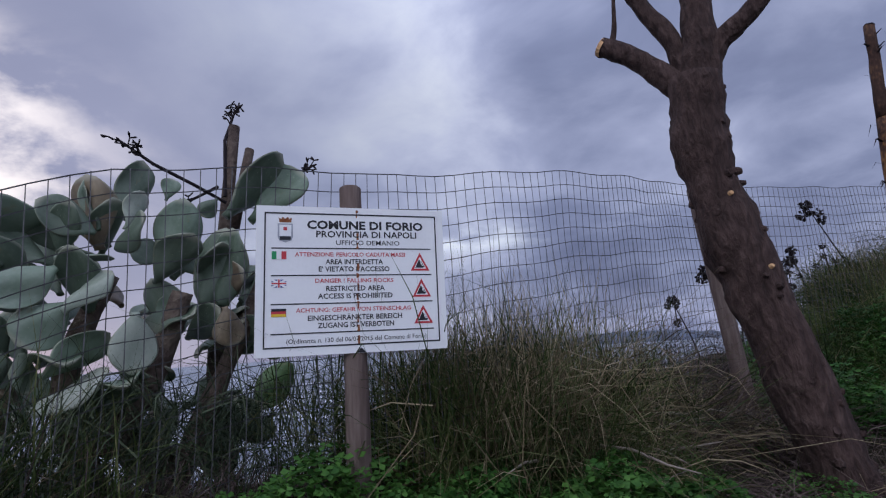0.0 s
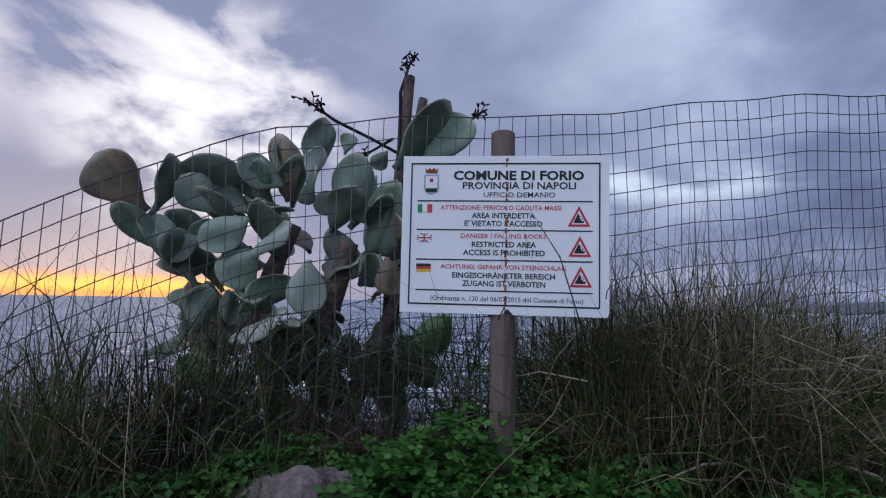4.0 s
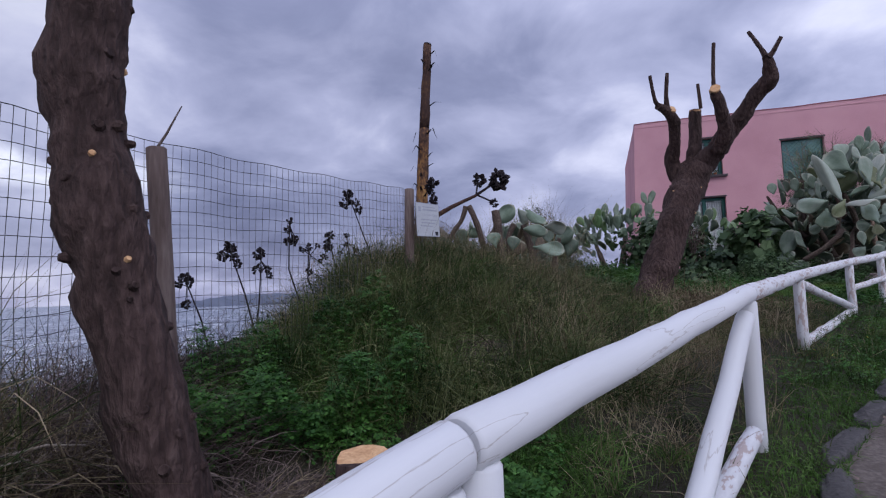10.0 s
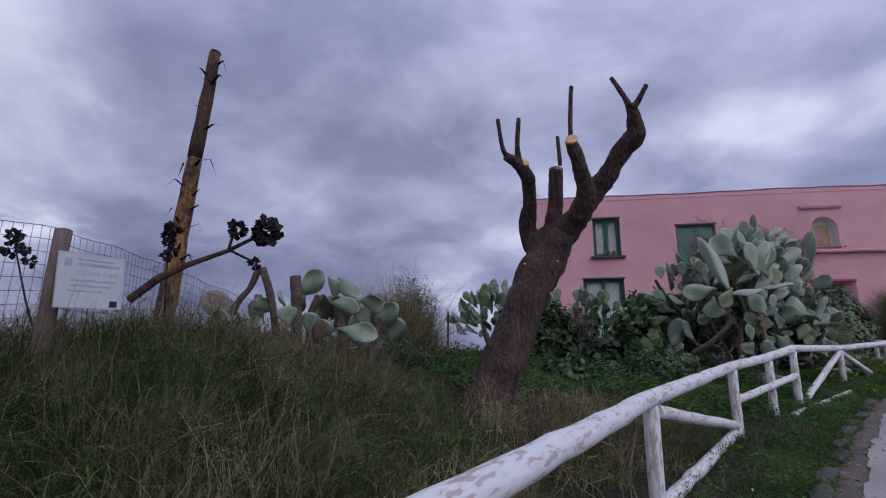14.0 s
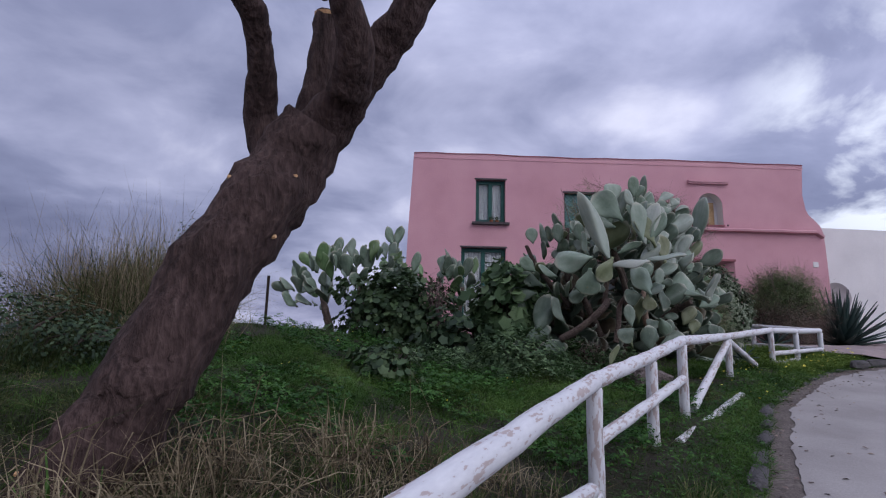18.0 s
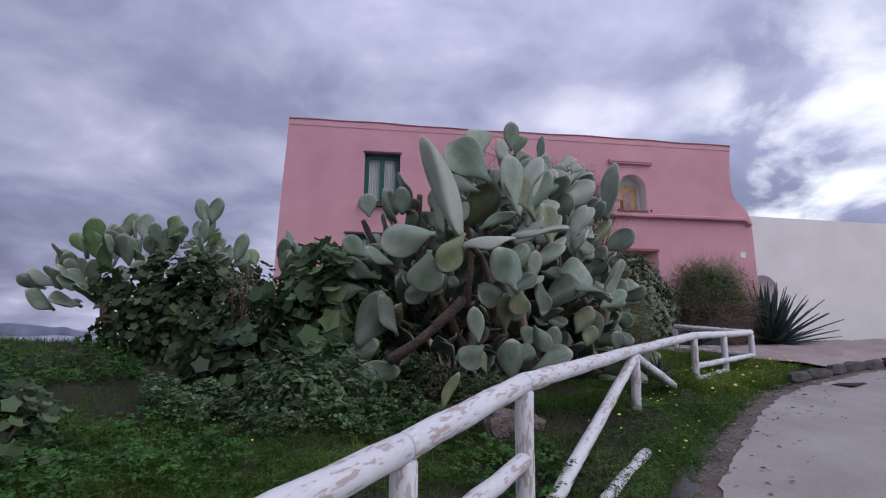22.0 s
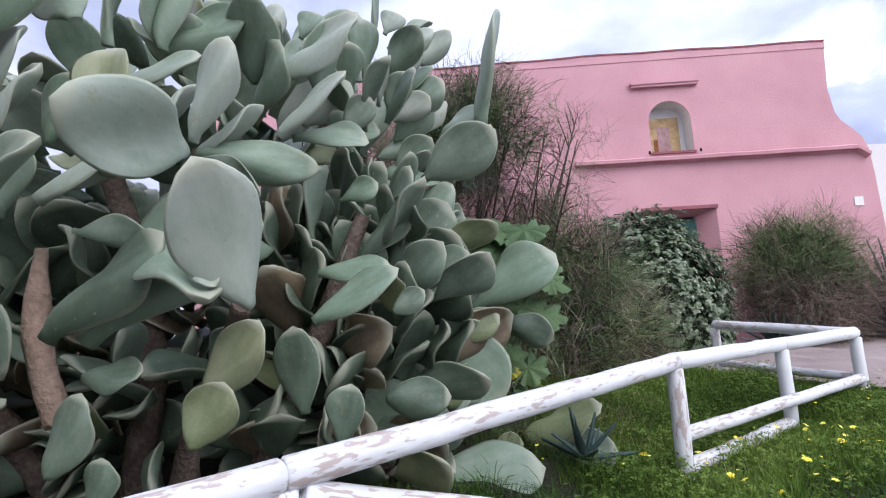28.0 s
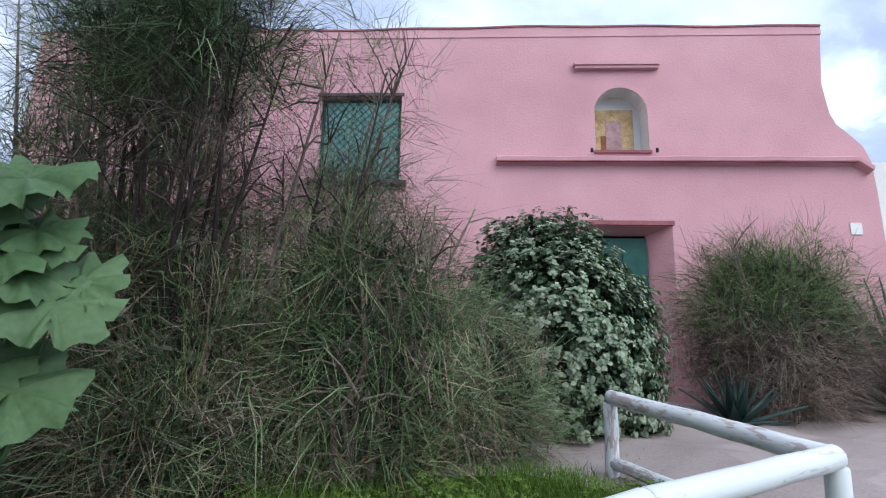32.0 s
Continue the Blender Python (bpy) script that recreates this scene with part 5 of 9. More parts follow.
# ---- second notice by the far fence post ----
notice = thing("notice_board", "small faded white notice fixed beside a fence post", "sign", at=(-4.1, -19.3, 1.2))
nb = part("board", Geo().box(0, 0.50, 0, 0.005, -0.21, 0.21), M["faded_white"], notice, at=pose(0.06, -0.2, 0.01, 0, -3, 74))
for i, (x0, x1, z, h, mt) in enumerate(((0.05, 0.10, 0.13, 0.06, "sign_grey"), (0.14, 0.42, 0.16, 0.012, "sign_grey"), (0.14, 0.46, 0.125, 0.022, "sign_grey"), 
                                       (0.10, 0.44, 0.0, 0.014, "sign_grey"), (0.10, 0.40, -0.04, 0.014, "sign_grey"), (0.08, 0.34, -0.08, 0.014, "sign_grey"), (0.40, 0.46, -0.17, 0.05, "sign_black"))):
    part("print_bar", Geo().box(x0, x1, -0.0015, 0.001, z - h / 2, z + h / 2), M[mt], nb)
text(nb, "COLONIA FELINA", 0.28, 0.90, 0.36, 0.075, M["sign_grey"], 0.01, size=(0.50, 0.42), shift=0.25)
for x0, x1, z0, z1 in ((0.0, 0.5, 0.203, 0.21), (0.0, 0.5, -0.21, -0.203), (0.0, 0.006, -0.203, 0.203), (0.494, 0.5, -0.203, 0.203)):
    part("edge_line", Geo().box(x0, x1, -0.0012, 0.001, z0, z1), M["sign_grey"], nb)


# ---- prickly pears ----
def pad_material():
    """Waxy pad skin: mottled green with rows of small pale spine tufts."""
    out = {}
    for key, name, stops in (("p", "green_pad", [(0.25, (0.097, 0.145, 0.092)), (0.5, (0.158, 0.216, 0.158)), (0.75, (0.238, 0.290, 0.233))]),
                             ("l", "pale_pad", [(0.25, (0.194, 0.242, 0.189)), (0.5, (0.273, 0.317, 0.264)), (0.75, (0.352, 0.378, 0.326))]),
                             # the dark skin also carries painted shade on low and inner pads
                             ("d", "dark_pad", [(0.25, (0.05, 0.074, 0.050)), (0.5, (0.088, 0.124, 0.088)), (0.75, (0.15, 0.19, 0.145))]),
                             ("o", "olive_pad", [(0.25, (0.09, 0.115, 0.052)), (0.5, (0.145, 0.17, 0.088)), (0.75, (0.22, 0.235, 0.14))]),
                             ("g", "fresh_pad", [(0.25, (0.075, 0.145, 0.055)), (0.5, (0.12, 0.205, 0.085)), (0.75, (0.18, 0.26, 0.125))]),
                             ("b", "withered_pad", [(0.25, (0.07, 0.05, 0.035)), (0.5, (0.14, 0.11, 0.075)), (0.75, (0.25, 0.20, 0.13))])):
        m = material(name, stops, 2.6, 0.5, 0.15, 12, 0.3, objrand=0.35, spec=0.4, dist=0.01)
        n, l = m.node_tree.nodes, m.node_tree.links
        b = n["Principled BSDF"]
        src = b.inputs["Base Color"].links[0].from_socket
        tc = n.new("ShaderNodeTexCoord")
        v = n.new("ShaderNodeTexVoronoi")
        v.inputs["Scale"].default_value = 9.0
        v.inputs["Randomness"].default_value = 0.45
        l.new(tc.outputs["Object"], v.inputs["Vector"])
        r = n.new("ShaderNodeValToRGB")
        r.color_ramp.elements[0].position, r.color_ramp.elements[0].color = 0.05, (1, 1, 1, 1)
        r.color_ramp.elements[1].position, r.color_ramp.elements[1].color = 0.11, (0, 0, 0, 1)
        l.new(v.outputs["Distance"], r.inputs[0])
        fac = n.new("ShaderNodeMath")
        fac.operation = "MULTIPLY"
        fac.inputs[1].default_value = 0.55
        l.new(r.outputs[0], fac.inputs[0])
        mx = n.new("ShaderNodeMix")
        mx.data_type = "RGBA"
        l.new(fac.outputs[0], mx.inputs[0])
        l.new(src, mx.inputs[6])
        mx.inputs[7].default_value = (0.33, 0.34, 0.25, 1) if key != "l" else (0.16, 0.17, 0.12, 1)
        # corky brown scabs, placed differently on every pad
        oi = n.new("ShaderNodeObjectInfo")
        sh = n.new("ShaderNodeVectorMath")
        sh.operation = "MULTIPLY_ADD"
        l.new(oi.outputs["Random"], sh.inputs[0])
        sh.inputs[1].default_value = (37.0, 19.0, 53.0)
        l.new(tc.outputs["Object"], sh.inputs[2])
        sn = n.new("ShaderNodeTexNoise")
        sn.inputs["Scale"].default_value, sn.inputs["Detail"].default_value, sn.inputs["Roughness"].default_value = 3.2, 6, 0.65
        l.new(sh.outputs[0], sn.inputs["Vector"])
        sr = n.new("ShaderNodeValToRGB")
        sr.color_ramp.elements[0].position, sr.color_ramp.elements[0].color = 0.63, (0, 0, 0, 1)
        sr.color_ramp.elements[1].position, sr.color_ramp.elements[1].color = 0.74, (0.65, 0.65, 0.65, 1)
        l.new(sn.outputs["Fac"], sr.inputs[0])
        sm = n.new("ShaderNodeMix")
        sm.data_type = "RGBA"
        l.new(sr.outputs[0], sm.inputs[0])
        l.new(mx.outputs[2], sm.inputs[6])
        sm.inputs[7].default_value = (0.20, 0.165, 0.085, 1)
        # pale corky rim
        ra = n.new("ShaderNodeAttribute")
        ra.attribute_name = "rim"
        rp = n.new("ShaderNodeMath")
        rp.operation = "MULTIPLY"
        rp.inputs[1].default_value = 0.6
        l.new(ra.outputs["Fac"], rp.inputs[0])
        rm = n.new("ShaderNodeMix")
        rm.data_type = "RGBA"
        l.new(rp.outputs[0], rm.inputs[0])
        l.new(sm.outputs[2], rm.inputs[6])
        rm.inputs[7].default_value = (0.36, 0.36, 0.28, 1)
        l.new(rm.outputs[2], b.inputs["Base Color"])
        out[key] = m
    return out


PADMAT = pad_material()
PADMESH = {}


def pad_mesh(kind, key):
    """A fleshy oval joint one unit long: narrow foot, broad shoulders, rounded rim, a little cupped and wavy."""
    if (kind, key) in PADMESH:
        return PADMESH[kind, key]
    rr = random.Random(kind * 7 + 1)
    shoulder, cup, bend, wave = [(0.60, 0.05, 0.04, 0.02), (0.52, -0.10, 0.10, 0.03), (0.68, 0.16, -0.12, 0.03), (0.56, 0.02, 0.22, 0.05), (0.63, -0.18, -0.05, 0.04)][kind]
    rows, cols = 16, 16
    g = Geo()
    for i in range(rows + 1):
        t = i / rows
        e = math.log(0.5) / math.log(shoulder)
        h = 0.5 * max(0.0, math.sin(math.pi * min(1, t ** e))) ** 0.62
        h = max(h, 0.085 * (1 - t) ** 0.5 if t < 0.3 else 0.0)
        h *= 1 + 0.05 * noise.noise(Vector((kind * 3.1, t * 4, 0)))
        th = 0.028 + 0.02 * (1 - t)
        for s in range(cols):
            a = 2 * math.pi * s / cols
            x = h * math.cos(a)
            y = min(th, h * 0.8) * math.sin(a) + cup * x * x * 2 + bend * (t - 0.4) ** 2 - bend * 0.16 + wave * math.sin(5 * t + 6 * x)
            g.v.append((x, y, t))
    for i in range(rows):
        for s in range(cols):
            t = (s + 1) % cols
            g.f.append((i * cols + s, i * cols + t, (i + 1) * cols + t, (i + 1) * cols + s))
    g.f.append(tuple(range(cols - 1, -1, -1)))
    g.f.append(tuple(rows * cols + s for s in range(cols)))
    me = g.mesh("pad", PADMAT[key], True)
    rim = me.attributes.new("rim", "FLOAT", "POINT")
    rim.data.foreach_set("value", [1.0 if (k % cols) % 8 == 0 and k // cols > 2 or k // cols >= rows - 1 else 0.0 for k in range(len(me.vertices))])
    PADMESH[kind, key] = me
    return me


class Pear:
    """One prickly pear: corky limbs and many joints."""

    def __init__(self, label, front, at):
        self.ob = thing("prickly_pear", label, "cactus", group="prickly pears")
        self.front, self.rr = Vector(front).normalized(), random.Random(len(label))
        self.n = 0

    def add(self, base, tip, width, face, key):
        base, tip = Vector(base), Vector(tip)
        zax = (tip - base).normalized()
        nrm = self.front - zax * self.front.dot(zax)
        if nrm.length < 0.05:
            nrm = zax.orthogonal()
        nrm = Matrix.Rotation(radians(face), 3, zax) @ nrm.normalized()
        xax = nrm.cross(zax).normalized()
        yax = zax.cross(xax)
        L = (tip - base).length
        m = Matrix((xax * width, yax * L * 1.15, zax * L)).transposed().to_4x4()
        m.translation = base - zax * L * 0.03
        self.n += 1
        # low pads swap to darker skins in place of the shade beneath the mound
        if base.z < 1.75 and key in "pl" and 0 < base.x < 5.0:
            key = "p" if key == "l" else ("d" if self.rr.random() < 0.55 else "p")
        ob = part("pad", pad_mesh(self.rr.randrange(5), key), None, self.ob)
        ob.matrix_local = m
        return ob

    def limb(self, pts, radii, seed=1, mat="pad_trunk"):
        limb(self.ob, "limb", pts, radii, M[mat], seed, 10)

    def fill(self, n, centre, radii, size, keys, seed, up=0.35, low=-1.0, keep=None):
        """Scatter joints over the shell of a mound, pointing outward and up."""
        rr = random.Random(seed)
        c = Vector(centre)
        k = 0
        while k < n:
            d = Vector((rr.gauss(0, 1), rr.gauss(0, 1), rr.gauss(0, 1))).normalized()
            if d.z < low:
                continue
            s = rr.uniform(0.62, 0.98)
            b = c + Vector((d.x * radii[0], d.y * radii[1], d.z * radii[2])) * s
            if b.z < gz(b.x, b.y) - 0.02 or (keep and not keep(b)):
                k += 0.2
                continue
            dirn = (Vector((d.x / radii[0], d.y / radii[1], d.z / radii[2])).normalized() + Vector((rr.uniform(-.6, .6), rr.uniform(-.6, .6), rr.uniform(-.3, .6) + up))).normalized()
            L = size * rr.uniform(0.75, 1.25)
            self.add(b, b + dirn * L, L * rr.uniform(0.5, 0.66), rr.uniform(-80, 80), rr.choice(keys))
            k += 1


def sign_pear():
    pads = Pear("sprawling dark prickly pear with corky limbs behind the wire fence", (1, 0.15, 0.25), 0)
    pads.limb([(-5.55, -26.75, -1.3), (-5.5, -26.8, -0.5), (-5.5, -26.95, 0.1), (-5.52, -26.8, 0.6)], [0.085, 0.07, 0.055, 0.04], 3)
    pads.add((-5.45, -27.15, 0.07), (-5.50, -27.32, 0.29), 0.15, 20, "b")
    pads.add((-5.50, -27.26, 0.24), (-5.50, -27.57, 0.65), 0.16, 15, "d")
    pads.add((-5.50, -27.46, 0.46), (-5.45, -27.69, 0.68), 0.15, -20, "d")
    pads.add((-5.45, -27.19, -0.16), (-5.45, -27.19, 0.15), 0.17, 10, "b")
    pads.add((-5.40, -27.23, 0.04), (-5.40, -27.20, 0.28), 0.16, 20, "d")
    pads.limb([(-5.55, -26.7, -0.9), (-5.5, -26.4, -0.2), (-5.5, -26.15, 0.4), (-5.5, -26.0, 0.8)], [0.07, 0.055, 0.045, 0.035], 5)
    pads.limb([(-5.5, -26.8, -0.2), (-5.4, -26.6, 0.15), (-5.35, -26.5, 0.5)], [0.08, 0.06, 0.05], 6)
    pads.add((-5.50, -27.54, 0.65), (-5.40, -27.77, 0.91), 0.29, -28, "b")
    pads.add((-5.51, -27.51, 0.64), (-5.54, -27.42, 0.97), 0.23, 69, "d")
    pads.add((-5.55, -27.21, 0.65), (-5.50, -27.39, 0.85), 0.20, 0, "d")
    pads.add((-5.73, -27.09, 0.92), (-5.62, -27.48, 0.85), 0.30, -59, "p")
    pads.add((-5.56, -26.88, 0.82), (-5.52, -27.12, 0.96), 0.19, 0, "d")
    pads.add((-5.67, -26.86, 0.90), (-5.66, -26.91, 1.16), 0.15, 24, "p")
    pads.add((-5.78, -26.74, 0.96), (-5.78, -26.67, 1.32), 0.21, 32, "d")
    pads.add((-5.58, -26.75, 0.86), (-5.58, -26.66, 1.07), 0.14, 44, "l")
    pads.add((-5.64, -26.51, 0.70), (-5.64, -26.47, 1.08), 0.25, 0, "p")
    pads.add((-5.68, -26.24, 1.00), (-5.63, -25.91, 1.43), 0.31, 52, "d")
    pads.add((-5.71, -26.09, 0.99), (-5.66, -25.78, 1.36), 0.27, -14, "p")
    pads.add((-5.49, -26.38, 0.46), (-5.48, -26.28, 0.89), 0.26, -36, "d")
    pads.add((-5.43, -26.30, 0.45), (-5.43, -26.26, 0.88), 0.25, -60, "d")
    pads.add((-5.34, -27.01, 0.60), (-5.29, -27.22, 0.44), 0.19, 0, "p")
    pads.add((-5.30, -26.96, 0.41), (-5.32, -26.80, 0.61), 0.17, -46, "l")
    pads.add((-5.39, -27.01, 0.66), (-5.42, -26.78, 0.67), 0.15, -71, "l")
    pads.add((-5.35, -26.95, 0.45), (-5.31, -27.12, 0.27), 0.21, 0, "p")
    pads.add((-5.28, -26.70, 0.39), (-5.28, -26.70, 0.11), 0.20, 0, "l")
    pads.add((-5.34, -27.02, 0.14), (-5.37, -26.78, 0.32), 0.20, 52, "p")
    pads.add((-5.25, -27.03, 0.00), (-5.29, -26.78, 0.17), 0.21, -58, "l")
    pads.add((-5.44, -27.23, 0.51), (-5.38, -27.42, 0.41), 0.17, 0, "d")
    pads.add((-5.45, -27.20, 0.28), (-5.44, -27.24, 0.08), 0.23, 0, "d")
    pads.add((-5.18, -27.23, -0.21), (-5.21, -27.13, -0.05), 0.17, 0, "g")
    pads.add((-5.42, -26.81, 0.06), (-5.41, -26.91, -0.13), 0.25, 0, "d")
    pads.add((-5.59, -26.47, 0.33), (-5.59, -26.63, 0.61), 0.19, -42, "p")
    pads.add((-5.33, -26.31, 0.42), (-5.33, -26.26, 0.22), 0.17, 0, "b")
    pads.add((-5.34, -25.98, 0.12), (-5.37, -26.13, -0.10), 0.19, 0, "g")
    pads.add((-5.79, -26.55, 1.09), (-5.79, -26.52, 1.23), 0.11, 0, "p")
    pads.add((-5.68, -26.30, 1.09), (-5.69, -26.38, 0.98), 0.11, 0, "d")
    pads.add((-5.42, -27.10, 0.24), (-5.43, -27.07, 0.06), 0.11, -21, "d")
    pads.add((-5.59, -26.60, 0.35), (-5.59, -26.48, 0.49), 0.16, 0, "p")
    pads.add((-5.59, -26.64, 0.10), (-5.59, -26.58, -0.07), 0.16, 0, "d")
    pads.add((-5.61, -27.17, 0.24), (-5.59, -27.24, 0.43), 0.14, -38, "d")
    pads.add((-5.69, -26.56, 0.71), (-5.68, -26.72, 0.80), 0.16, 0, "d")
    pads.add((-5.60, -26.95, 0.54), (-5.62, -26.86, 0.70), 0.13, 0, "d")
    pads.add((-5.65, -27.23, 0.46), (-5.62, -27.33, 0.63), 0.15, 0, "d")
    pads.add((-5.74, -26.38, 0.64), (-5.74, -26.52, 0.80), 0.16, 0, "d")
    # inner joints in the dark skin stand in for shade within the plant
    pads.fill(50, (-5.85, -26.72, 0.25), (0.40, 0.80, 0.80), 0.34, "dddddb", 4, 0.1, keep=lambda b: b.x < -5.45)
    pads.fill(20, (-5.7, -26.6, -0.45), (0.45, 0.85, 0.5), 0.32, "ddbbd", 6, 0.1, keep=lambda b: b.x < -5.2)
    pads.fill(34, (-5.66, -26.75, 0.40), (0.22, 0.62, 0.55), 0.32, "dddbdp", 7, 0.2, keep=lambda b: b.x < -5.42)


def big_pear():
    pads = Pear("huge mounded prickly pear with grey-green pads leaning over the railing", (-0.1, -1, 0.2), 0)
    for i, (a, b, c) in enumerate((((4.5, -8.9, 0.2), (4.1, -9.2, 1.0), (3.7, -9.5, 1.7)), ((4.6, -8.8, 0.2), (4.8, -9.0, 1.6), (4.4, -9.1, 2.9)), ((5.2, -8.7, 0.2), (5.7, -8.8, 1.2), (6.1, -8.8, 2.2)),
                                   ((5.6, -8.5, 0.2), (6.3, -8.3, 0.7), (6.6, -8.1, 1.1)), ((5.0, -8.2, 0.2), (5.3, -8.0, 2.0), (5.6, -7.8, 3.4)), ((4.9, -8.9, 0.2), (5.1, -9.1, 0.6), (5.2, -9.2, 1.0)),
                                   ((4.4, -8.8, 0.2), (3.6, -9.0, 0.7), (3.1, -9.2, 1.3)))):
        pads.limb([a, b, c], [0.11, 0.08, 0.05], 20 + i)
    pads.limb([(4.78, -9.8, 1.9), (4.78, -9.78, 1.48), (4.86, -9.72, 1.08)], [0.028, 0.060, 0.055], 41, "tan_limb")
    pads.limb([(5.2, -9.0, 1.1), (5.5, -9.4, 1.4), (5.72, -9.72, 1.60)], [0.07, 0.06, 0.045], 43)
    pads.add((5.71, -8.63, 2.00), (5.77, -8.61, 2.65), 0.39, -74, "p")
    pads.add((5.83, -8.38, 2.34), (6.09, -8.33, 2.61), 0.25, 0, "p")
    pads.add((5.92, -7.95, 2.93), (6.03, -7.93, 3.55), 0.38, 0, "p")
    pads.add((5.75, -7.79, 3.69), (6.20, -7.70, 3.81), 0.27, -25, "l")
    pads.add((6.14, -7.61, 4.07), (6.56, -7.57, 4.38), 0.28, -26, "l")
    pads.add((6.43, -7.57, 3.92), (6.73, -7.56, 4.26), 0.24, 33, "l")
    pads.add((6.15, -7.71, 3.70), (6.45, -7.67, 4.07), 0.25, 28, "l")
    pads.add((5.72, -8.10, 3.01), (6.11, -8.02, 3.12), 0.25, 0, "p")
    pads.add((5.93, -7.34, 4.27), (5.98, -7.33, 4.90), 0.32, -72, "p")
    pads.add((5.37, -8.32, 2.98), (5.71, -8.21, 3.66), 0.42, 61, "l")
    pads.add((5.56, -8.05, 3.37), (5.95, -7.95, 4.27), 0.52, 62, "p")
    pads.add((5.22, -8.17, 3.54), (5.66, -8.02, 3.90), 0.33, -30, "p")
    pads.add((5.18, -8.40, 3.05), (5.27, -8.36, 3.81), 0.42, 72, "o")
    pads.add((6.30, -7.89, 2.21), (6.68, -7.86, 2.68), 0.35, 0, "p")
    pads.add((6.68, -7.86, 2.68), (7.03, -7.87, 3.19), 0.23, -20, "o")
    pads.add((6.95, -7.86, 3.20), (7.14, -7.87, 4.25), 0.57, -71, "p")
    pads.add((6.59, -7.66, 3.14), (6.97, -7.66, 3.44), 0.27, -6, "p")
    pads.add((6.13, -8.12, 2.16), (6.32, -8.09, 2.52), 0.24, -33, "p")
    pads.add((5.82, -8.28, 2.06), (6.14, -8.21, 2.16), 0.21, -32, "p")
    pads.add((5.70, -8.53, 2.01), (6.27, -8.40, 1.93), 0.36, -55, "p")
    pads.add((5.89, -8.58, 1.54), (6.35, -8.49, 1.90), 0.36, -47, "l")
    pads.add((6.33, -8.29, 2.07), (6.60, -8.26, 1.59), 0.34, 0, "o")
    pads.add((6.59, -7.86, 1.79), (6.93, -7.86, 1.99), 0.23, 36, "o")
    pads.add((6.81, -7.86, 1.57), (7.50, -7.92, 2.03), 0.50, -14, "p")
    pads.add((7.03, -7.67, 1.49), (7.46, -7.71, 1.28), 0.30, 36, "d")
    pads.add((6.46, -8.07, 1.49), (6.99, -8.06, 0.83), 0.58, 0, "p")
    pads.add((5.72, -8.62, 0.99), (6.02, -8.54, 1.53), 0.38, -21, "d")
    pads.add((6.02, -8.24, 1.37), (6.46, -8.17, 1.47), 0.29, 32, "o")
    pads.add((5.98, -8.45, 1.14), (6.37, -8.38, 1.30), 0.27, -57, "p")
    pads.add((6.33, -8.49, 0.79), (6.05, -8.54, 1.11), 0.34, 0, "p")
    pads.add((6.32, -8.19, 1.02), (6.78, -8.16, 0.96), 0.35, 0, "d")
    pads.add((7.15, -7.97, 0.58), (7.73, -8.07, 0.83), 0.41, -47, "o")
    pads.add((7.23, -7.98, 0.50), (7.82, -8.09, 0.47), 0.41, -25, "d")
    pads.add((6.88, -8.06, 0.53), (7.12, -8.07, 0.56), 0.20, 0, "o")
    pads.add((6.29, -8.50, 0.34), (7.24, -8.49, 0.51), 0.62, -44, "p")
    pads.add((6.14, -8.11, 2.67), (6.46, -8.07, 2.80), 0.22, 0, "p")
    pads.add((6.08, -8.02, 2.85), (6.39, -7.98, 3.04), 0.23, 0, "p")
    pads.add((5.29, -7.82, 3.99), (5.48, -7.76, 4.41), 0.30, 0, "p")
    pads.add((6.52, -7.67, 2.72), (6.69, -7.66, 2.98), 0.20, 0, "p")
    pads.add((3.83, -10.60, 2.29), (3.37, -10.40, 3.55), 0.31, -25, "l")
    pads.add((3.54, -10.60, 2.26), (2.90, -10.42, 2.19), 0.44, 8, "p")
    pads.add((3.48, -10.70, 2.05), (3.43, -10.65, 1.58), 0.42, 12, "p")
    pads.add((3.85, -10.75, 2.24), (3.58, -10.80, 1.81), 0.31, -10, "o")
    pads.add((3.86, -10.80, 2.10), (4.40, -11.10, 2.20), 0.43, -62, "l")
    pads.add((4.33, -11.08, 2.17), (4.85, -11.38, 2.24), 0.39, -60, "l")
    pads.add((4.30, -10.10, 3.06), (3.74, -10.10, 3.55), 0.53, -8, "p")
    pads.add((4.20, -10.00, 3.41), (4.15, -9.95, 3.84), 0.38, 15, "p")
    pads.add((4.14, -10.10, 2.92), (3.62, -10.15, 3.24), 0.32, 30, "d")
    pads.add((4.07, -9.70, 2.55), (4.41, -10.10, 3.07), 0.44, 14, "o")
    pads.add((4.58, -10.30, 2.64), (4.53, -10.20, 3.43), 0.33, 10, "p")
    pads.add((4.62, -10.30, 2.61), (4.98, -10.10, 3.46), 0.33, -35, "l")
    pads.add((4.68, -10.30, 2.62), (5.11, -10.20, 3.23), 0.31, 45, "p")
    pads.add((4.62, -9.90, 3.37), (4.47, -9.90, 3.74), 0.24, 30, "l")
    pads.add((4.70, -9.70, 3.65), (4.71, -9.70, 4.08), 0.22, 0, "p")
    pads.add((4.78, -9.60, 3.61), (4.91, -9.60, 3.93), 0.23, -20, "p")
    pads.add((4.14, -10.28, 2.41), (4.60, -10.33, 2.62), 0.17, 62, "p")
    pads.add((4.35, -11.05, 1.60), (4.29, -10.60, 2.16), 0.37, 12, "l")
    pads.add((4.35, -11.05, 1.60), (4.63, -10.78, 1.86), 0.22, -25, "p")
    pads.add((4.26, -10.90, 1.61), (3.97, -10.90, 1.54), 0.29, 0, "d")
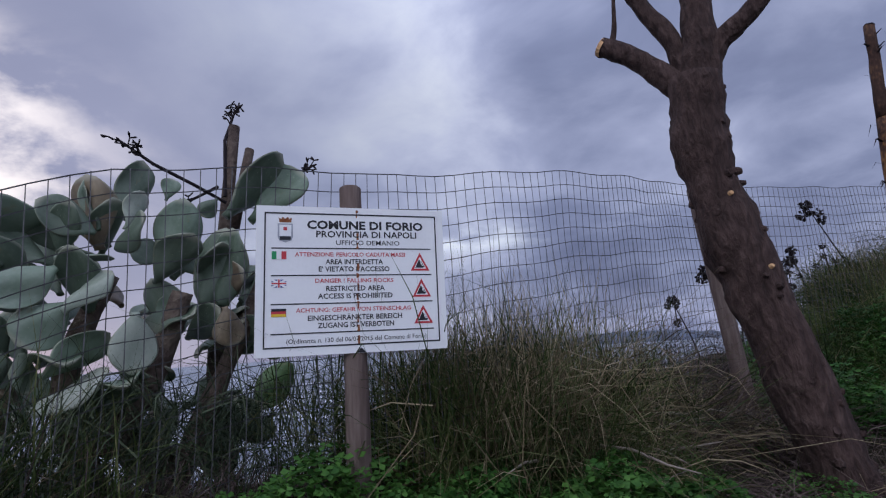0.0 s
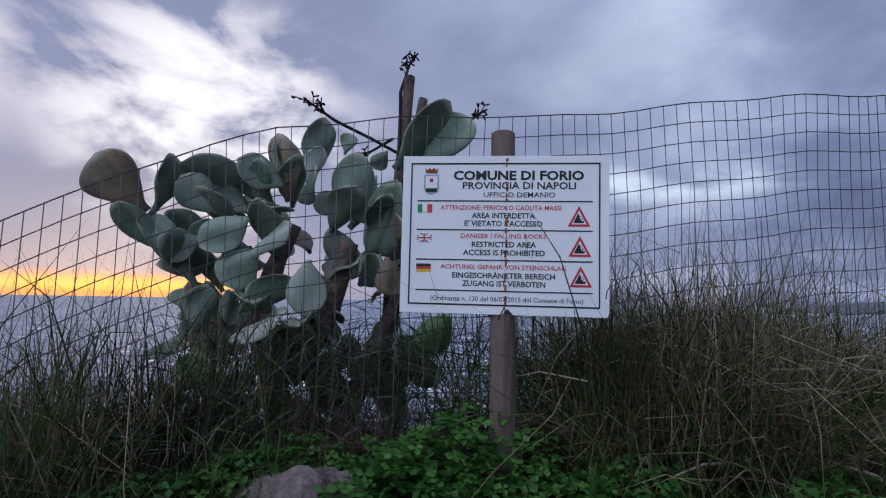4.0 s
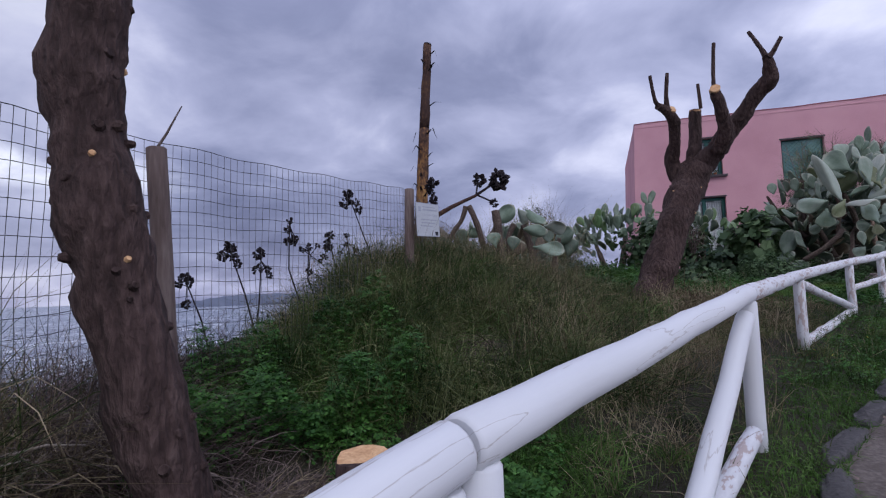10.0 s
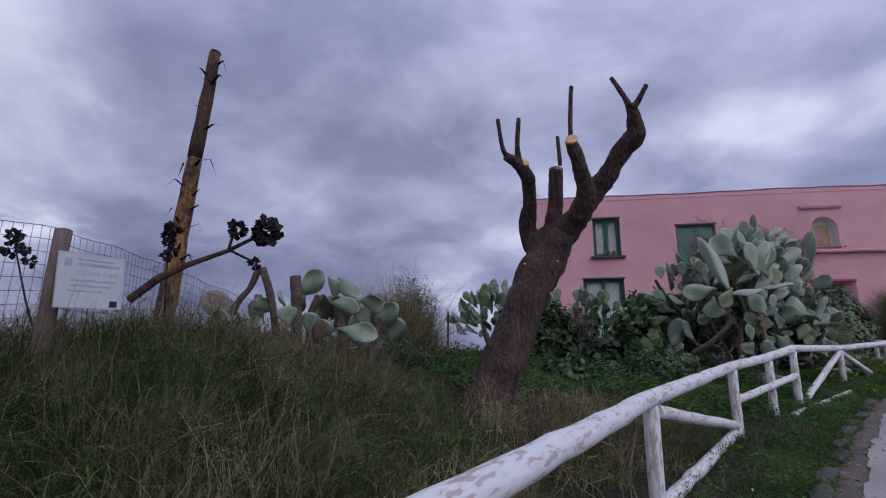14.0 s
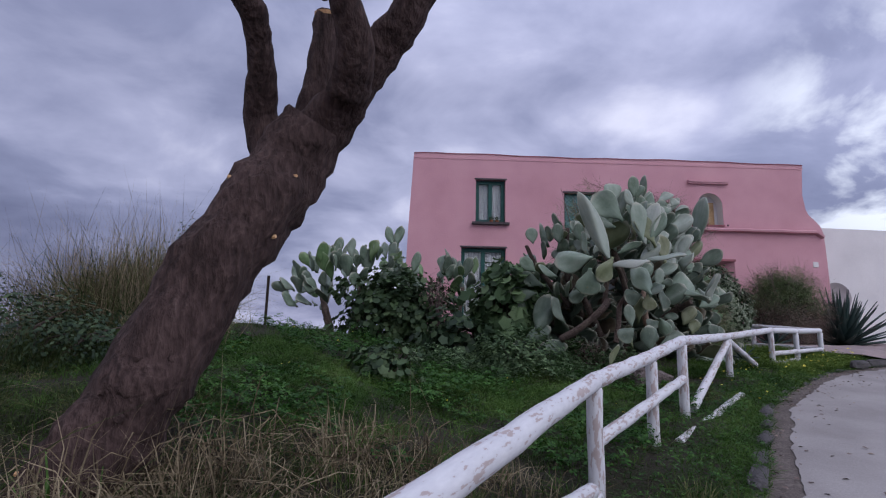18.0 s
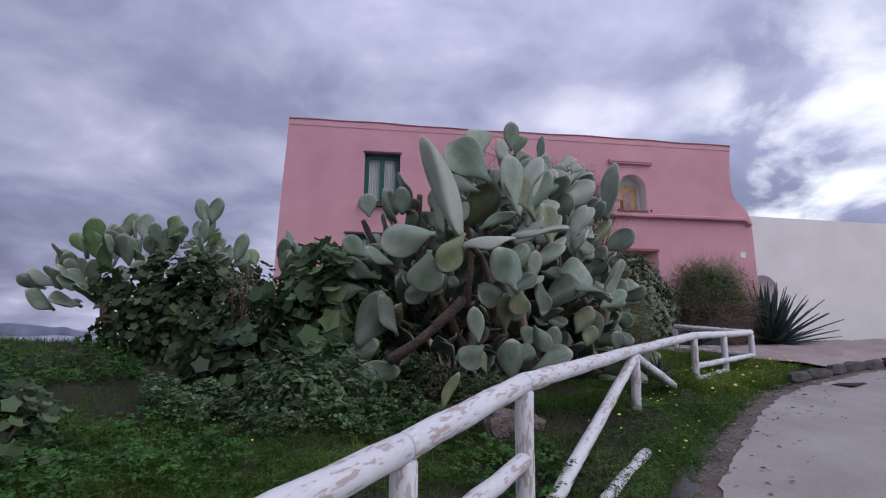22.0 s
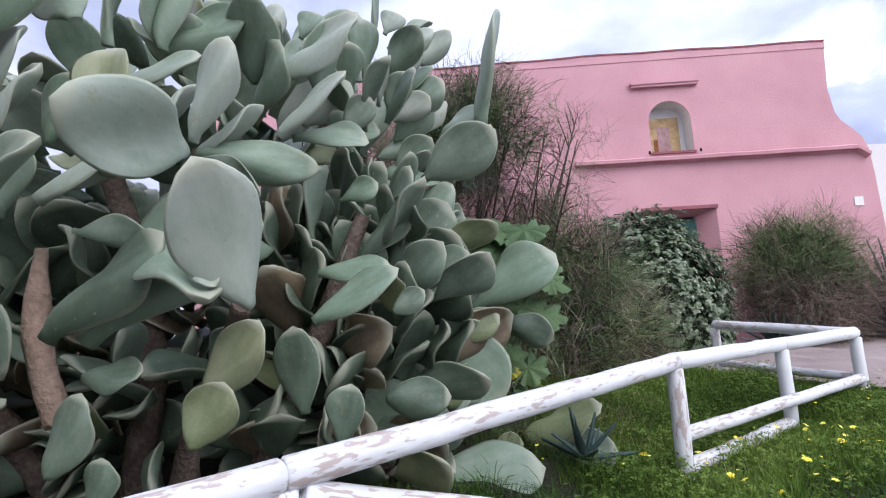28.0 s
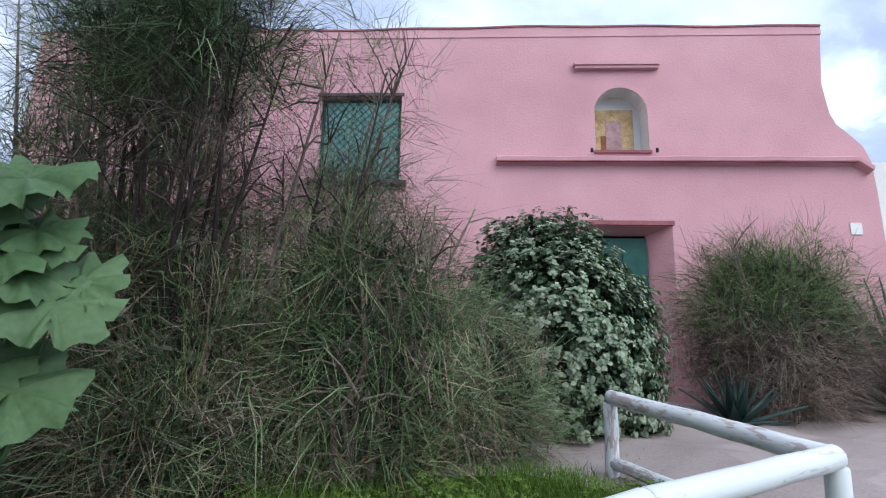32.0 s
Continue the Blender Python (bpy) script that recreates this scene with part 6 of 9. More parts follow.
    pads.add((4.40, -10.40, 1.18), (4.35, -10.60, 1.63), 0.24, 8, "o")
    pads.add((4.77, -10.40, 1.85), (4.85, -10.50, 1.35), 0.24, -25, "d")
    pads.add((3.88, -11.40, 1.09), (3.83, -11.40, 1.43), 0.17, -20, "l")
    pads.add((3.94, -11.30, 1.04), (3.72, -11.30, 0.85), 0.26, 0, "p")
    pads.add((4.28, -11.10, 0.68), (4.30, -11.10, 1.13), 0.28, 10, "p")
    pads.add((2.73, -10.00, 1.00), (2.99, -9.80, 1.70), 0.42, -15, "d")
    pads.add((3.17, -10.10, 1.13), (2.95, -10.10, 1.63), 0.28, 45, "d")
    pads.add((3.56, -10.20, 1.76), (3.25, -10.20, 1.51), 0.24, 0, "d")
    pads.add((2.65, -10.30, 0.65), (2.92, -10.60, 0.33), 0.27, -20, "p")
    pads.add((2.54, -10.20, 0.63), (3.25, -10.20, 0.71), 0.29, 40, "d")
    pads.add((2.76, -9.70, 1.68), (2.22, -9.70, 1.71), 0.35, 25, "d")
    pads.add((2.92, -9.60, 1.84), (2.40, -9.60, 2.03), 0.29, 0, "d")
    pads.add((2.79, -9.30, 2.73), (2.74, -9.30, 3.06), 0.25, 0, "p")
    pads.add((2.76, -9.60, 2.12), (2.47, -9.60, 2.39), 0.25, 0, "p")
    pads.add((3.10, -9.90, 1.99), (2.75, -9.90, 2.22), 0.22, 40, "p")
    pads.add((2.51, -10.00, 0.80), (2.98, -10.00, 1.07), 0.29, 0, "d")
    pads.add((2.62, -10.00, 0.61), (2.26, -10.00, 0.76), 0.27, 15, "d")
    pads.add((4.69, -10.50, 0.74), (5.19, -10.50, 0.99), 0.26, -20, "d")
    pads.add((4.69, -10.60, 1.24), (4.85, -10.60, 0.95), 0.21, 20, "l")
    pads.add((5.03, -10.00, 1.48), (5.49, -10.00, 1.93), 0.34, -10, "d")
    pads.add((4.76, -10.00, 2.01), (4.78, -10.00, 2.36), 0.26, 25, "d")
    pads.add((3.55, -11.30, 0.46), (3.72, -11.30, 0.81), 0.12, 40, "o")
    pads.add((4.04, -11.00, 0.73), (3.95, -11.00, 1.01), 0.14, 40, "o")
    pads.add((4.94, -10.00, 2.08), (5.38, -9.90, 2.43), 0.29, -50, "l")
    pads.add((5.00, -9.60, 2.80), (5.43, -9.60, 2.95), 0.27, -20, "l")
    pads.add((5.05, -9.70, 2.37), (5.43, -9.60, 2.80), 0.30, -35, "l")
    pads.add((3.76, -10.30, 1.68), (3.85, -10.30, 1.81), 0.16, 20, "d")
    pads.add((2.58, -9.70, 1.28), (2.41, -9.70, 1.52), 0.22, 0, "d")
    pads.add((3.23, -9.60, 2.71), (3.22, -9.60, 3.10), 0.27, 20, "d")
    pads.add((3.70, -9.40, 2.80), (3.69, -9.40, 3.17), 0.22, 0, "p")
    pads.add((3.82, -9.90, 2.46), (4.05, -9.90, 2.86), 0.23, -30, "l")
    pads.add((3.88, -9.40, 2.81), (3.89, -9.40, 3.16), 0.19, 20, "l")
    pads.add((5.48, -9.86, 2.32), (5.37, -10.50, 2.29), 0.40, 82, "l")
    pads.add((5.88, -10.02, 1.59), (5.86, -10.44, 2.08), 0.37, 55, "l")
    pads.add((5.09, -9.85, 1.47), (5.76, -9.64, 2.14), 0.51, 20, "p")
    pads.add((5.33, -9.82, 1.89), (5.85, -10.25, 1.58), 0.31, -55, "p")
    pads.add((5.66, -10.10, 1.81), (5.84, -10.20, 1.63), 0.12, -20, "l")
    pads.add((4.78, -10.10, 1.93), (5.20, -10.35, 2.24), 0.23, -15, "p")
    pads.add((4.78, -10.10, 2.51), (4.87, -10.10, 2.87), 0.28, -10, "l")
    pads.add((4.62, -10.10, 2.29), (5.00, -10.10, 2.67), 0.27, -20, "l")
    pads.add((4.87, -9.90, 2.38), (4.97, -9.90, 2.74), 0.21, 30, "p")
    pads.add((5.16, -9.90, 2.22), (5.10, -9.85, 2.91), 0.27, 12, "o")
    pads.add((5.14, -9.50, 3.06), (5.14, -9.50, 3.60), 0.26, 0, "p")
    pads.add((5.10, -9.40, 3.10), (5.54, -9.30, 3.41), 0.28, 25, "p")
    pads.add((5.49, -9.77, 2.40), (5.70, -9.89, 2.88), 0.22, 15, "l")
    pads.add((5.70, -9.10, 3.07), (6.17, -9.10, 3.47), 0.38, -15, "l")
    pads.add((5.70, -9.20, 2.63), (6.11, -9.20, 3.03), 0.29, -30, "l")
    pads.add((5.43, -9.60, 2.40), (5.73, -9.50, 2.69), 0.21, -55, "l")
    pads.add((5.43, -9.60, 2.38), (6.02, -9.40, 2.33), 0.25, 25, "p")
    pads.add((5.43, -9.60, 2.36), (5.76, -9.60, 2.14), 0.21, 45, "d")
    pads.add((5.75, -9.10, 2.64), (6.21, -9.00, 2.64), 0.23, -10, "p")
    pads.add((5.03, -9.90, 1.95), (5.34, -9.82, 1.90), 0.21, 60, "p")
    pads.add((6.08, -8.70, 1.93), (6.41, -8.70, 2.36), 0.27, -15, "d")
    pads.add((5.98, -8.90, 2.28), (6.23, -8.90, 2.39), 0.17, 20, "p")
    pads.add((5.93, -9.20, 1.78), (6.35, -9.20, 1.81), 0.22, -30, "p")
    pads.add((6.00, -9.50, 1.51), (6.43, -9.45, 1.77), 0.25, -25, "p")
    pads.add((6.35, -9.20, 1.54), (6.53, -9.20, 1.66), 0.16, 0, "d")
    pads.add((5.55, -9.70, 1.17), (5.80, -9.70, 1.53), 0.26, 15, "o")
    pads.add((5.94, -9.50, 1.07), (5.87, -9.50, 1.50), 0.27, -10, "d")
    pads.add((6.15, -9.60, 0.90), (6.19, -9.60, 1.21), 0.20, 0, "d")
    pads.add((6.30, -9.20, 1.07), (6.66, -9.20, 1.07), 0.24, 0, "d")
    pads.add((4.71, -10.20, 0.98), (4.85, -10.00, 1.26), 0.24, -10, "d")
    pads.add((4.56, -10.50, 0.86), (4.78, -10.30, 1.02), 0.22, 10, "d")
    pads.add((5.07, -10.00, 0.93), (5.18, -10.00, 1.26), 0.23, 0, "d")
    pads.add((5.11, -9.90, 1.30), (5.38, -9.90, 1.32), 0.18, -20, "d")
    pads.add((5.26, -10.00, 0.77), (5.27, -10.00, 1.00), 0.17, 0, "d")
    pads.add((4.47, -10.00, 1.80), (4.72, -9.90, 1.28), 0.31, 15, "d")
    pads.add((4.54, -10.60, 1.69), (4.87, -10.40, 1.86), 0.21, -62, "p")
    pads.add((4.50, -10.30, 1.88), (4.72, -10.30, 2.25), 0.24, 12, "p")
    pads.add((4.64, -10.70, 1.75), (4.70, -10.70, 2.11), 0.17, 10, "p")
    pads.add((4.51, -10.60, 1.67), (4.52, -10.60, 1.35), 0.26, 0, "o")
    pads.add((5.60, -9.90, 1.00), (5.73, -9.90, 1.27), 0.24, 25, "o")
    pads.add((5.25, -8.90, 2.71), (5.47, -8.90, 3.30), 0.22, 10, "d")
    pads.add((5.32, -9.00, 3.49), (5.44, -9.00, 3.74), 0.19, 20, "p")
    pads.add((5.49, -9.00, 3.30), (5.58, -9.00, 3.67), 0.21, 0, "l")
    pads.add((5.69, -8.80, 3.50), (5.81, -8.80, 3.70), 0.23, 0, "p")
    pads.add((6.19, -8.20, 3.86), (6.31, -8.20, 4.05), 0.24, 10, "l")
    pads.add((6.26, -8.20, 3.66), (6.59, -8.20, 3.90), 0.25, -10, "l")
    pads.add((5.23, -9.20, 3.32), (5.25, -9.20, 3.58), 0.18, 10, "p")
    pads.add((5.98, -8.90, 2.69), (6.20, -8.90, 2.99), 0.20, 30, "d")
    pads.add((5.33, -9.30, 2.86), (5.21, -9.30, 3.16), 0.24, 0, "d")
    pads.add((4.90, -9.60, 3.05), (4.97, -9.60, 3.62), 0.25, -50, "p")
    pads.add((4.95, -9.90, 3.00), (4.72, -9.90, 3.33), 0.33, 0, "p")
    pads.add((4.81, -10.30, 2.54), (4.51, -10.20, 3.15), 0.35, 12, "o")
    pads.add((3.78, -9.60, 2.42), (3.71, -9.60, 2.97), 0.21, 55, "p")
    pads.add((3.71, -9.30, 2.55), (3.72, -9.30, 2.85), 0.23, 0, "l")
    pads.add((3.12, -9.00, 2.66), (3.06, -9.00, 2.95), 0.14, 0, "p")
    pads.add((3.34, -9.20, 2.39), (3.30, -9.20, 2.65), 0.26, 0, "l")
    pads.limb([(3.09, -10.20, 0.84), (3.43, -10.40, 1.09), (3.72, -10.50, 1.36), (3.91, -10.30, 1.54)], [0.067, 0.061, 0.056, 0.059], 51)
    pads.limb([(3.92, -10.60, 0.81), (3.97, -10.60, 1.07), (4.01, -10.60, 1.43), (4.10, -10.70, 1.61)], [0.055, 0.045, 0.042, 0.036], 52)
    pads.limb([(3.85, -10.70, 2.20), (4.13, -10.40, 2.03), (4.25, -10.30, 1.70), (4.39, -10.00, 1.26)], [0.036, 0.039, 0.045, 0.058], 55)
    pads.limb([(4.07, -9.70, 2.56), (4.14, -9.70, 2.15), (4.12, -9.50, 1.48)], [0.036, 0.042, 0.05], 56)
    # dark-skinned fills put the shade between outer pads into the joint colour
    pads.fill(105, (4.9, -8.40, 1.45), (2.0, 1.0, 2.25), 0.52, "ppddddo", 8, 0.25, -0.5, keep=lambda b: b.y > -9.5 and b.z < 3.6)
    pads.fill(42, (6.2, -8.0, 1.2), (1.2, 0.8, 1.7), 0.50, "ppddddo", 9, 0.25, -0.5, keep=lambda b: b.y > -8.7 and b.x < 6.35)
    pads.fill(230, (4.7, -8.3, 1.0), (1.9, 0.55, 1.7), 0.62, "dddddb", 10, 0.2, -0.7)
    pads.fill(48, (4.85, -8.7, 2.65), (1.15, 0.6, 1.0), 0.5, "pplpdo", 13, 0.35, -0.4, keep=lambda b: b.y > -9.3)
    pads.fill(45, (5.7, -8.0, 2.9), (0.8, 0.5, 1.0), 0.44, "pplp", 14, 0.4, -0.4)
    pads.fill(22, (3.35, -9.05, 2.0), (0.65, 0.35, 1.0), 0.46, "ppdpo", 15, 0.3, -0.6, keep=lambda b: b.y > -9.45)
    pads.limb([(3.9, -8.9, 1.2), (3.5, -9.15, 2.2), (3.48, -9.36, 3.05)], [0.08, 0.06, 0.04], 45)
    pads.limb([(3.6, -8.95, 1.5), (3.0, -9.0, 2.2), (2.70, -9.04, 2.72)], [0.07, 0.05, 0.035], 46)
    # more dark joints, as painted shade behind the lower pads
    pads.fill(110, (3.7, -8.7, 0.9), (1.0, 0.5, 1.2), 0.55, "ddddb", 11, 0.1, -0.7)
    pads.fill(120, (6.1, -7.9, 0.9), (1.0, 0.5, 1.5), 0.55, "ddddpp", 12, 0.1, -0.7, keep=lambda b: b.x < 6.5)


def back_pears():
    for k, (c, r, n, s, low) in enumerate((((-1.2, -6.2, 1.75), (1.75, 0.9, 1.3), 110, 0.5, -0.3), ((1.4, -6.0, 1.6), (1.4, 0.9, 1.2), 75, 0.48, -0.3), ((2.9, -6.4, 1.4), (0.9, 0.7, 0.9), 26, 0.45, -0.2))):
        pads = Pear("row of upright prickly pear pads along the garden edge", (0.1, -1, 0.2), 0)
        pads.rr = random.Random(50 + k)
        pads.limb([(c[0], c[1], gz(c[0], c[1]) - 0.1), (c[0] + 0.1, c[1], 1.3), (c[0] + 0.2, c[1], 2.1)], [0.13, 0.1, 0.07], 60 + k)
        pads.limb([(c[0] - 0.5, c[1], gz(c[0] - 0.5, c[1]) - 0.1), (c[0] - 0.6, c[1] - 0.1, 1.2), (c[0] - 0.8, c[1], 1.8)], [0.12, 0.1, 0.06], 63 + k)
        pads.fill(n, c, r, s, "ppppgd", 70 + k, 0.55, low)
        if k == 0:
            for b, t in (((-0.25, -6.45, 2.75), (-0.12, -6.5, 3.3)), ((-0.12, -6.5, 3.1), (0.0, -6.5, 3.62)), ((-0.2, -6.5, 3.1), (-0.38, -6.5, 3.6)), ((-1.75, -6.2, 2.75), (-1.58, -6.15, 3.35)), ((-1.2, -6.2, 2.6), (-1.25, -6.2, 3.05)), ((0.3, -6.3, 2.4), (0.45, -6.3, 3.0))):
                pads.add(b, t, 0.26, 25, "p")
    pads = Pear("low prickly pear with broken pads beside the dry flower stalk", (0.2, -1, 0.2), 0)
    pads.add((-3.66, -16.20, 1.52), (-3.35, -16.20, 1.85), 0.31, 10, "p")
    pads.add((-3.14, -16.20, 1.71), (-2.77, -16.30, 1.44), 0.24, -20, "p")
    pads.add((-3.28, -16.20, 1.76), (-3.14, -16.20, 1.48), 0.25, 50, "l")
    pads.add((-3.17, -16.30, 1.37), (-2.74, -16.40, 1.28), 0.23, 25, "p")
    pads.add((-2.81, -16.30, 1.41), (-2.43, -16.40, 1.35), 0.29, 55, "l")
    pads.add((-2.99, -16.50, 1.02), (-2.46, -16.50, 0.94), 0.27, 0, "p")
    pads.add((-3.66, -16.50, 1.06), (-3.72, -16.50, 1.34), 0.26, 10, "p")
    pads.add((-2.75, -16.30, 1.11), (-2.77, -16.30, 1.34), 0.21, 0, "d")
    pads.add((-2.65, -16.00, 1.11), (-2.35, -16.00, 1.40), 0.30, 0, "d")
    pads.add((-3.51, -15.90, 1.08), (-3.49, -15.90, 1.51), 0.24, 0, "d")
    pads.add((-3.33, -15.80, 1.22), (-3.31, -15.80, 1.59), 0.29, 20, "d")
    pads.add((-4.42, -16.00, 1.15), (-4.38, -16.00, 1.51), 0.27, 0, "d")
    pads.add((-4.22, -16.40, 1.31), (-3.96, -16.40, 1.39), 0.22, 30, "p")
    pads.add((-4.40, -16.60, 1.01), (-3.95, -16.60, 1.12), 0.28, -20, "p")
    pads.add((-4.75, -16.60, 1.00), (-4.44, -16.60, 1.22), 0.30, 0, "d")
    pads.add((-4.55, -16.30, 1.26), (-5.01, -16.40, 1.56), 0.42, 35, "b")
    pads.add((-3.36, -16.60, 0.97), (-3.31, -16.60, 1.24), 0.24, 15, "d")
    pads.add((-3.33, -16.40, 0.91), (-3.19, -16.40, 1.16), 0.24, 0, "b")
    pads.add((-2.48, -15.90, 0.87), (-2.33, -15.90, 1.22), 0.28, 15, "d")
    pads.add((-4.30, -16.30, 0.89), (-4.48, -16.30, 1.20), 0.28, 0, "d")
    pads.add((-3.79, -16.30, 0.77), (-3.75, -16.30, 1.04), 0.30, 20, "d")
    pads.limb([(-3.67, -16.40, 1.73), (-3.63, -16.40, 1.43), (-3.61, -16.40, 1.15), (-3.55, -16.40, 0.50)], [0.073, 0.072, 0.077, 0.081], 81)
    pads.limb([(-4.20, -16.40, 1.85), (-4.30, -16.40, 1.59), (-4.45, -16.40, 1.41), (-4.56, -16.40, 1.13), (-4.52, -16.40, 0.58)], [0.046, 0.040, 0.045, 0.050, 0.055], 82)
    pads.limb([(-4.15, -16.40, 1.85), (-4.02, -16.40, 1.54), (-3.91, -16.40, 1.14), (-3.79, -16.40, 0.50)], [0.051, 0.051, 0.050, 0.059], 83)
    pads.limb([(-3.35, -16.30, 1.48), (-3.45, -16.30, 1.27), (-3.46, -16.30, 1.05), (-3.40, -16.30, 0.50)], [0.051, 0.051, 0.045, 0.066], 84)
    pads.limb([(-3.21, -16.10, 1.48), (-3.10, -16.10, 1.07), (-3.00, -16.10, 0.51)], [0.058, 0.063, 0.079], 85)
    pads.limb([(-2.59, -16.00, 1.21), (-2.68, -16.00, 0.86), (-2.75, -16.00, 0.40)], [0.047, 0.052, 0.068], 86)
    pads.fill(30, (-3.9, -15.6, 0.85), (1.2, 0.5, 0.55), 0.40, "dddbp", 83, 0.05, -0.5)


sign_pear()
big_pear()
back_pears()


# ---- dry flower stalks and the tall agave stem ----
def rosette(parent, at, r, seed, n=26):
    """A dried dark flower head: a ball of stubby scales."""
    rr = random.Random(seed)
    g = Geo()
    c = Vector(at)
    for i in range(n):
        d = Vector((rr.gauss(0, 1), rr.gauss(0, 1), rr.gauss(0, 1) * 0.8)).normalized()
        u = d.orthogonal().normalized() * r * rr.uniform(0.18, 0.30)
        w = d.cross(u).normalized() * r * rr.uniform(0.12, 0.22)
        a, b = c + d * r * 0.25, c + d * r * rr.uniform(0.75, 1.05)
        g.add([a, b + u - d * r * 0.2, b, b - u - d * r * 0.2, (a + b) / 2 + w, (a + b) / 2 - w], [(0, 1, 2, 4), (0, 4, 2, 3), (0, 5, 2, 1), (0, 3, 2, 5)])
    return part("flower_head", g, M["dry_black"], parent)


def dry_stalk(base, tip, heads, r, seed, label="dead dark-headed flower stalk rising from the grass"):
    rr = random.Random(seed)
    ob = thing("dry_flower", label, "plant", group="dry flower stalks")
    b, t = Vector(base), Vector(tip)
    mid = b.lerp(t, 0.5) + Vector((rr.uniform(-.08, .08), rr.uniform(-.08, .08), 0))
    g = Geo()
    g.tube([b, mid, t], [0.012, 0.009, 0.006], 6, 0.1, seed)
    part("stalk", g, M["dry_black"], ob)
    heads += 2
    for i in range(heads):
        o = t + Vector((rr.uniform(-.11, .11), rr.uniform(-.11, .11), rr.uniform(-.30, .03))) * (1 if i else 0)
        g = Geo()
        g.tube([t + (o - t) * 0.0 - (t - b).normalized() * 0.1, o], [0.006, 0.005], 5)
        part("stem", g, M["dry_black"], ob)
        rosette(ob, o, r * rr.uniform(0.8, 1.3), seed * 10 + i, 26)
    return ob


def on(x, y, d=-0.05):
    return (x, y, gz(x, y) + d)


for k, (x, y, z, hd, r, bx, by) in enumerate(((-5.34, -18.78, 1.75, 3, 0.09, -4.95, -18.6), (-5.5, -20.0, 1.23, 4, 0.06, -5.35, -19.9), (-5.3, -19.9, 0.9, 3, 0.05, -5.2, -19.8), (-6.05, -20.4, 0.9, 4, 0.07, -5.8, -20.2),
                                              (-5.75, -20.2, 0.84, 3, 0.07, -5.8, -20.25), (-6.3, -20.8, 0.55, 3, 0.06, -6.1, -20.6), (-5.05, -19.4, 1.08, 2, 0.04, -5.0, -19.35), (-4.35, -18.0, 1.95, 4, 0.085, -4.3, -17.9), (-5.6, -18.9, 1.15, 4, 0.07, -5.5, -18.8))):
    dry_stalk(on(bx, by), (x, y, z), hd, r, 30 + k)

leaner = thing("dry_flower", "thick bent dead stem with two large black rosettes", "plant", group="dry flower stalks")
g = Geo()
g.tube([(-4.45, -18.3, 1.2), (-4.2, -18.25, 1.42), (-3.95, -18.2, 1.55), (-3.62, -18.05, 1.72)], [0.045, 0.04, 0.03, 0.022], 8, 0.08, 3)
part("stalk", g, M["stalk_dark"], leaner)
rosette(leaner, (-3.30, -17.9, 1.95), 0.19, 5, 60)
rosette(leaner, (-3.58, -18.0, 1.95), 0.12, 6, 40)
rosette(leaner, (-3.38, -17.95, 1.60), 0.09, 7, 30)
g = Geo()
g.tube([(-3.62, -18.05, 1.72), (-3.45, -17.95, 1.85), (-3.32, -17.9, 1.93)], [0.022, 0.018, 0.016], 6)
g.tube([(-3.62, -18.05, 1.72), (-3.6, -18.02, 1.9)], [0.016, 0.014], 6)
g.tube([(-3.6, -18.04, 1.72), (-3.4, -17.95, 1.62)], [0.014, 0.012], 6)
part("stem", g, M["dry_black"], leaner)

agave_stem = thing("agave_stalk", "tall dried ochre agave flower stem with peeling bracts", "plant")
S0, S1 = Vector((-4.78, -17.42, gz(-4.78, -17.42) - 0.1)), Vector((-4.56, -17.30, 4.56))
g = Geo()
n = 16
rr = random.Random(12)
line = [S0.lerp(S1, i / n) + Vector((rr.uniform(-.006, .006), rr.uniform(-.006, .006), 0)) for i in range(n + 1)]
rads = [0.112 - 0.045 * i / n + 0.006 * (i % 2) for i in range(n + 1)]
g.tube(line[:11], rads[:11], 12, 0.05, 3)
part("stem", g, M["stalk"], agave_stem, smooth=True)
part("stem_top", Geo().tube(line[10:], rads[10:], 12, 0.05, 4), M["stalk_dark"], agave_stem, "dark weathered upper stem", smooth=True)
for i in range(34):
    t = rr.uniform(0.06, 0.97)
    p = S0.lerp(S1, t)
    a = rr.uniform(0, 6.28)
    d = Vector((math.cos(a), math.sin(a), 0))
    r = 0.115 - 0.045 * t
    L = rr.uniform(0.10, 0.32) * (1.1 - 0.5 * t)
    q0, q1, q2 = p + d * r * 0.9, p + d * (r + L * 0.5) + Vector((0, 0, 0.05)), p + d * (r + L) + Vector((0, 0, rr.uniform(-0.16, 0.10)))
    w = d.cross(Vector((0, 0, 1))) * 0.022
    g = Geo()
    g.add([q0 - w, q0 + w, q1 + w * 0.6, q1 - w * 0.6, q2], [(0, 1, 2, 3), (3, 2, 4)])
    part("bract", g, M["dry_black"], agave_stem, "dark curled dry bract")
part("cut_top", Geo().tube([S1, S1 + Vector((0.005, 0, 0.02))], [0.072, 0.06], 12), M["dry_black"], agave_stem)

# dead agave stem behind the first prickly pear, with black branching seed stalks
stem2 = thing("agave_stalk", "short broken dry agave stem with forked black seed stalks", "plant")
g = Geo()
g.tube([(-5.95, -26.25, -0.4), (-5.97, -26.22, 0.6), (-6.0, -26.17, 1.3), (-6.02, -26.14, 1.72)], [0.06, 0.05, 0.042, 0.036], 10, 0.08, 5)
g.tube([(-5.98, -26.14, 1.0), (-5.96, -26.05, 1.55)], [0.035, 0.03], 8, 0.1, 6)
part("stem", g, M["pad_trunk"], stem2, smooth=True)
rr = random.Random(31)


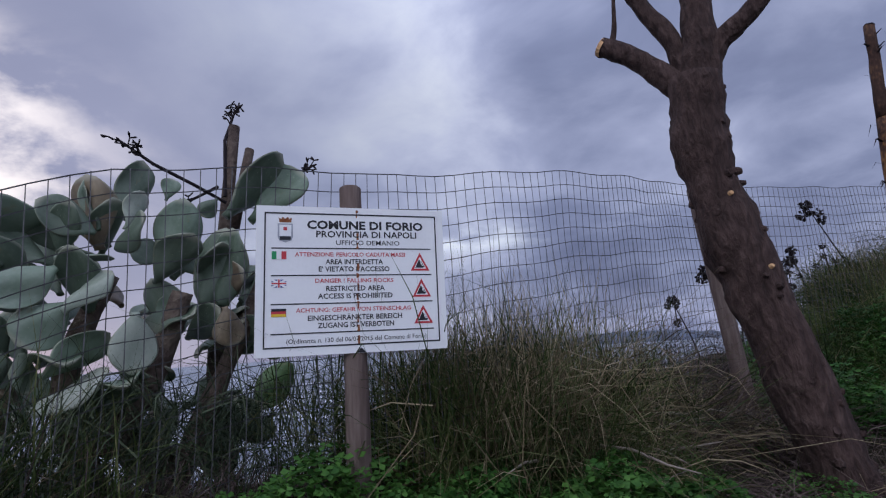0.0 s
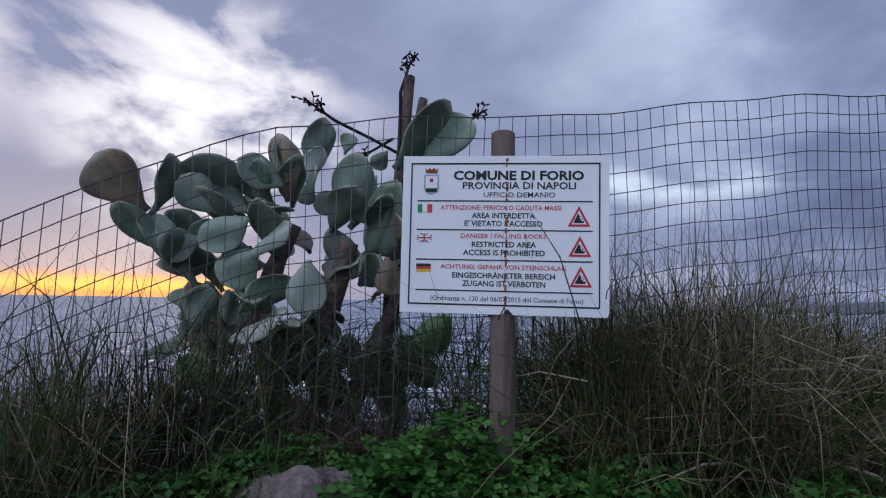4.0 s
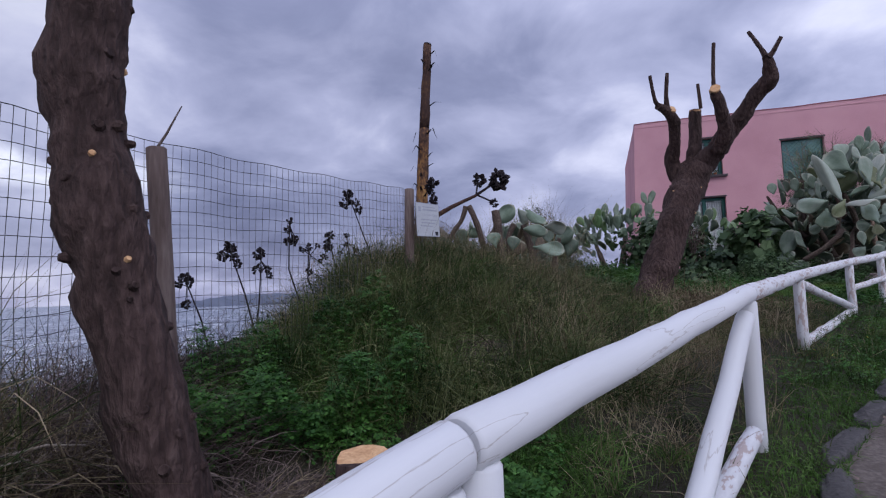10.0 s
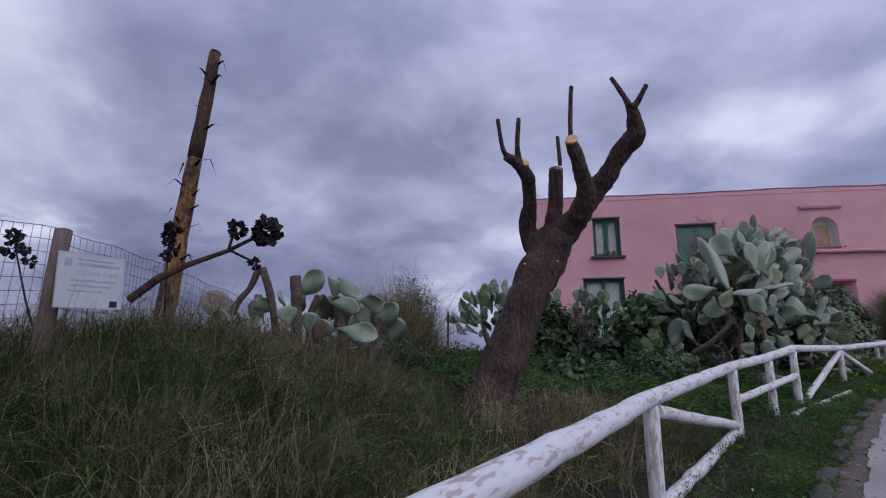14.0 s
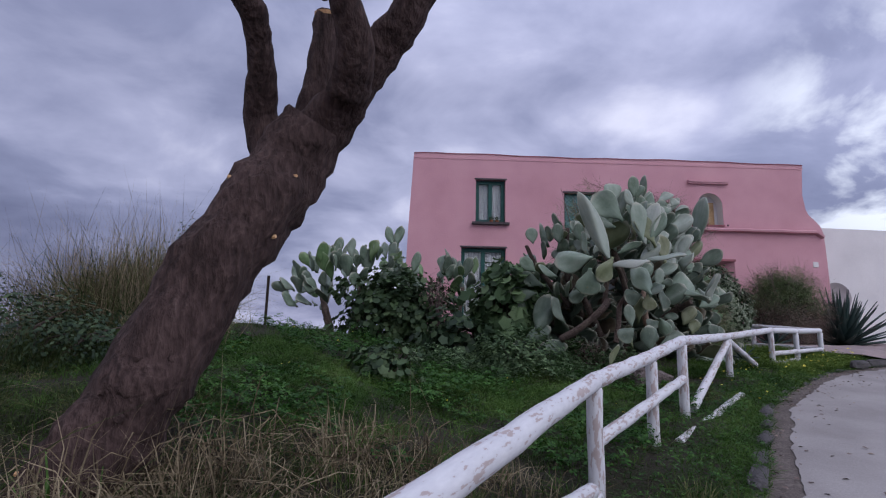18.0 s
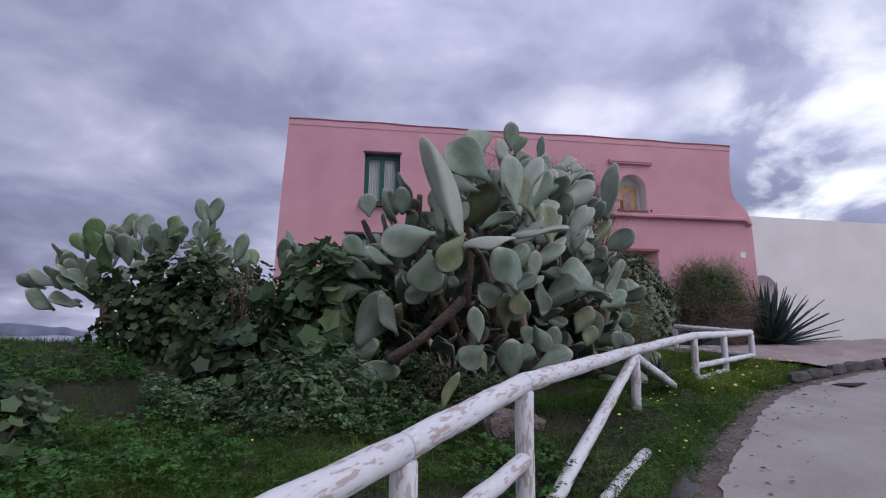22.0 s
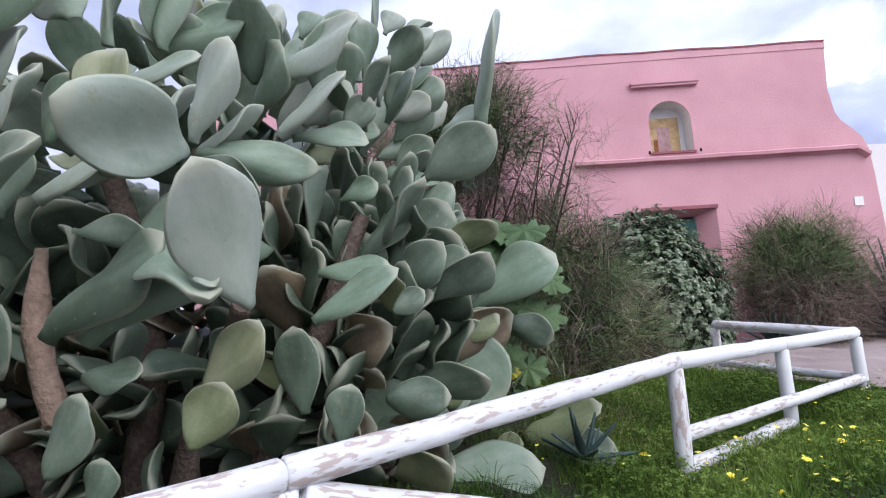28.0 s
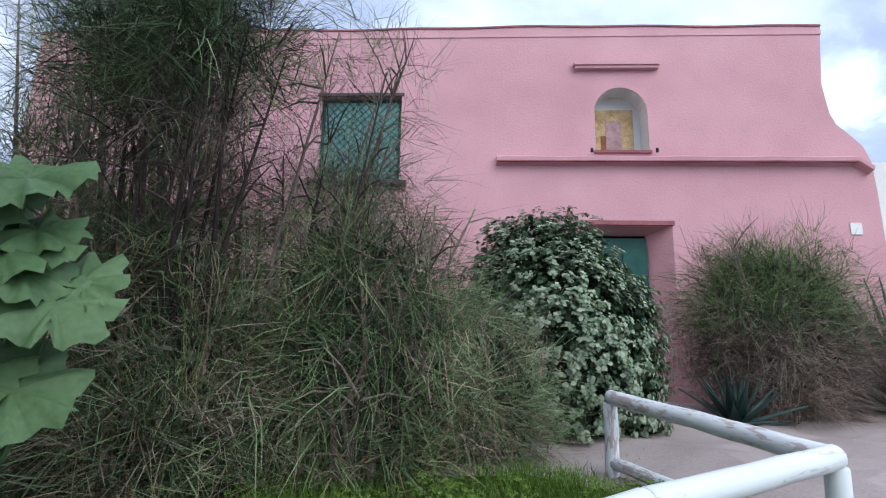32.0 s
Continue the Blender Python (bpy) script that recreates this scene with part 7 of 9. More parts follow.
def seed_branch(pts, r, twigs, seed):
    rq = random.Random(seed)
    g = Geo()
    g.tube(pts, [r] * (len(pts) - 1) + [r * 0.6], 6)
    e = Vector(pts[-1])
    d = (Vector(pts[-1]) - Vector(pts[-2])).normalized()
    for i in range(twigs):
        o = e - d * rq.uniform(0, 0.16)
        s = (d + Vector((rq.uniform(-1, 1), rq.uniform(-1, 1), rq.uniform(-0.4, 1)))).normalized()
        m = o + s * rq.uniform(0.04, 0.08)
        g.tube([o, m], [0.005, 0.004], 4)
        for j in range(3):
            q = m + Vector((rq.uniform(-1, 1), rq.uniform(-1, 1), rq.uniform(-0.5, 1))).normalized() * 0.028
            g.tube([m, q, q + (q - m) * 0.3], [0.004, 0.0065, 0.003], 4)
    part("seed_branch", g, M["dry_black"], stem2)


seed_branch([(-5.96, -26.2, 1.2), (-6.0, -26.2, 1.6), (-6.05, -26.13, 1.85)], 0.012, 12, 1)
seed_branch([(-5.93, -26.2, 1.15), (-5.85, -26.4, 1.22), (-5.8, -26.62, 1.3), (-5.8, -26.8, 1.42)], 0.011, 9, 2)
seed_branch([(-5.9, -26.1, 1.1), (-5.8, -25.85, 1.3), (-5.75, -25.68, 1.42)], 0.010, 9, 3)
seed_branch([(-5.93, -26.25, 1.25), (-5.88, -26.45, 1.1)], 0.012, 4, 4)

# ---- rocks ----
rock = tagged(part("rock", stone_mesh("rock", 0.70, 0.55, 0.72, M["rock"], 3, 0.30, 5), None, at=pose(-4.52, -26.74, -0.83, 8, -6, 72)),
              "rough pinkish-grey boulder at the foot of the bank", "rock")
for k, (x, y, s) in enumerate(((4.25, -11.1, 0.55), (1.6, -7.9, 0.4))):
    tagged(part("rock", stone_mesh("rock", s, s * 0.7, s * 0.6, M["rock"], 30 + k, 0.2, 3), None, at=pose(x, y, gz(x, y) + s * 0.12, 5 * k, 4, 50 * k)),
           "grey stone half sunk in the weeds", "rock", group="stones in the weeds")
mp = thing("metal_post", "thin dark rusty iron post beside the prickly pears", "post", at=(-2.9, -7.72, 0))
part("bar", Geo().box(-0.025, 0.025, -0.025, 0.025, gz(-2.9, -7.72) - 0.2, 2.09), M["metal_post"], mp)
part("cap", Geo().box(-0.03, 0.03, -0.03, 0.03, 2.09, 2.10), M["metal_post"], mp)
for k, h in enumerate((1.0, 1.35, 1.7)):
    g = Geo()
    g.tube([(0.0, 0, h), (-1.5, 0.3, h - 0.05), (-3.5, 0.8, h - 0.02)], [0.003] * 3, 4)
    part("strand", g, M["wire"], mp)

# ---- grass and weeds ----
NRNG = np.random.default_rng(11)


def scatter(n, x0, x1, y0, y1, keep=None):
    x, y = NRNG.uniform(x0, x1, n), NRNG.uniform(y0, y1, n)
    if keep is not None:
        k = keep(x, y)
        x, y = x[k], y[k]
    return x, y


def clump(n, cx, cy, rx, ry):
    return cx + NRNG.normal(0, rx / 1.7, n), cy + NRNG.normal(0, ry / 1.7, n)


def grass(label, x, y, h0, h1, lean, width, mat, bend=0.2, group="grass"):
    ok = left_of(EDGE, x, y) > 0.03
    x, y = x[ok], y[ok]
    n = len(x)
    # draw the blades together into tufts that splay outward
    nt = max(1, n // 45)
    tx, ty = x[:nt], y[:nt]
    pick = NRNG.integers(0, nt, n)
    pull = np.where(NRNG.uniform(0, 1, n) < 0.75, 1.0, 0.0)
    sp = 0.05 + 0.12 * h1
    ox, oy = NRNG.normal(0, sp, n), NRNG.normal(0, sp, n)
    x, y = np.where(pull > 0, tx[pick] + ox, x), np.where(pull > 0, ty[pick] + oy, y)
    ok = left_of(EDGE, x, y) > 0.03
    x, y, ox, oy, pick = x[ok], y[ok], ox[ok], oy[ok], pick[ok]
    n = len(x)
    z = land_z(x, y) - 0.02
    th = NRNG.uniform(0.65, 1.15, nt)[pick]
    h = NRNG.uniform(h0, h1, n) * NRNG.uniform(0.7, 1.0, n) * th
    a = np.arctan2(oy, ox) + NRNG.normal(0, 0.7, n)
    k = NRNG.uniform(0.1, 1.0, n) * lean * h
    base = np.stack([x, y, z], 1)
    tip = base + np.stack([np.cos(a) * k, np.sin(a) * k, h * (1 - 0.25 * lean * NRNG.uniform(0, 1, n))], 1)
    me = blade_mesh(group, base, tip, NRNG.uniform(0.6, 1.3, n) * width, M[mat], bend, len(label))
    return tagged(new(group, me), label, "grass", kind="stuff")




def patch(x, y, s=0.9, o=0.0):
    return np.sin(x * s * 2.1 + 1.3 + o) * np.sin(y * s * 1.7 + 0.4 + o) + 0.5 * np.sin(x * s * 4.3 + y * s * 3.1)


inner = lambda x, y: left_of(RAIL, x, y) > -0.05
BARE = [(-3.75, -24.0, 0.55), (-4.05, -23.5, 0.5), (-3.08, -20.38, 0.50), (-3.55, -23.15, 0.55), (-3.05, -23.0, 0.45)]


def not_bare(x, y):
    ok = np.ones(np.shape(x), bool)
    for cx, cy, r in BARE:
        ok &= np.hypot(x - cx, y - cy) > r * (0.8 + 0.25 * np.sin(5 * np.arctan2(y - cy, x - cx)))
    return ok


def meadow(label, cx, cy, rx, ry, n, l0, l1, mat, droop=(0.25, 0.8), el=64, width=0.006, tuft=55, name="tall_grass", bare=True, lift=0.0, spread=1.0):
    """Long grass in tufts, every blade arching over its own way."""
    nt = max(2, n // tuft)
    tx, ty = clump(nt, cx, cy, rx, ry)
    pick = NRNG.integers(0, nt, n)
    sp = (0.03 + 0.06 * l1) * spread
    ox, oy = NRNG.normal(0, sp, n), NRNG.normal(0, sp, n)
    x, y = tx[pick] + ox, ty[pick] + oy
    ok = (left_of(EDGE, x, y) > 0.04) & (not_bare(x, y) if bare else True)
    x, y, ox, oy, pick = x[ok], y[ok], ox[ok], oy[ok], pick[ok]
    n = len(x)
    wind = NRNG.uniform(0, 2 * np.pi, nt)[pick]
    az = np.where(NRNG.uniform(0, 1, n) < 0.4, wind, np.arctan2(oy, ox)) + NRNG.normal(0, 0.8, n)
    e = np.radians(np.clip(NRNG.normal(el, 15, n) + NRNG.normal(0, 6, nt)[pick], 4, 89))
    L = NRNG.uniform(l0, l1, n) * NRNG.uniform(0.7, 1.15, nt)[pick]
    base = np.stack([x, y, land_z(x, y) - 0.02 + NRNG.uniform(0, 1, n) * lift], 1)
    me = arc_mesh(name, base, az, e, L, NRNG.uniform(*droop, n), width * NRNG.uniform(0.6, 1.3, n), M[mat], int(NRNG.integers(1, 9999)))
    return tagged(new(name, me), label, "grass", kind="stuff")


gx1, gy1 = scatter(45000, -6.6, 3.5, -29.5, -15.0, not_bare)
grass("short green grass and weeds covering the bank", gx1, gy1, 0.08, 0.26, 0.9, 0.006, "grass")
gx1, gy1 = scatter(70000, -5.0, 10.6, -16.5, -4.0, inner)
grass("lush short grass between railing and prickly pears", gx1, gy1, 0.06, 0.20, 0.9, 0.006, "grass_lush")
TALL, DRY, BRUSH = "tall tangled green grass on the bank", "bleached dry grass stems among the green", "reddish dead brush and twigs on the bank"
# the mound
for cx, cy, rx, ry, n in ((-4.5, -18.8, 1.1, 1.8, 9000), (-3.3, -18.9, 1.0, 1.5, 7500), (-4.2, -20.8, 1.0, 1.0, 5500), (-2.3, -19.0, 0.8, 1.2, 4500), (-3.0, -17.2, 1.2, 0.9, 4500), (-2.4, -20.9, 0.5, 0.8, 2200), (-3.8, -19.9, 0.7, 0.6, 4500), (-3.6, -16.2, 1.0, 0.5, 4500)):
    meadow(TALL, cx, cy, rx, ry, n, 0.5, 1.4, "grass", (0.35, 0.95), 66, 0.007, tuft=170, spread=1.25)
for cx, cy, rx, ry, n, l0, l1 in ((-4.4, -18.6, 1.2, 1.8, 3000, 0.6, 1.45), (-2.6, -19.4, 1.0, 1.4, 1700, 0.6, 1.35), (-3.2, -17.1, 1.1, 0.6, 2400, 0.7, 1.5), (-3.7, -16.2, 0.9, 0.5, 2400, 0.9, 1.6), (-3.8, -19.9, 0.7, 0.6, 800, 0.6, 1.2), (-1.4, -20.2, 0.4, 0.9, 500, 0.5, 0.9), (-5.4, -20.3, 0.7, 1.0, 900, 0.4, 0.8)):
    meadow(DRY, cx, cy, rx, ry, n, l0, l1, "straw", (0.2, 0.7), 66, 0.005, 24)
for cx, cy, rx, ry, n in ((-3.4, -19.6, 0.9, 0.9, 2600), (-4.1, -20.6, 0.8, 0.7, 2200), (-2.6, -19.0, 0.8, 0.9, 1600), (-3.2, -21.0, 0.6, 0.5, 1200), (-3.0, -17.4, 1.0, 0.7, 1200)):
    meadow("pale seeding grass in arching tufts on the bank", cx, cy, rx, ry, n, 0.5, 1.25, "grass_pale", (0.4, 1.0), 64, 0.0075, tuft=60, spread=1.35)
meadow(TALL, -3.6, -20.8, 0.8, 0.7, 4500, 0.35, 0.85, "grass_lush", (0.4, 1.0), 62, 0.007, 110, spread=1.3)
meadow(TALL, -3.4, -19.5, 0.9, 0.7, 3500, 0.4, 0.95, "grass_lush", (0.4, 1.0), 62, 0.007, 110, spread=1.3)
meadow(TALL, -2.4, -22.2, 0.6, 0.7, 2500, 0.2, 0.5, "grass_lush", (0.4, 1.0), 60, 0.006, 60)
meadow(BRUSH, -3.08, -20.38, 0.34, 0.34, 900, 0.2, 0.5, "broom_dry", (0.0, 0.3), 12, 0.007, 12, "brush", bare=False, lift=0.10)
# the clump by the sign
meadow(TALL, -5.25, -24.5, 0.42, 0.75, 9000, 0.8, 1.85, "grass", (0.2, 0.7), 73, 0.008, 80)
meadow(DRY, -5.22, -24.45, 0.42, 0.75, 4200, 0.9, 2.0, "straw", (0.15, 0.7), 73, 0.006, 50)
meadow(DRY, -4.95, -24.4, 0.40, 0.9, 600, 0.5, 1.1, "straw", (0.2, 1.1), 30, 0.007, 7, lift=0.8)
meadow(DRY, -4.75, -24.3, 0.30, 0.9, 120, 0.4, 0.8, "straw", (0.0, 0.5), 14, 0.008, 3, lift=0.6)
meadow(TALL, -4.95, -24.5, 0.35, 0.7, 4200, 0.4, 1.0, "grass", (0.35, 1.0), 58)
meadow(TALL, -4.55, -24.5, 0.40, 0.9, 2600, 0.2, 0.5, "grass", (0.4, 1.0), 50)
# dead brush between the sign and the first tree
meadow(BRUSH, -5.0, -23.2, 0.6, 0.7, 3400, 0.4, 0.9, "twigs", (0.05, 0.5), 36, 0.0045, 20, "brush", lift=0.35)
meadow(BRUSH, -4.4, -23.0, 0.5, 0.6, 1600, 0.3, 0.6, "twigs", (0.05, 0.4), 24, 0.0045, 18, "brush", lift=0.2)
meadow(DRY, -4.6, -23.3, 0.5, 0.7, 700, 0.5, 0.9, "straw", (0.2, 0.8), 40, 0.005, 14, lift=0.3)
meadow(BRUSH, -3.85, -23.8, 0.5, 0.45, 1700, 0.2, 0.5, "twigs", (0.0, 0.2), 10, 0.006, 14, "brush", bare=False, lift=0.06)
meadow(BRUSH, -3.5, -23.1, 0.5, 0.45, 1500, 0.2, 0.5, "twigs", (0.0, 0.2), 10, 0.005, 14, "brush", bare=False, lift=0.06)
meadow(DRY, -3.3, -23.1, 0.5, 0.5, 900, 0.2, 0.5, "straw", (0.1, 0.4), 14, 0.005, 14, bare=False, lift=0.06)
meadow(BRUSH, -5.6, -22.5, 0.6, 0.9, 2600, 0.45, 1.0, "twigs", (0.05, 0.5), 50, 0.005, 22, "brush", lift=0.35)
meadow(TALL, -5.5, -22.4, 0.6, 0.9, 3000, 0.4, 0.9, "grass", (0.3, 0.8), 62)
# round the first prickly pear
meadow(TALL, -4.95, -28.2, 0.5, 0.9, 5000, 0.5, 1.1, "grass", (0.3, 0.85), 65)
meadow(TALL, -5.0, -28.4, 0.5, 0.8, 1800, 0.8, 1.35, "grass", (0.15, 0.5), 74, 0.007, 60)
meadow(DRY, -5.0, -28.3, 0.5, 0.8, 2400, 0.7, 1.3, "straw", (0.15, 0.5), 74, 0.006, 40)
meadow(BRUSH, -4.9, -28.2, 0.5, 0.8, 1500, 0.5, 1.0, "twigs", (0.1, 0.5), 62, 0.006, 30, "brush")
meadow(TALL, -4.6, -27.3, 0.35, 0.8, 3500, 0.25, 0.6, "grass", (0.3, 0.9), 60)
meadow(DRY, -4.95, -28.2, 0.5, 0.9, 1600, 0.6, 1.2, "straw", (0.2, 0.7), 66, 0.005, 22)
meadow(BRUSH, -5.3, -26.6, 0.30, 0.8, 1100, 0.3, 0.75, "broom_dark", (0.1, 0.7), 55, 0.007, 20, "brush", lift=0.45)
meadow(BRUSH, -5.15, -26.7, 0.22, 0.8, 1800, 0.25, 0.5, "twigs", (0.1, 0.7), 45, 0.005, 14, "brush")
meadow(TALL, -4.75, -26.9, 0.3, 0.9, 2400, 0.15, 0.4, "grass", (0.3, 0.9), 55)
# below the second tree and along the rail
for cx, cy, rx, ry, n, l0, l1 in ((-0.6, -17.0, 0.6, 0.6, 700, 0.4, 0.8), (0.3, -17.1, 0.5, 0.6, 600, 0.35, 0.75), (-0.9, -18.5, 0.7, 0.9, 700, 0.4, 0.85), (1.2, -15.7, 0.5, 0.7, 350, 0.3, 0.55), (-1.8, -21.6, 0.4, 0.9, 500, 0.3, 0.6)):
    meadow(DRY, cx, cy, rx, ry, n, l0, l1, "straw", (0.15, 0.7), 58, 0.005, 16)
for cx, cy, rx, ry, n in ((-0.5, -17.2, 1.0, 0.8, 4500), (-1.6, -18.0, 0.9, 0.9, 3800), (0.6, -16.6, 0.7, 0.8, 2600), (-2.2, -15.3, 1.0, 1.0, 3600)):
    meadow(TALL, cx, cy, rx, ry, n, 0.2, 0.5, "grass", (0.3, 0.95), 60)
for cx, cy, rx, ry, n in ((-1.9, -18.2, 0.8, 0.7, 300), (-0.5, -16.0, 0.7, 0.5, 420), (-0.7, -17.3, 0.7, 0.6, 420), (-2.6, -19.2, 0.9, 0.8, 320), (0.4, -15.4, 0.5, 0.5, 320), (-3.1, -20.2, 0.8, 0.7, 260), (-1.0, -16.6, 0.6, 0.5, 380)):
    meadow(DRY, cx, cy, rx, ry, n, 0.55, 1.15, "straw", (0.3, 1.0), 60, 0.010, 9)
for cx, cy, rx, ry, n in ((-2.8, -19.0, 1.2, 1.0, 1800), (-4.0, -20.4, 0.9, 0.9, 1500), (-1.5, -17.6, 0.9, 0.8, 900), (-3.6, -18.4, 1.0, 1.0, 1500)):
    meadow(TALL, cx, cy, rx, ry, n, 0.4, 1.0, "grass_lush", (0.4, 1.0), 60, 0.014, 40, spread=1.2)
meadow(BRUSH, 0.1, -16.6, 0.6, 0.5, 900, 0.2, 0.45, "twigs", (0.0, 0.4), 25, 0.005, 16, "brush")
# tussocks in the lush grass
meadow(TALL, 0.2, -12.8, 2.8, 2.0, 17000, 0.18, 0.50, "grass_lush", (0.4, 1.0), 58, 0.006, 70)
meadow(TALL, 2.0, -12.4, 1.6, 1.2, 8000, 0.16, 0.42, "grass_lush", (0.4, 1.0), 58, 0.006, 70)
meadow(TALL, -2.2, -12.0, 1.2, 1.6, 7000, 0.18, 0.5, "grass_lush", (0.4, 1.0), 58, 0.006, 70)
meadow(TALL, 5.2, -10.1, 1.2, 0.35, 5000, 0.15, 0.38, "grass_lush", (0.4, 1.0), 58, 0.006, 50)
meadow(TALL, 6.6, -9.1, 0.9, 0.4, 3500, 0.15, 0.38, "grass_lush", (0.4, 1.0), 58, 0.006, 50)
meadow(TALL, 0.2, -12.8, 2.6, 1.8, 5000, 0.15, 0.40, "grass", (0.4, 1.0), 58, 0.006, 60)
meadow(TALL, 3.6, -11.4, 1.2, 0.7, 4500, 0.12, 0.34, "grass", (0.4, 1.0), 58, 0.006, 50)
# feathery clump by the far fence post
meadow(TALL, -3.95, -11.3, 0.50, 0.4, 7500, 1.0, 2.6, "grass", (0.15, 0.6), 74, 0.009, 60, spread=2.0)
meadow(DRY, -3.9, -11.3, 0.48, 0.4, 6500, 1.2, 2.9, "straw", (0.12, 0.55), 75, 0.008, 50, spread=2.0)
meadow(TALL, -3.9, -11.0, 0.9, 0.6, 4000, 0.5, 1.2, "grass", (0.3, 0.8), 64, 0.008, 60)
meadow(TALL, -3.3, -13.3, 0.8, 0.5, 4000, 0.4, 0.9, "grass", (0.2, 0.7), 66, 0.007, 60)
# the verge under the rail hangs over the kerb
vx, vy = [], []
for (ax, ay), (bx, by) in zip(EDGE[1:9], EDGE[2:10]):
    L = math.hypot(bx - ax, by - ay)
    k = int(L * 1300)
    t, w = NRNG.uniform(0, 1, k), np.abs(NRNG.normal(0, 0.33, k)) - 0.07
    vx.append(ax + (bx - ax) * t - (by - ay) / L * w)
    vy.append(ay + (by - ay) * t + (bx - ax) / L * w)
vx, vy = np.concatenate(vx), np.concatenate(vy)
k = len(vx)
tagged(new("verge_grass", arc_mesh("verge_grass", np.stack([vx, vy, land_z(vx, vy) - 0.01], 1), NRNG.uniform(0, 6.28, k), np.radians(NRNG.normal(58, 14, k)), NRNG.uniform(0.08, 0.30, k) * (0.75 + 0.4 * np.sin(vx * 3) * np.sin(vy * 2.3)), NRNG.uniform(0.4, 1.0, k), NRNG.uniform(0.004, 0.008, k), M["grass_lush"], 21)),
       "shaggy green weeds hanging over the kerb", "grass", kind="stuff")
# by the railing corner
meadow(TALL, 7.3, -7.7, 0.45, 0.4, 1500, 0.2, 0.5, "grass", (0.3, 0.9), 60)
meadow(DRY, 8.0, -6.9, 0.4, 0.5, 500, 0.2, 0.5, "straw", (0.3, 0.9), 55, 0.005, 14)
meadow(BRUSH, 4.2, -10.3, 1.0, 0.3, 700, 0.15, 0.4, "twigs", (0.1, 0.6), 40, 0.005, 14, "brush")
meadow(TALL, 9.2, -7.0, 0.8, 0.6, 6000, 0.12, 0.28, "verge_green", (0.4, 1.0), 60, 0.007, 40)
meadow(TALL, 10.1, -6.2, 0.4, 0.6, 3500, 0.12, 0.30, "grass_lush", (0.4, 1.0), 60, 0.007, 40)
# bleached branches lying in the brush by the fence
sticks = thing("dead_branches", "bleached grey fallen branches caught in the brush", "branches")
rr = random.Random(61)
for i in range(16):
    x, y = -4.85 + rr.uniform(-0.35, 0.35), -23.85 + rr.uniform(-0.75, 0.6)
    a, L, el = rr.uniform(0, 6.28), rr.uniform(0.35, 0.85), rr.uniform(-0.1, 0.45)
    z = gz(x, y) + rr.uniform(0.12, 0.40)
    q = [Vector((x, y, z)) + Vector((math.cos(a) * math.cos(el), math.sin(a) * math.cos(el), math.sin(el))) * (L * t) + Vector((0, 0, -0.10 * L * t * t)) + Vector((rr.uniform(-.02, .02), rr.uniform(-.02, .02), rr.uniform(-.02, .02))) for t in (0, 0.35, 0.7, 1.0)]
    g = Geo()
    g.tube(q, [0.010, 0.009, 0.007, 0.003], 6, 0.1, i)
    part("branch", g, M["ash"], sticks, smooth=True)
# raked heap of dry stems
n = 1500
hx, hy = clump(n, -3.08, -20.38, 0.36, 0.30)
dome = 0.17 * np.exp(-((hx + 3.08) / 0.32) ** 2 - ((hy + 20.38) / 0.28) ** 2)
base = np.stack([hx, hy, land_z(hx, hy) + dome * NRNG.uniform(0.3, 1, n)], 1)
tagged(new("dry_heap", arc_mesh("dry_heap", base, NRNG.uniform(0, 6.28, n), np.radians(NRNG.uniform(-4, 16, n)), NRNG.uniform(0.15, 0.5, n), NRNG.uniform(0.05, 0.35, n), np.full(n, 0.007), M["twigs"], 5)),
       "small raked heap of dry stems on the grass", "heap", kind="stuff")


def leaf_quads(c, nrm, size, rng, lobes=0, aspect=0.7):
    """Leaves at points c facing nrm: folded four-cornered blades, or lobed rosettes of corners."""
    n = len(c)
    nrm = nrm / np.linalg.norm(nrm, axis=1, keepdims=True)
    r = rng.normal(size=(n, 3))
    u = np.cross(nrm, r)
    u /= np.linalg.norm(u, axis=1, keepdims=True)
    v = np.cross(nrm, u)
    s = (size * rng.uniform(0.6, 1.2, n))[:, None]
    if not lobes:
        return np.stack([c, c + u * s * 0.55 + v * s * aspect / 2 + nrm * s * 0.12, c + u * s, c + u * s * 0.55 - v * s * aspect / 2 + nrm * s * 0.12], 1)
    pts = []
    k = lobes * 2
    for i in range(k):
        a = 2 * np.pi * i / k
        rr = 0.55 if i % 2 == 0 else 0.40
        cupz = 0.14 if i % 2 == 0 else 0.02
        pts.append(c + (u * np.cos(a) + v * np.sin(a)) * s * rr + nrm * s * cupz)
    return np.stack(pts, 1)


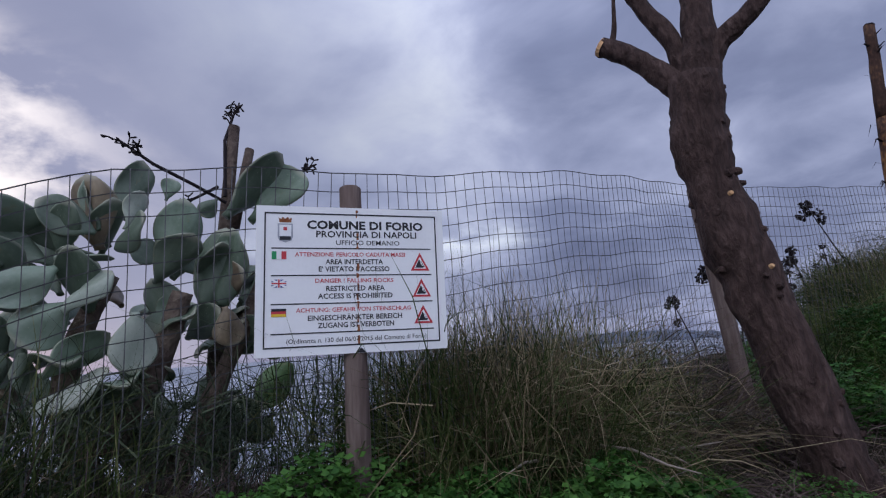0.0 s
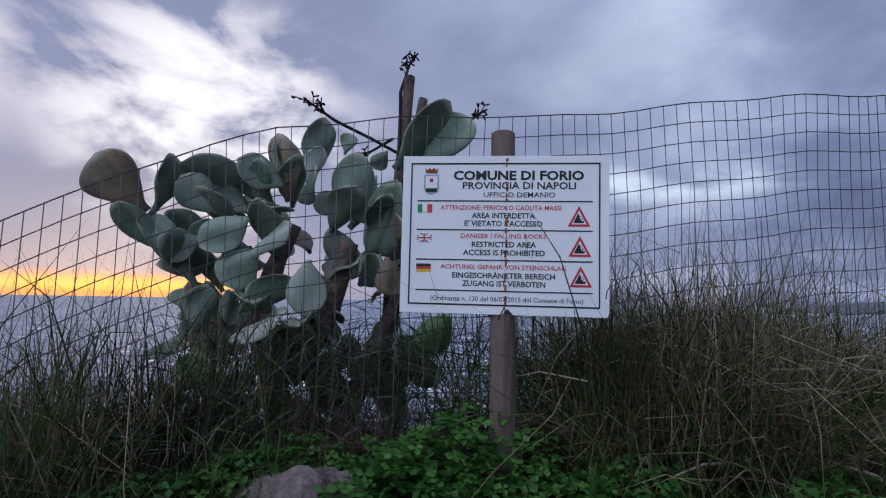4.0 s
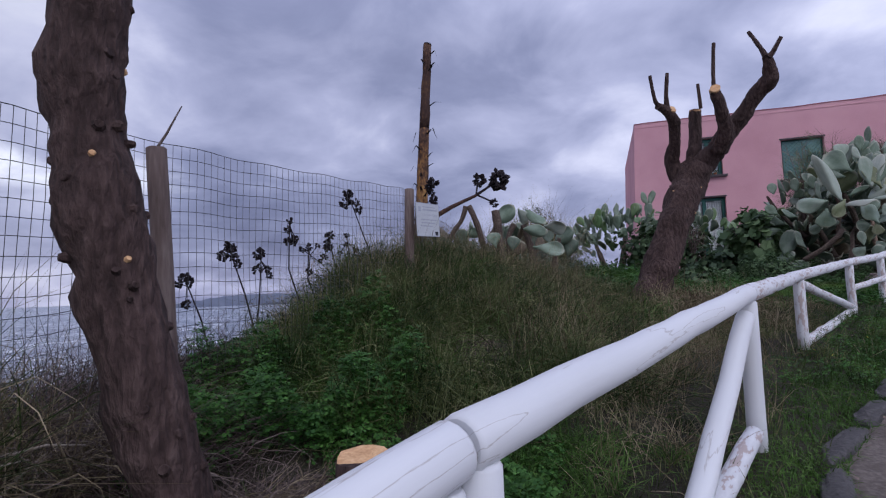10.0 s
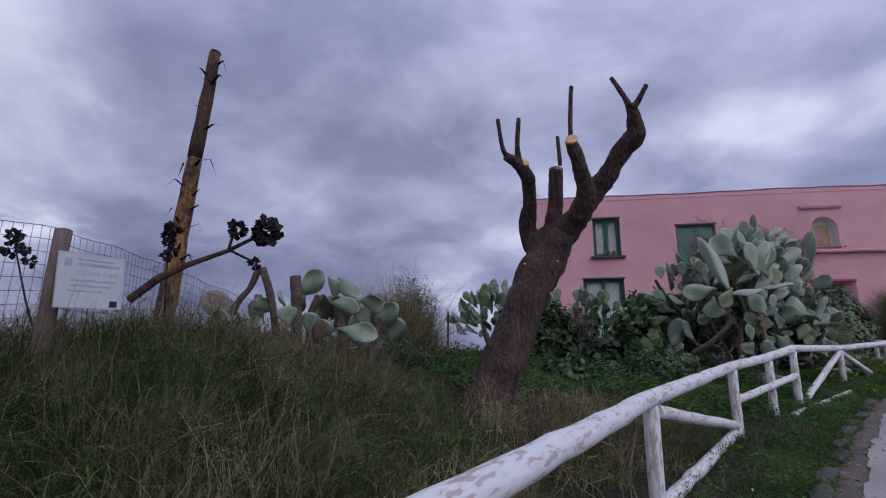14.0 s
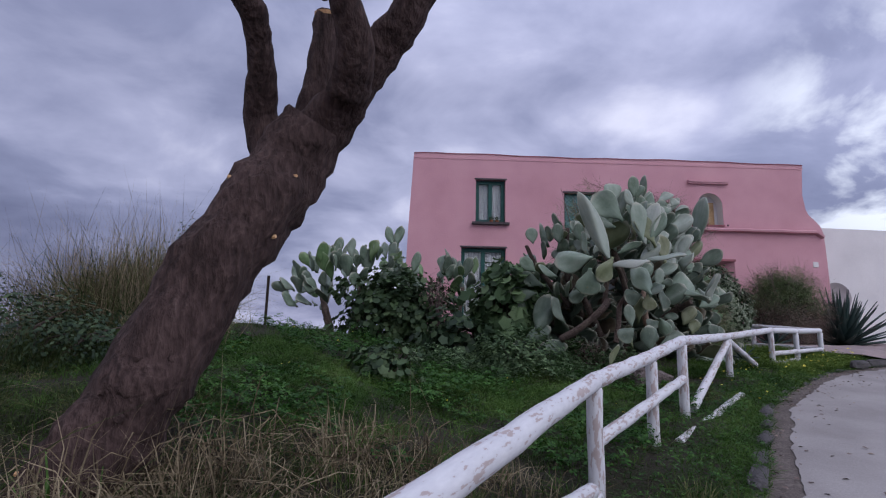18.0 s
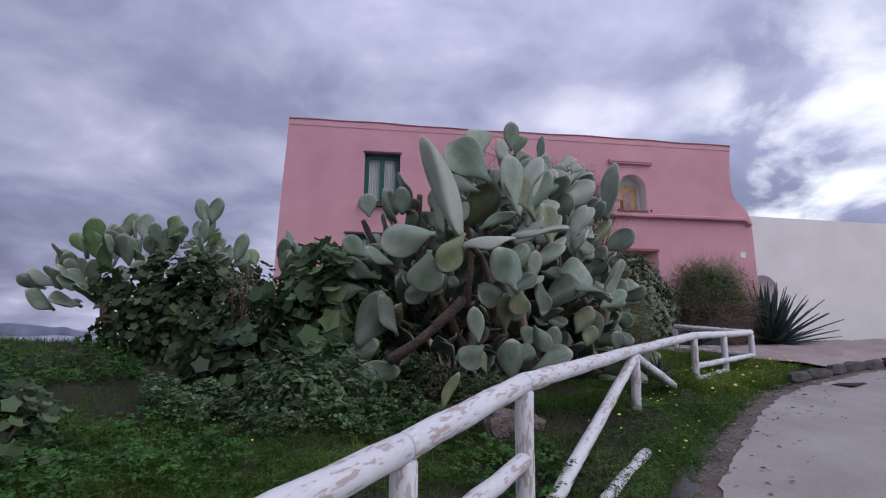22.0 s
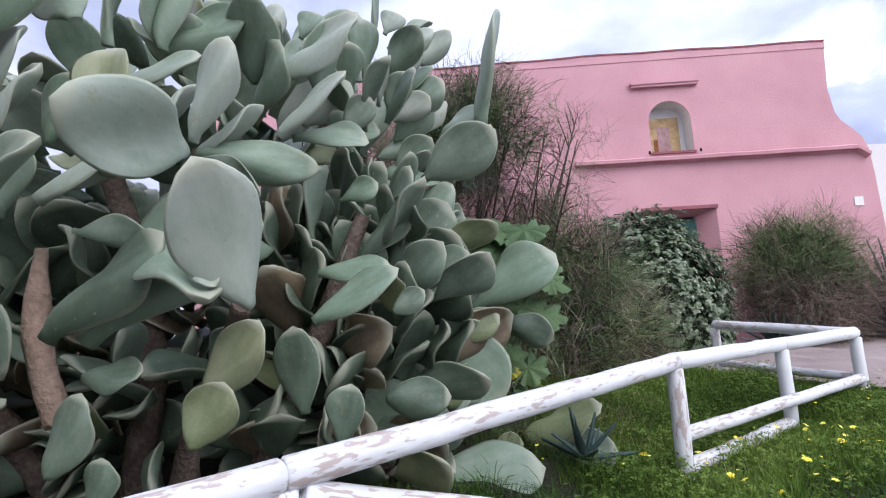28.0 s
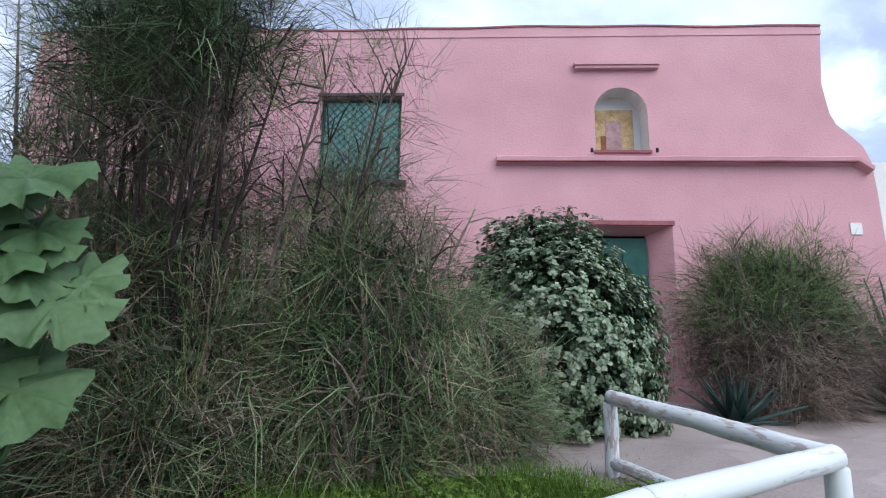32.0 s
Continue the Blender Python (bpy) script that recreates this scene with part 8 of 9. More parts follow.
def clover(label, x, y, h0, h1, size, mat, leaves=3):
    ok = left_of(EDGE, x, y) > -0.16
    x, y = x[ok], y[ok]
    n = len(x)
    z = land_z(x, y) + NRNG.uniform(h0, h1, n) * (0.9 + 0.6 * np.sin(x * 3.7 + 1) * np.sin(y * 3.1) + 0.3 * np.sin(x * 9 + y * 7))
    c0 = np.stack([x, y, z], 1)
    quads = []
    ph = NRNG.uniform(0, 2 * np.pi, n)
    tilt = np.stack([NRNG.normal(0, 0.45, n), NRNG.normal(0, 0.45, n), np.ones(n)], 1)
    tilt /= np.linalg.norm(tilt, axis=1, keepdims=True)
    s = (size * NRNG.uniform(0.6, 1.3, n))[:, None]
    for k in range(leaves):
        a = ph + 2 * np.pi * k / leaves
        u = np.stack([np.cos(a), np.sin(a), np.zeros(n)], 1)
        u = u - tilt * (u * tilt).sum(1, keepdims=True)
        v = np.cross(tilt, u)
        quads.append(np.stack([c0, c0 + u * s * 0.62 + v * s * 0.44, c0 + u * s - tilt * s * 0.1, c0 + u * s * 0.62 - v * s * 0.44], 1))
    q = np.concatenate(quads)
    return tagged(new("clover", tri_mesh("clover", q, M[mat], 4)), label, "ground cover", kind="stuff")


def near_sign(x, y):
    return (x < -2.45) & (left_of(EDGE, x, y) > 0.02)


x, y = scatter(26000, -4.85, -2.3, -28.0, -23.7, lambda x, y: near_sign(x, y) & not_bare(x, y))
clover("dense bright clover in front of the warning sign", x, y, 0.02, 0.20, 0.040, "clover")
x, y = scatter(16000, -4.6, -2.2, -24.2, -20.6, lambda x, y: patch(x, y, 1.1) > -0.1)
clover("clover patches among the grass by the fence", x, y, 0.02, 0.18, 0.03, "clover")
x, y = scatter(15000, -5.2, -3.2, -22.9, -20.5, lambda x, y: (((x + 4.15) / 0.95) ** 2 + ((y + 21.6) / 1.1) ** 2 + 0.3 * patch(x, y, 2.0) < 1.0) & not_bare(x, y))
clover("dark leafy weeds at the foot of the bank", x, y, 0.05, 0.42, 0.030, "clover")
x, y = scatter(70000, -1.5, 11.5, -20.0, -5.5, lambda x, y: (left_of(EDGE, x, y) < 0.9) & (left_of(EDGE, x, y) > -0.07 - 0.07 * np.sin(x * 3 + y * 2) - 0.03 * np.sin(x * 11)))
far = x > 7.0
clover("low weeds along the railing verge", x[~far], y[~far], 0.01, 0.12, 0.022, "clover")
clover("bright feathery weeds along the verge by the railing corner", x[far], y[far], 0.01, 0.12, 0.015, "verge_green", 5)
x, y = scatter(26000, -3.5, 4.5, -15.5, -8.5, lambda x, y: (patch(x, y, 0.8, 2.0) > 0.1) & inner(x, y))
clover("broad-leaved weeds in the lush grass", x, y, 0.05, 0.22, 0.04, "clover")
x, y = scatter(10000, 0.4, 4.6, -11.4, -8.8, lambda x, y: inner(x, y) & (((x - 2.5) / 2.0) ** 2 + ((y + 10.1) / 1.2) ** 2 + 0.3 * patch(x, y, 2.0) < 1.0))
clover("bright low weeds below the big prickly pear", x, y, 0.05, 0.3, 0.045, "mallow")
gx1, gy1 = scatter(42000, 7.4, 10.9, -9.2, -4.7, lambda x, y: (left_of(EDGE, x, y) > 0.05) & (left_of([(10.95, -6.4), (10.1, -4.7), (9.2, -4.4), (8.0, -4.0)], x, y) > 0.05))
grass("bright green grass inside the railing corner", gx1, gy1, 0.08, 0.22, 0.8, 0.007, "verge_green")
x, y = scatter(16000, 7.4, 10.9, -9.2, -5.0, lambda x, y: (left_of(EDGE, x, y) > 0.05) & (left_of([(10.95, -6.4), (10.1, -4.7), (9.2, -4.4)], x, y) > 0.05))
clover("clover in the railing corner", x, y, 0.03, 0.15, 0.020, "verge_green")
# yellow oxalis flowers
x, y = scatter(2200, -2.5, 11.2, -20.0, -5.8, lambda x, y: (left_of(EDGE, x, y) > 0.05) & (((left_of(EDGE, x, y) < 1.1) & (x > 5)) | (patch(x, y, 1.5) > 0.9)))
clover("scattered small yellow flowers in the verge", x, y, 0.10, 0.22, 0.015, "petal", 5)
x, y = scatter(700, 7.6, 11.0, -9.8, -6.2, lambda x, y: (left_of(EDGE, x, y) > 0.02) & (left_of(EDGE, x, y) < 0.75) & (patch(x, y, 2.2) > 0.15))
clover("clusters of yellow flowers by the railing corner", x, y, 0.13, 0.22, 0.026, "petal", 5)


def bush(name, label, centre, radii, n, size, mat, stems=14, lobes=0, seed=1, aspect=0.7, shell=0.5, category="bush", up=0.5, stem_mat="twigs", lumps=0.25):
    """A shrub: branching stems and a crown of many separate leaves with an uneven outline."""
    rng = np.random.default_rng(seed)
    ob = thing(name, label, category)
    c = np.array(centre, float)
    g0 = gz(c[0], c[1])
    d = rng.normal(size=(n, 3))
    d /= np.linalg.norm(d, axis=1, keepdims=True)
    lump = 1 + lumps * (np.sin(d[:, 0] * 5 + seed) * np.sin(d[:, 1] * 5 + 2 * seed) + 0.6 * np.sin(d[:, 2] * 7 + d[:, 0] * 4 + seed))
    rad = (shell + (1 - shell) * rng.uniform(0, 1, n) ** 0.6) * lump
    p = c + d * rad[:, None] * np.array(radii)
    ok = p[:, 2] > land_z(p[:, 0], p[:, 1]) + 0.03
    p, d = p[ok], d[ok]
    nrm = d + np.array([0, 0, up]) + rng.normal(0, 0.45, d.shape)
    q = leaf_quads(p, nrm, size, rng, lobes, aspect)
    part("foliage", tri_mesh("foliage", q, M[mat], q.shape[1]), None, ob, kind="stuff")
    g = Geo()
    r = random.Random(seed)
    for i in range(stems):
        a = r.uniform(0, 6.28)
        e = Vector(c) + Vector((math.cos(a) * radii[0] * r.uniform(0.2, 0.8), math.sin(a) * radii[1] * r.uniform(0.2, 0.8), radii[2] * r.uniform(-0.1, 0.7)))
        b = Vector((c[0] + math.cos(a) * radii[0] * 0.12, c[1] + math.sin(a) * radii[1] * 0.12, g0 - 0.05))
        m = b.lerp(e, 0.5) + Vector((r.uniform(-.1, .1), r.uniform(-.1, .1), 0.1)) * radii[0]
        g.tube([b, m, e], [0.022, 0.014, 0.006], 5)
    part("brushwood", g, M[stem_mat], ob, kind="stuff")
    return ob


def broom(label, centre, radii, sprays, twigs, mats, seed, length=0.4, width=0.0045, split=None, core=0.0, stems=20, wood="broom_dry", root=None):
    """A broom bush: sprays of fine switches fanning from twig ends over branching wood.
    mats: (material, share); split: material below this share of the height turns to the last one."""
    rng = np.random.default_rng(seed)
    ob = thing("broom_bush", label, "bush", group="broom bushes")
    c, R3 = np.array(centre, float), np.array(radii)
    g0 = gz(c[0], c[1])
    d = rng.normal(size=(sprays, 3))
    d /= np.linalg.norm(d, axis=1, keepdims=True)
    lump = 1 + 0.16 * np.sin(d[:, 0] * 6 + seed) * np.sin(d[:, 1] * 5 + d[:, 2] * 4 + seed) + 0.10 * rng.normal(size=sprays)
    rad = rng.uniform(0.10, 1, sprays) ** 0.5 * lump * 0.93
    o = c + d * rad[:, None] * R3
    ok = o[:, 2] > land_z(o[:, 0], o[:, 1]) + 0.02
    o, d, rad = o[ok], d[ok], rad[ok]
    kinds = rng.choice(len(mats), len(o), p=np.array([m[1] for m in mats]) / sum(m[1] for m in mats))
    if split is not None:
        low = (o[:, 2] - (c[2] - R3[2])) / (2 * R3[2]) + rng.normal(0, 0.08, len(o)) < split
        kinds = np.where(low, len(mats) - 1, kinds)
    way = d * np.array([0.9, 0.9, 0.5]) * rad[:, None] + np.array([0, 0, 0.30]) + rng.normal(0, 0.62, d.shape)
    way /= np.linalg.norm(way, axis=1, keepdims=True)
    for k, (mt, share) in enumerate(mats):
        sel = np.repeat(np.nonzero(kinds == k)[0], twigs)
        if not len(sel):
            continue
        w = way[sel] + rng.normal(0, 0.34, (len(sel), 3))
        w /= np.linalg.norm(w, axis=1, keepdims=True)
        b = o[sel] - way[sel] * length * 0.45 + w * (rng.uniform(0, 0.5, len(sel)) * length)[:, None]
        L = length * rng.uniform(0.5, 1.25, len(sel))
        az, el = np.arctan2(w[:, 1], w[:, 0]), np.arcsin(np.clip(w[:, 2], -1, 1))
        part("foliage", arc_mesh("foliage", b, az, el, L, rng.uniform(-0.1, 0.45, len(sel)), width * rng.uniform(0.6, 1.3, len(sel)), M[mt], seed * 7 + k, 3, False), None, ob, kind="stuff")
    # a core of dark blades stands in for the shade inside the bush
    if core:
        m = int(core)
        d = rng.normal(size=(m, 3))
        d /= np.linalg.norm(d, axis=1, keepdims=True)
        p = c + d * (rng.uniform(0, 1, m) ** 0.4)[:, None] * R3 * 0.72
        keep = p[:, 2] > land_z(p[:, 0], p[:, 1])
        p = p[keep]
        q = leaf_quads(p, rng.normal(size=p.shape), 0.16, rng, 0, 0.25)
        part("shaded_inner_growth", tri_mesh("shaded_inner_growth", q, M["broom_dark"], 4), None, ob, kind="stuff")
    g = Geo()
    r = random.Random(seed)
    for i in range(stems):
        a = r.uniform(0, 6.28)
        e = Vector(c) + Vector((math.cos(a) * radii[0] * r.uniform(0.2, 0.95), math.sin(a) * radii[1] * r.uniform(0.2, 0.95), radii[2] * r.uniform(-0.3, 0.9)))
        b = Vector((c[0] + math.cos(a) * 0.3, c[1] + math.sin(a) * 0.3, g0 - 0.05))
        if root:
            b = Vector((root[0] + math.cos(a) * 0.2, root[1] + math.sin(a) * 0.15, gz(*root) - 0.05))
        mdd = b.lerp(e, 0.45) + Vector((r.uniform(-.2, .2), r.uniform(-.2, .2), 0.15))
        g.tube([b, mdd, e], [0.032, 0.020, 0.006], 6)
        for j in range(7):
            s0 = mdd.lerp(e, r.uniform(0.1, 0.9))
            s1 = s0 + Vector((r.uniform(-.4, .4), r.uniform(-.4, .4), r.uniform(-0.1, .45)))
            g.tube([s0, s0.lerp(s1, 0.5) + Vector((0, 0, 0.04)), s1], [0.010, 0.007, 0.003], 4)
    part("brushwood", g, M[wood], ob, kind="stuff")
    return ob


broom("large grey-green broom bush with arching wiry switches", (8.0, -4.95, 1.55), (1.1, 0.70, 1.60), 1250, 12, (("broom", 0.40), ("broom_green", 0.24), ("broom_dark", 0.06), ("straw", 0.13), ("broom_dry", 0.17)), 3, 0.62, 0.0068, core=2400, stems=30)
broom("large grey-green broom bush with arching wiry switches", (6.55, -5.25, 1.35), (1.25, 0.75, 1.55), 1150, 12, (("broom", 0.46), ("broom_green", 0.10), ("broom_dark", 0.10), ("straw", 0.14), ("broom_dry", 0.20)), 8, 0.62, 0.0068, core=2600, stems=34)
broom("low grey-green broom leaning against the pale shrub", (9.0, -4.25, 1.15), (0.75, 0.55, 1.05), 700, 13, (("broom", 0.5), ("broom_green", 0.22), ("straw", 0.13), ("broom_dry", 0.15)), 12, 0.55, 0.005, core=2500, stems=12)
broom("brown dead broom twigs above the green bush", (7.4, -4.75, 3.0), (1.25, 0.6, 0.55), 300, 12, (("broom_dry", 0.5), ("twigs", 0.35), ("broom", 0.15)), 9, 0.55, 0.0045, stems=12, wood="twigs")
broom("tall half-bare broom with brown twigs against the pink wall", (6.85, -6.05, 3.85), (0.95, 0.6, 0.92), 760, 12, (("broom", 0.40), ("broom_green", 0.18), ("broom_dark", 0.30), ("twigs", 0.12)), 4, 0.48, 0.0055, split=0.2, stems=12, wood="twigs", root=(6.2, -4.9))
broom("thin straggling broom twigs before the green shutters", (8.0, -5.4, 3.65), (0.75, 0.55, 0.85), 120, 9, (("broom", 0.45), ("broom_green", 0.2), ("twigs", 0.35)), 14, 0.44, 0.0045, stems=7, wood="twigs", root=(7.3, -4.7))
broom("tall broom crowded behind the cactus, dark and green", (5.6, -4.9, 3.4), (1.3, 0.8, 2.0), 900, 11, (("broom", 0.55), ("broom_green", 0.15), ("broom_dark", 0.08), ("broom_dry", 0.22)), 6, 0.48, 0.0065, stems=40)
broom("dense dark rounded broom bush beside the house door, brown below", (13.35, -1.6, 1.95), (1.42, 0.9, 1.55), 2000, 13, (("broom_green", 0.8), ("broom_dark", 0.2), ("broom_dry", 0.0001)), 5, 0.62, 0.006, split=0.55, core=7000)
shrub = thing("shrub", "dense shrub with pale grey-green rounded leaves before the door", "bush")
rng7 = np.random.default_rng(77)


def leaning_shell(n, lo, squash):
    d = rng7.normal(size=(n, 3))
    d /= np.linalg.norm(d, axis=1, keepdims=True)
    bump = 1 + 0.07 * np.sin(d[:, 0] * 7 + 2) * np.sin(d[:, 2] * 6) + 0.05 * rng7.normal(size=n)
    p = np.array([10.1, -2.9, 1.75]) + d * (rng7.uniform(lo, 1, n) ** 0.5 * bump)[:, None] * np.array([1.15, 0.85, 1.6]) * squash
    p[:, 0] -= 0.18 * (p[:, 2] - 1.75)
    ok = p[:, 2] > land_z(p[:, 0], p[:, 1]) + 0.05
    return p[ok], d[ok]


cp, cd = leaning_shell(1900, 0.72, 1.0)
sel = np.repeat(np.arange(len(cp)), 16)
away_ = cd[sel] * 0.9 + rng7.normal(0, 0.75, (len(sel), 3)) + np.array([0, 0, 0.3])
away_ /= np.linalg.norm(away_, axis=1, keepdims=True)
pos = cp[sel] + away_ * rng7.uniform(0.0, 0.07, len(sel))[:, None]
part("foliage", tri_mesh("foliage", leaf_quads(pos, cd[sel] + 0.5 * away_ + np.array([0, 0, 0.5]), 0.064, rng7, 0, 0.75), M["pale_leaf"], 4), None, shrub, kind="stuff")
# darker leaves inside stand in for the crown's own shade in the gaps
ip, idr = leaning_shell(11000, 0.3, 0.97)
part("shaded_inner_leaves", tri_mesh("shaded_inner_leaves", leaf_quads(ip, idr + rng7.normal(0, 0.6, idr.shape), 0.10, rng7, 0, 0.7), M["dark_leaf"], 4), None, shrub, kind="stuff")
g = Geo()
rr = random.Random(7)
for i in range(14):
    a = rr.uniform(0, 6.28)
    e = Vector((10.1 + 0.8 * math.cos(a), -2.9 + 0.6 * math.sin(a), rr.uniform(1.4, 2.7)))
    g.tube([(10.1 + 0.12 * math.cos(a), -2.9 + 0.1 * math.sin(a), gz(10.1, -2.9) - 0.05), Vector((10.1, -2.9, 1.0)).lerp(e, 0.5), e], [0.024, 0.016, 0.006], 5)
part("brushwood", g, M["twigs"], shrub, kind="stuff")
bush("shrub", "dark weedy bush of lobed leaves in front of the prickly pears", (0.0, -7.7, 1.35), (1.4, 0.6, 0.95), 2400, 0.15, "weed_leaf", 16, 5, 8, shell=0.35, lumps=0.32)
bush("shrub", "dry reddish seed heads in the weedy bush", (0.9, -8.1, 1.75), (0.35, 0.3, 0.5), 900, 0.05, "broom_dry", 14, 0, 18, 0.4, 0.2)
bush("herb", "bright green leafy herb cushion in the grass", (2.25, -10.5, 0.45), (0.75, 0.5, 0.55), 2600, 0.11, "mallow", 12, 0, 19, 0.42, 0.3, category="plant", up=0.9)
bush("mallow", "leafy green mallow with lobed leaves beside the prickly pear", (2.35, -9.3, 1.3), (0.85, 0.6, 1.0), 800, 0.24, "mallow", 14, 5, 9, shell=0.5)
bush("mallow", "low dark mallow clump under the big cactus", (1.4, -9.5, 0.75), (0.9, 0.6, 0.55), 650, 0.19, "dark_leaf", 10, 5, 10, shell=0.5)


def ruffled_leaf(parent, at, face, size, mat, seed):
    """A round lobed leaf with folded ribs and a ruffled rim."""
    r = random.Random(seed)
    n = Vector(face).normalized()
    u = n.orthogonal().normalized()
    v = n.cross(u)
    turn = r.uniform(0, 6.28)
    g = Geo()
    g.v.append(tuple(Vector(at)))
    k = 42
    for ring in (0.35, 0.7, 1.0):
        for i in range(k):
            a = 2 * math.pi * i / k
            gap = 0.45 if ring > 0.4 and (i == 0) else 1.0
            lobe = 1 + ring * (0.16 * math.cos(7 * a) + 0.05 * math.cos(21 * a + seed))
            h = size * (0.10 * ring * math.cos(7 * a) * 0.6 + 0.05 * ring * math.sin(16 * a + seed) - 0.16 * ring * ring + 0.10 * ring)
            p = Vector(at) + (u * math.cos(a + turn) + v * math.sin(a + turn)) * (size * 0.5 * ring * lobe * gap) + n * h
            g.v.append(tuple(p))
    for i in range(k):
        j = (i + 1) % k
        g.f.append((0, 1 + i, 1 + j))
        for q in (0, 1):
            g.f.append((1 + q * k + i, 1 + (q + 1) * k + i, 1 + (q + 1) * k + j, 1 + q * k + j))
    part("leaf", g, M[mat], parent, "yellowing lobed leaf" if mat == "yellow_leaf" else "", smooth=True)


hollyhock = thing("mallow", "large ruffled mallow leaves pushing out between cactus pads", "plant")
root = Vector((6.9, -7.3, gz(6.9, -7.3) - 0.05))
for k, (x, y, z, sz, mt) in enumerate(((6.98, -7.40, 2.31, 0.36, "mallow"), (7.22, -7.40, 2.29, 0.36, "mallow"), (6.88, -7.42, 2.10, 0.34, "mallow"), (6.72, -7.38, 2.06, 0.30, "mallow"), (7.46, -7.36, 1.91, 0.32, "mallow"), (7.10, -7.36, 2.36, 0.30, "mallow"), (6.80, -7.34, 2.26, 0.30, "mallow"), (7.02, -7.44, 2.14, 0.32, "mallow"), (6.62, -7.42, 1.9, 0.3, "mallow"), (6.9, -7.46, 1.8, 0.28, "mallow"),
                                       (7.30, -7.38, 1.60, 0.26, "mallow"), (7.14, -7.36, 2.12, 0.32, "mallow"), (7.32, -7.42, 2.10, 0.30, "mallow"), (7.08, -7.58, 1.22, 0.26, "mallow"), (7.08, -7.56, 1.04, 0.17, "yellow_leaf"),
                                       (6.92, -7.60, 1.02, 0.20, "mallow"), (6.86, -7.58, 0.84, 0.20, "mallow"), (7.20, -7.5, 0.86, 0.18, "mallow"), (6.66, -7.50, 2.27, 0.30, "mallow"), (6.89, -7.52, 2.30, 0.34, "mallow"), (7.15, -7.50, 2.22, 0.38, "mallow"), (7.30, -7.48, 2.28, 0.42, "mallow"), (6.51, -7.50, 1.97, 0.30, "mallow"), (7.35, -7.50, 1.94, 0.34, "mallow"), (7.48, -7.48, 1.82, 0.38, "mallow"), (7.27, -7.50, 2.01, 0.42, "mallow"), (7.04, -7.52, 2.10, 0.30, "mallow"), (6.74, -7.46, 2.38, 0.34, "mallow"), (7.24, -7.50, 1.58, 0.38, "mallow"), (7.39, -7.50, 1.53, 0.42, "mallow"), (7.10, -7.50, 1.17, 0.30, "mallow"), (7.24, -7.50, 1.06, 0.34, "mallow"), (6.93, -7.50, 1.33, 0.38, "mallow"))):
    rr = random.Random(k)
    ruffled_leaf(hollyhock, (x, y, z), (0.25 + rr.uniform(-.4, .4), -0.75 + rr.uniform(-.3, .3), 0.75 + rr.uniform(-.2, .3)), sz, mt, k)
    g = Geo()
    e = Vector((x, y, z))
    g.tube([root + Vector((0.06 * math.sin(k), 0.05 * math.cos(k), 0.0)), root.lerp(e, 0.55) + Vector((0, 0.12, 0.12)), e], [0.009, 0.007, 0.005], 6)
    part("leaf_stem", g, M["mallow"], hollyhock)
bush("mallow", "grey-green mallow plant in the grass", (0.13, -11.95, 0.42), (0.55, 0.5, 0.36), 330, 0.13, "weed_leaf", 8, 5, 13, shell=0.4, up=1.0)
bush("shrub", "feathery grey-green shrub at the cliff edge", (-3.8, -9.0, 1.85), (0.85, 0.7, 1.1), 6500, 0.07, "dark_leaf", 16, 0, 15, 0.5, 0.25, lumps=0.35)
bush("shrub", "dark low bushes behind the fallen pads", (-3.6, -13.6, 0.55), (1.7, 0.6, 0.75), 6500, 0.07, "dark_leaf", 16, 0, 22, 0.5, 0.4)
bush("shrub", "red-brown dying weeds at the foot of the cactus", (1.3, -8.6, 0.9), (0.5, 0.4, 0.35), 1500, 0.05, "broom_dry", 10, 0, 16, 0.4, 0.3)
bush("shrub", "red-brown dying weeds at the foot of the cactus", (3.7, -9.9, 0.55), (0.35, 0.3, 0.35), 900, 0.045, "broom_dry", 10, 0, 17, 0.4, 0.3)


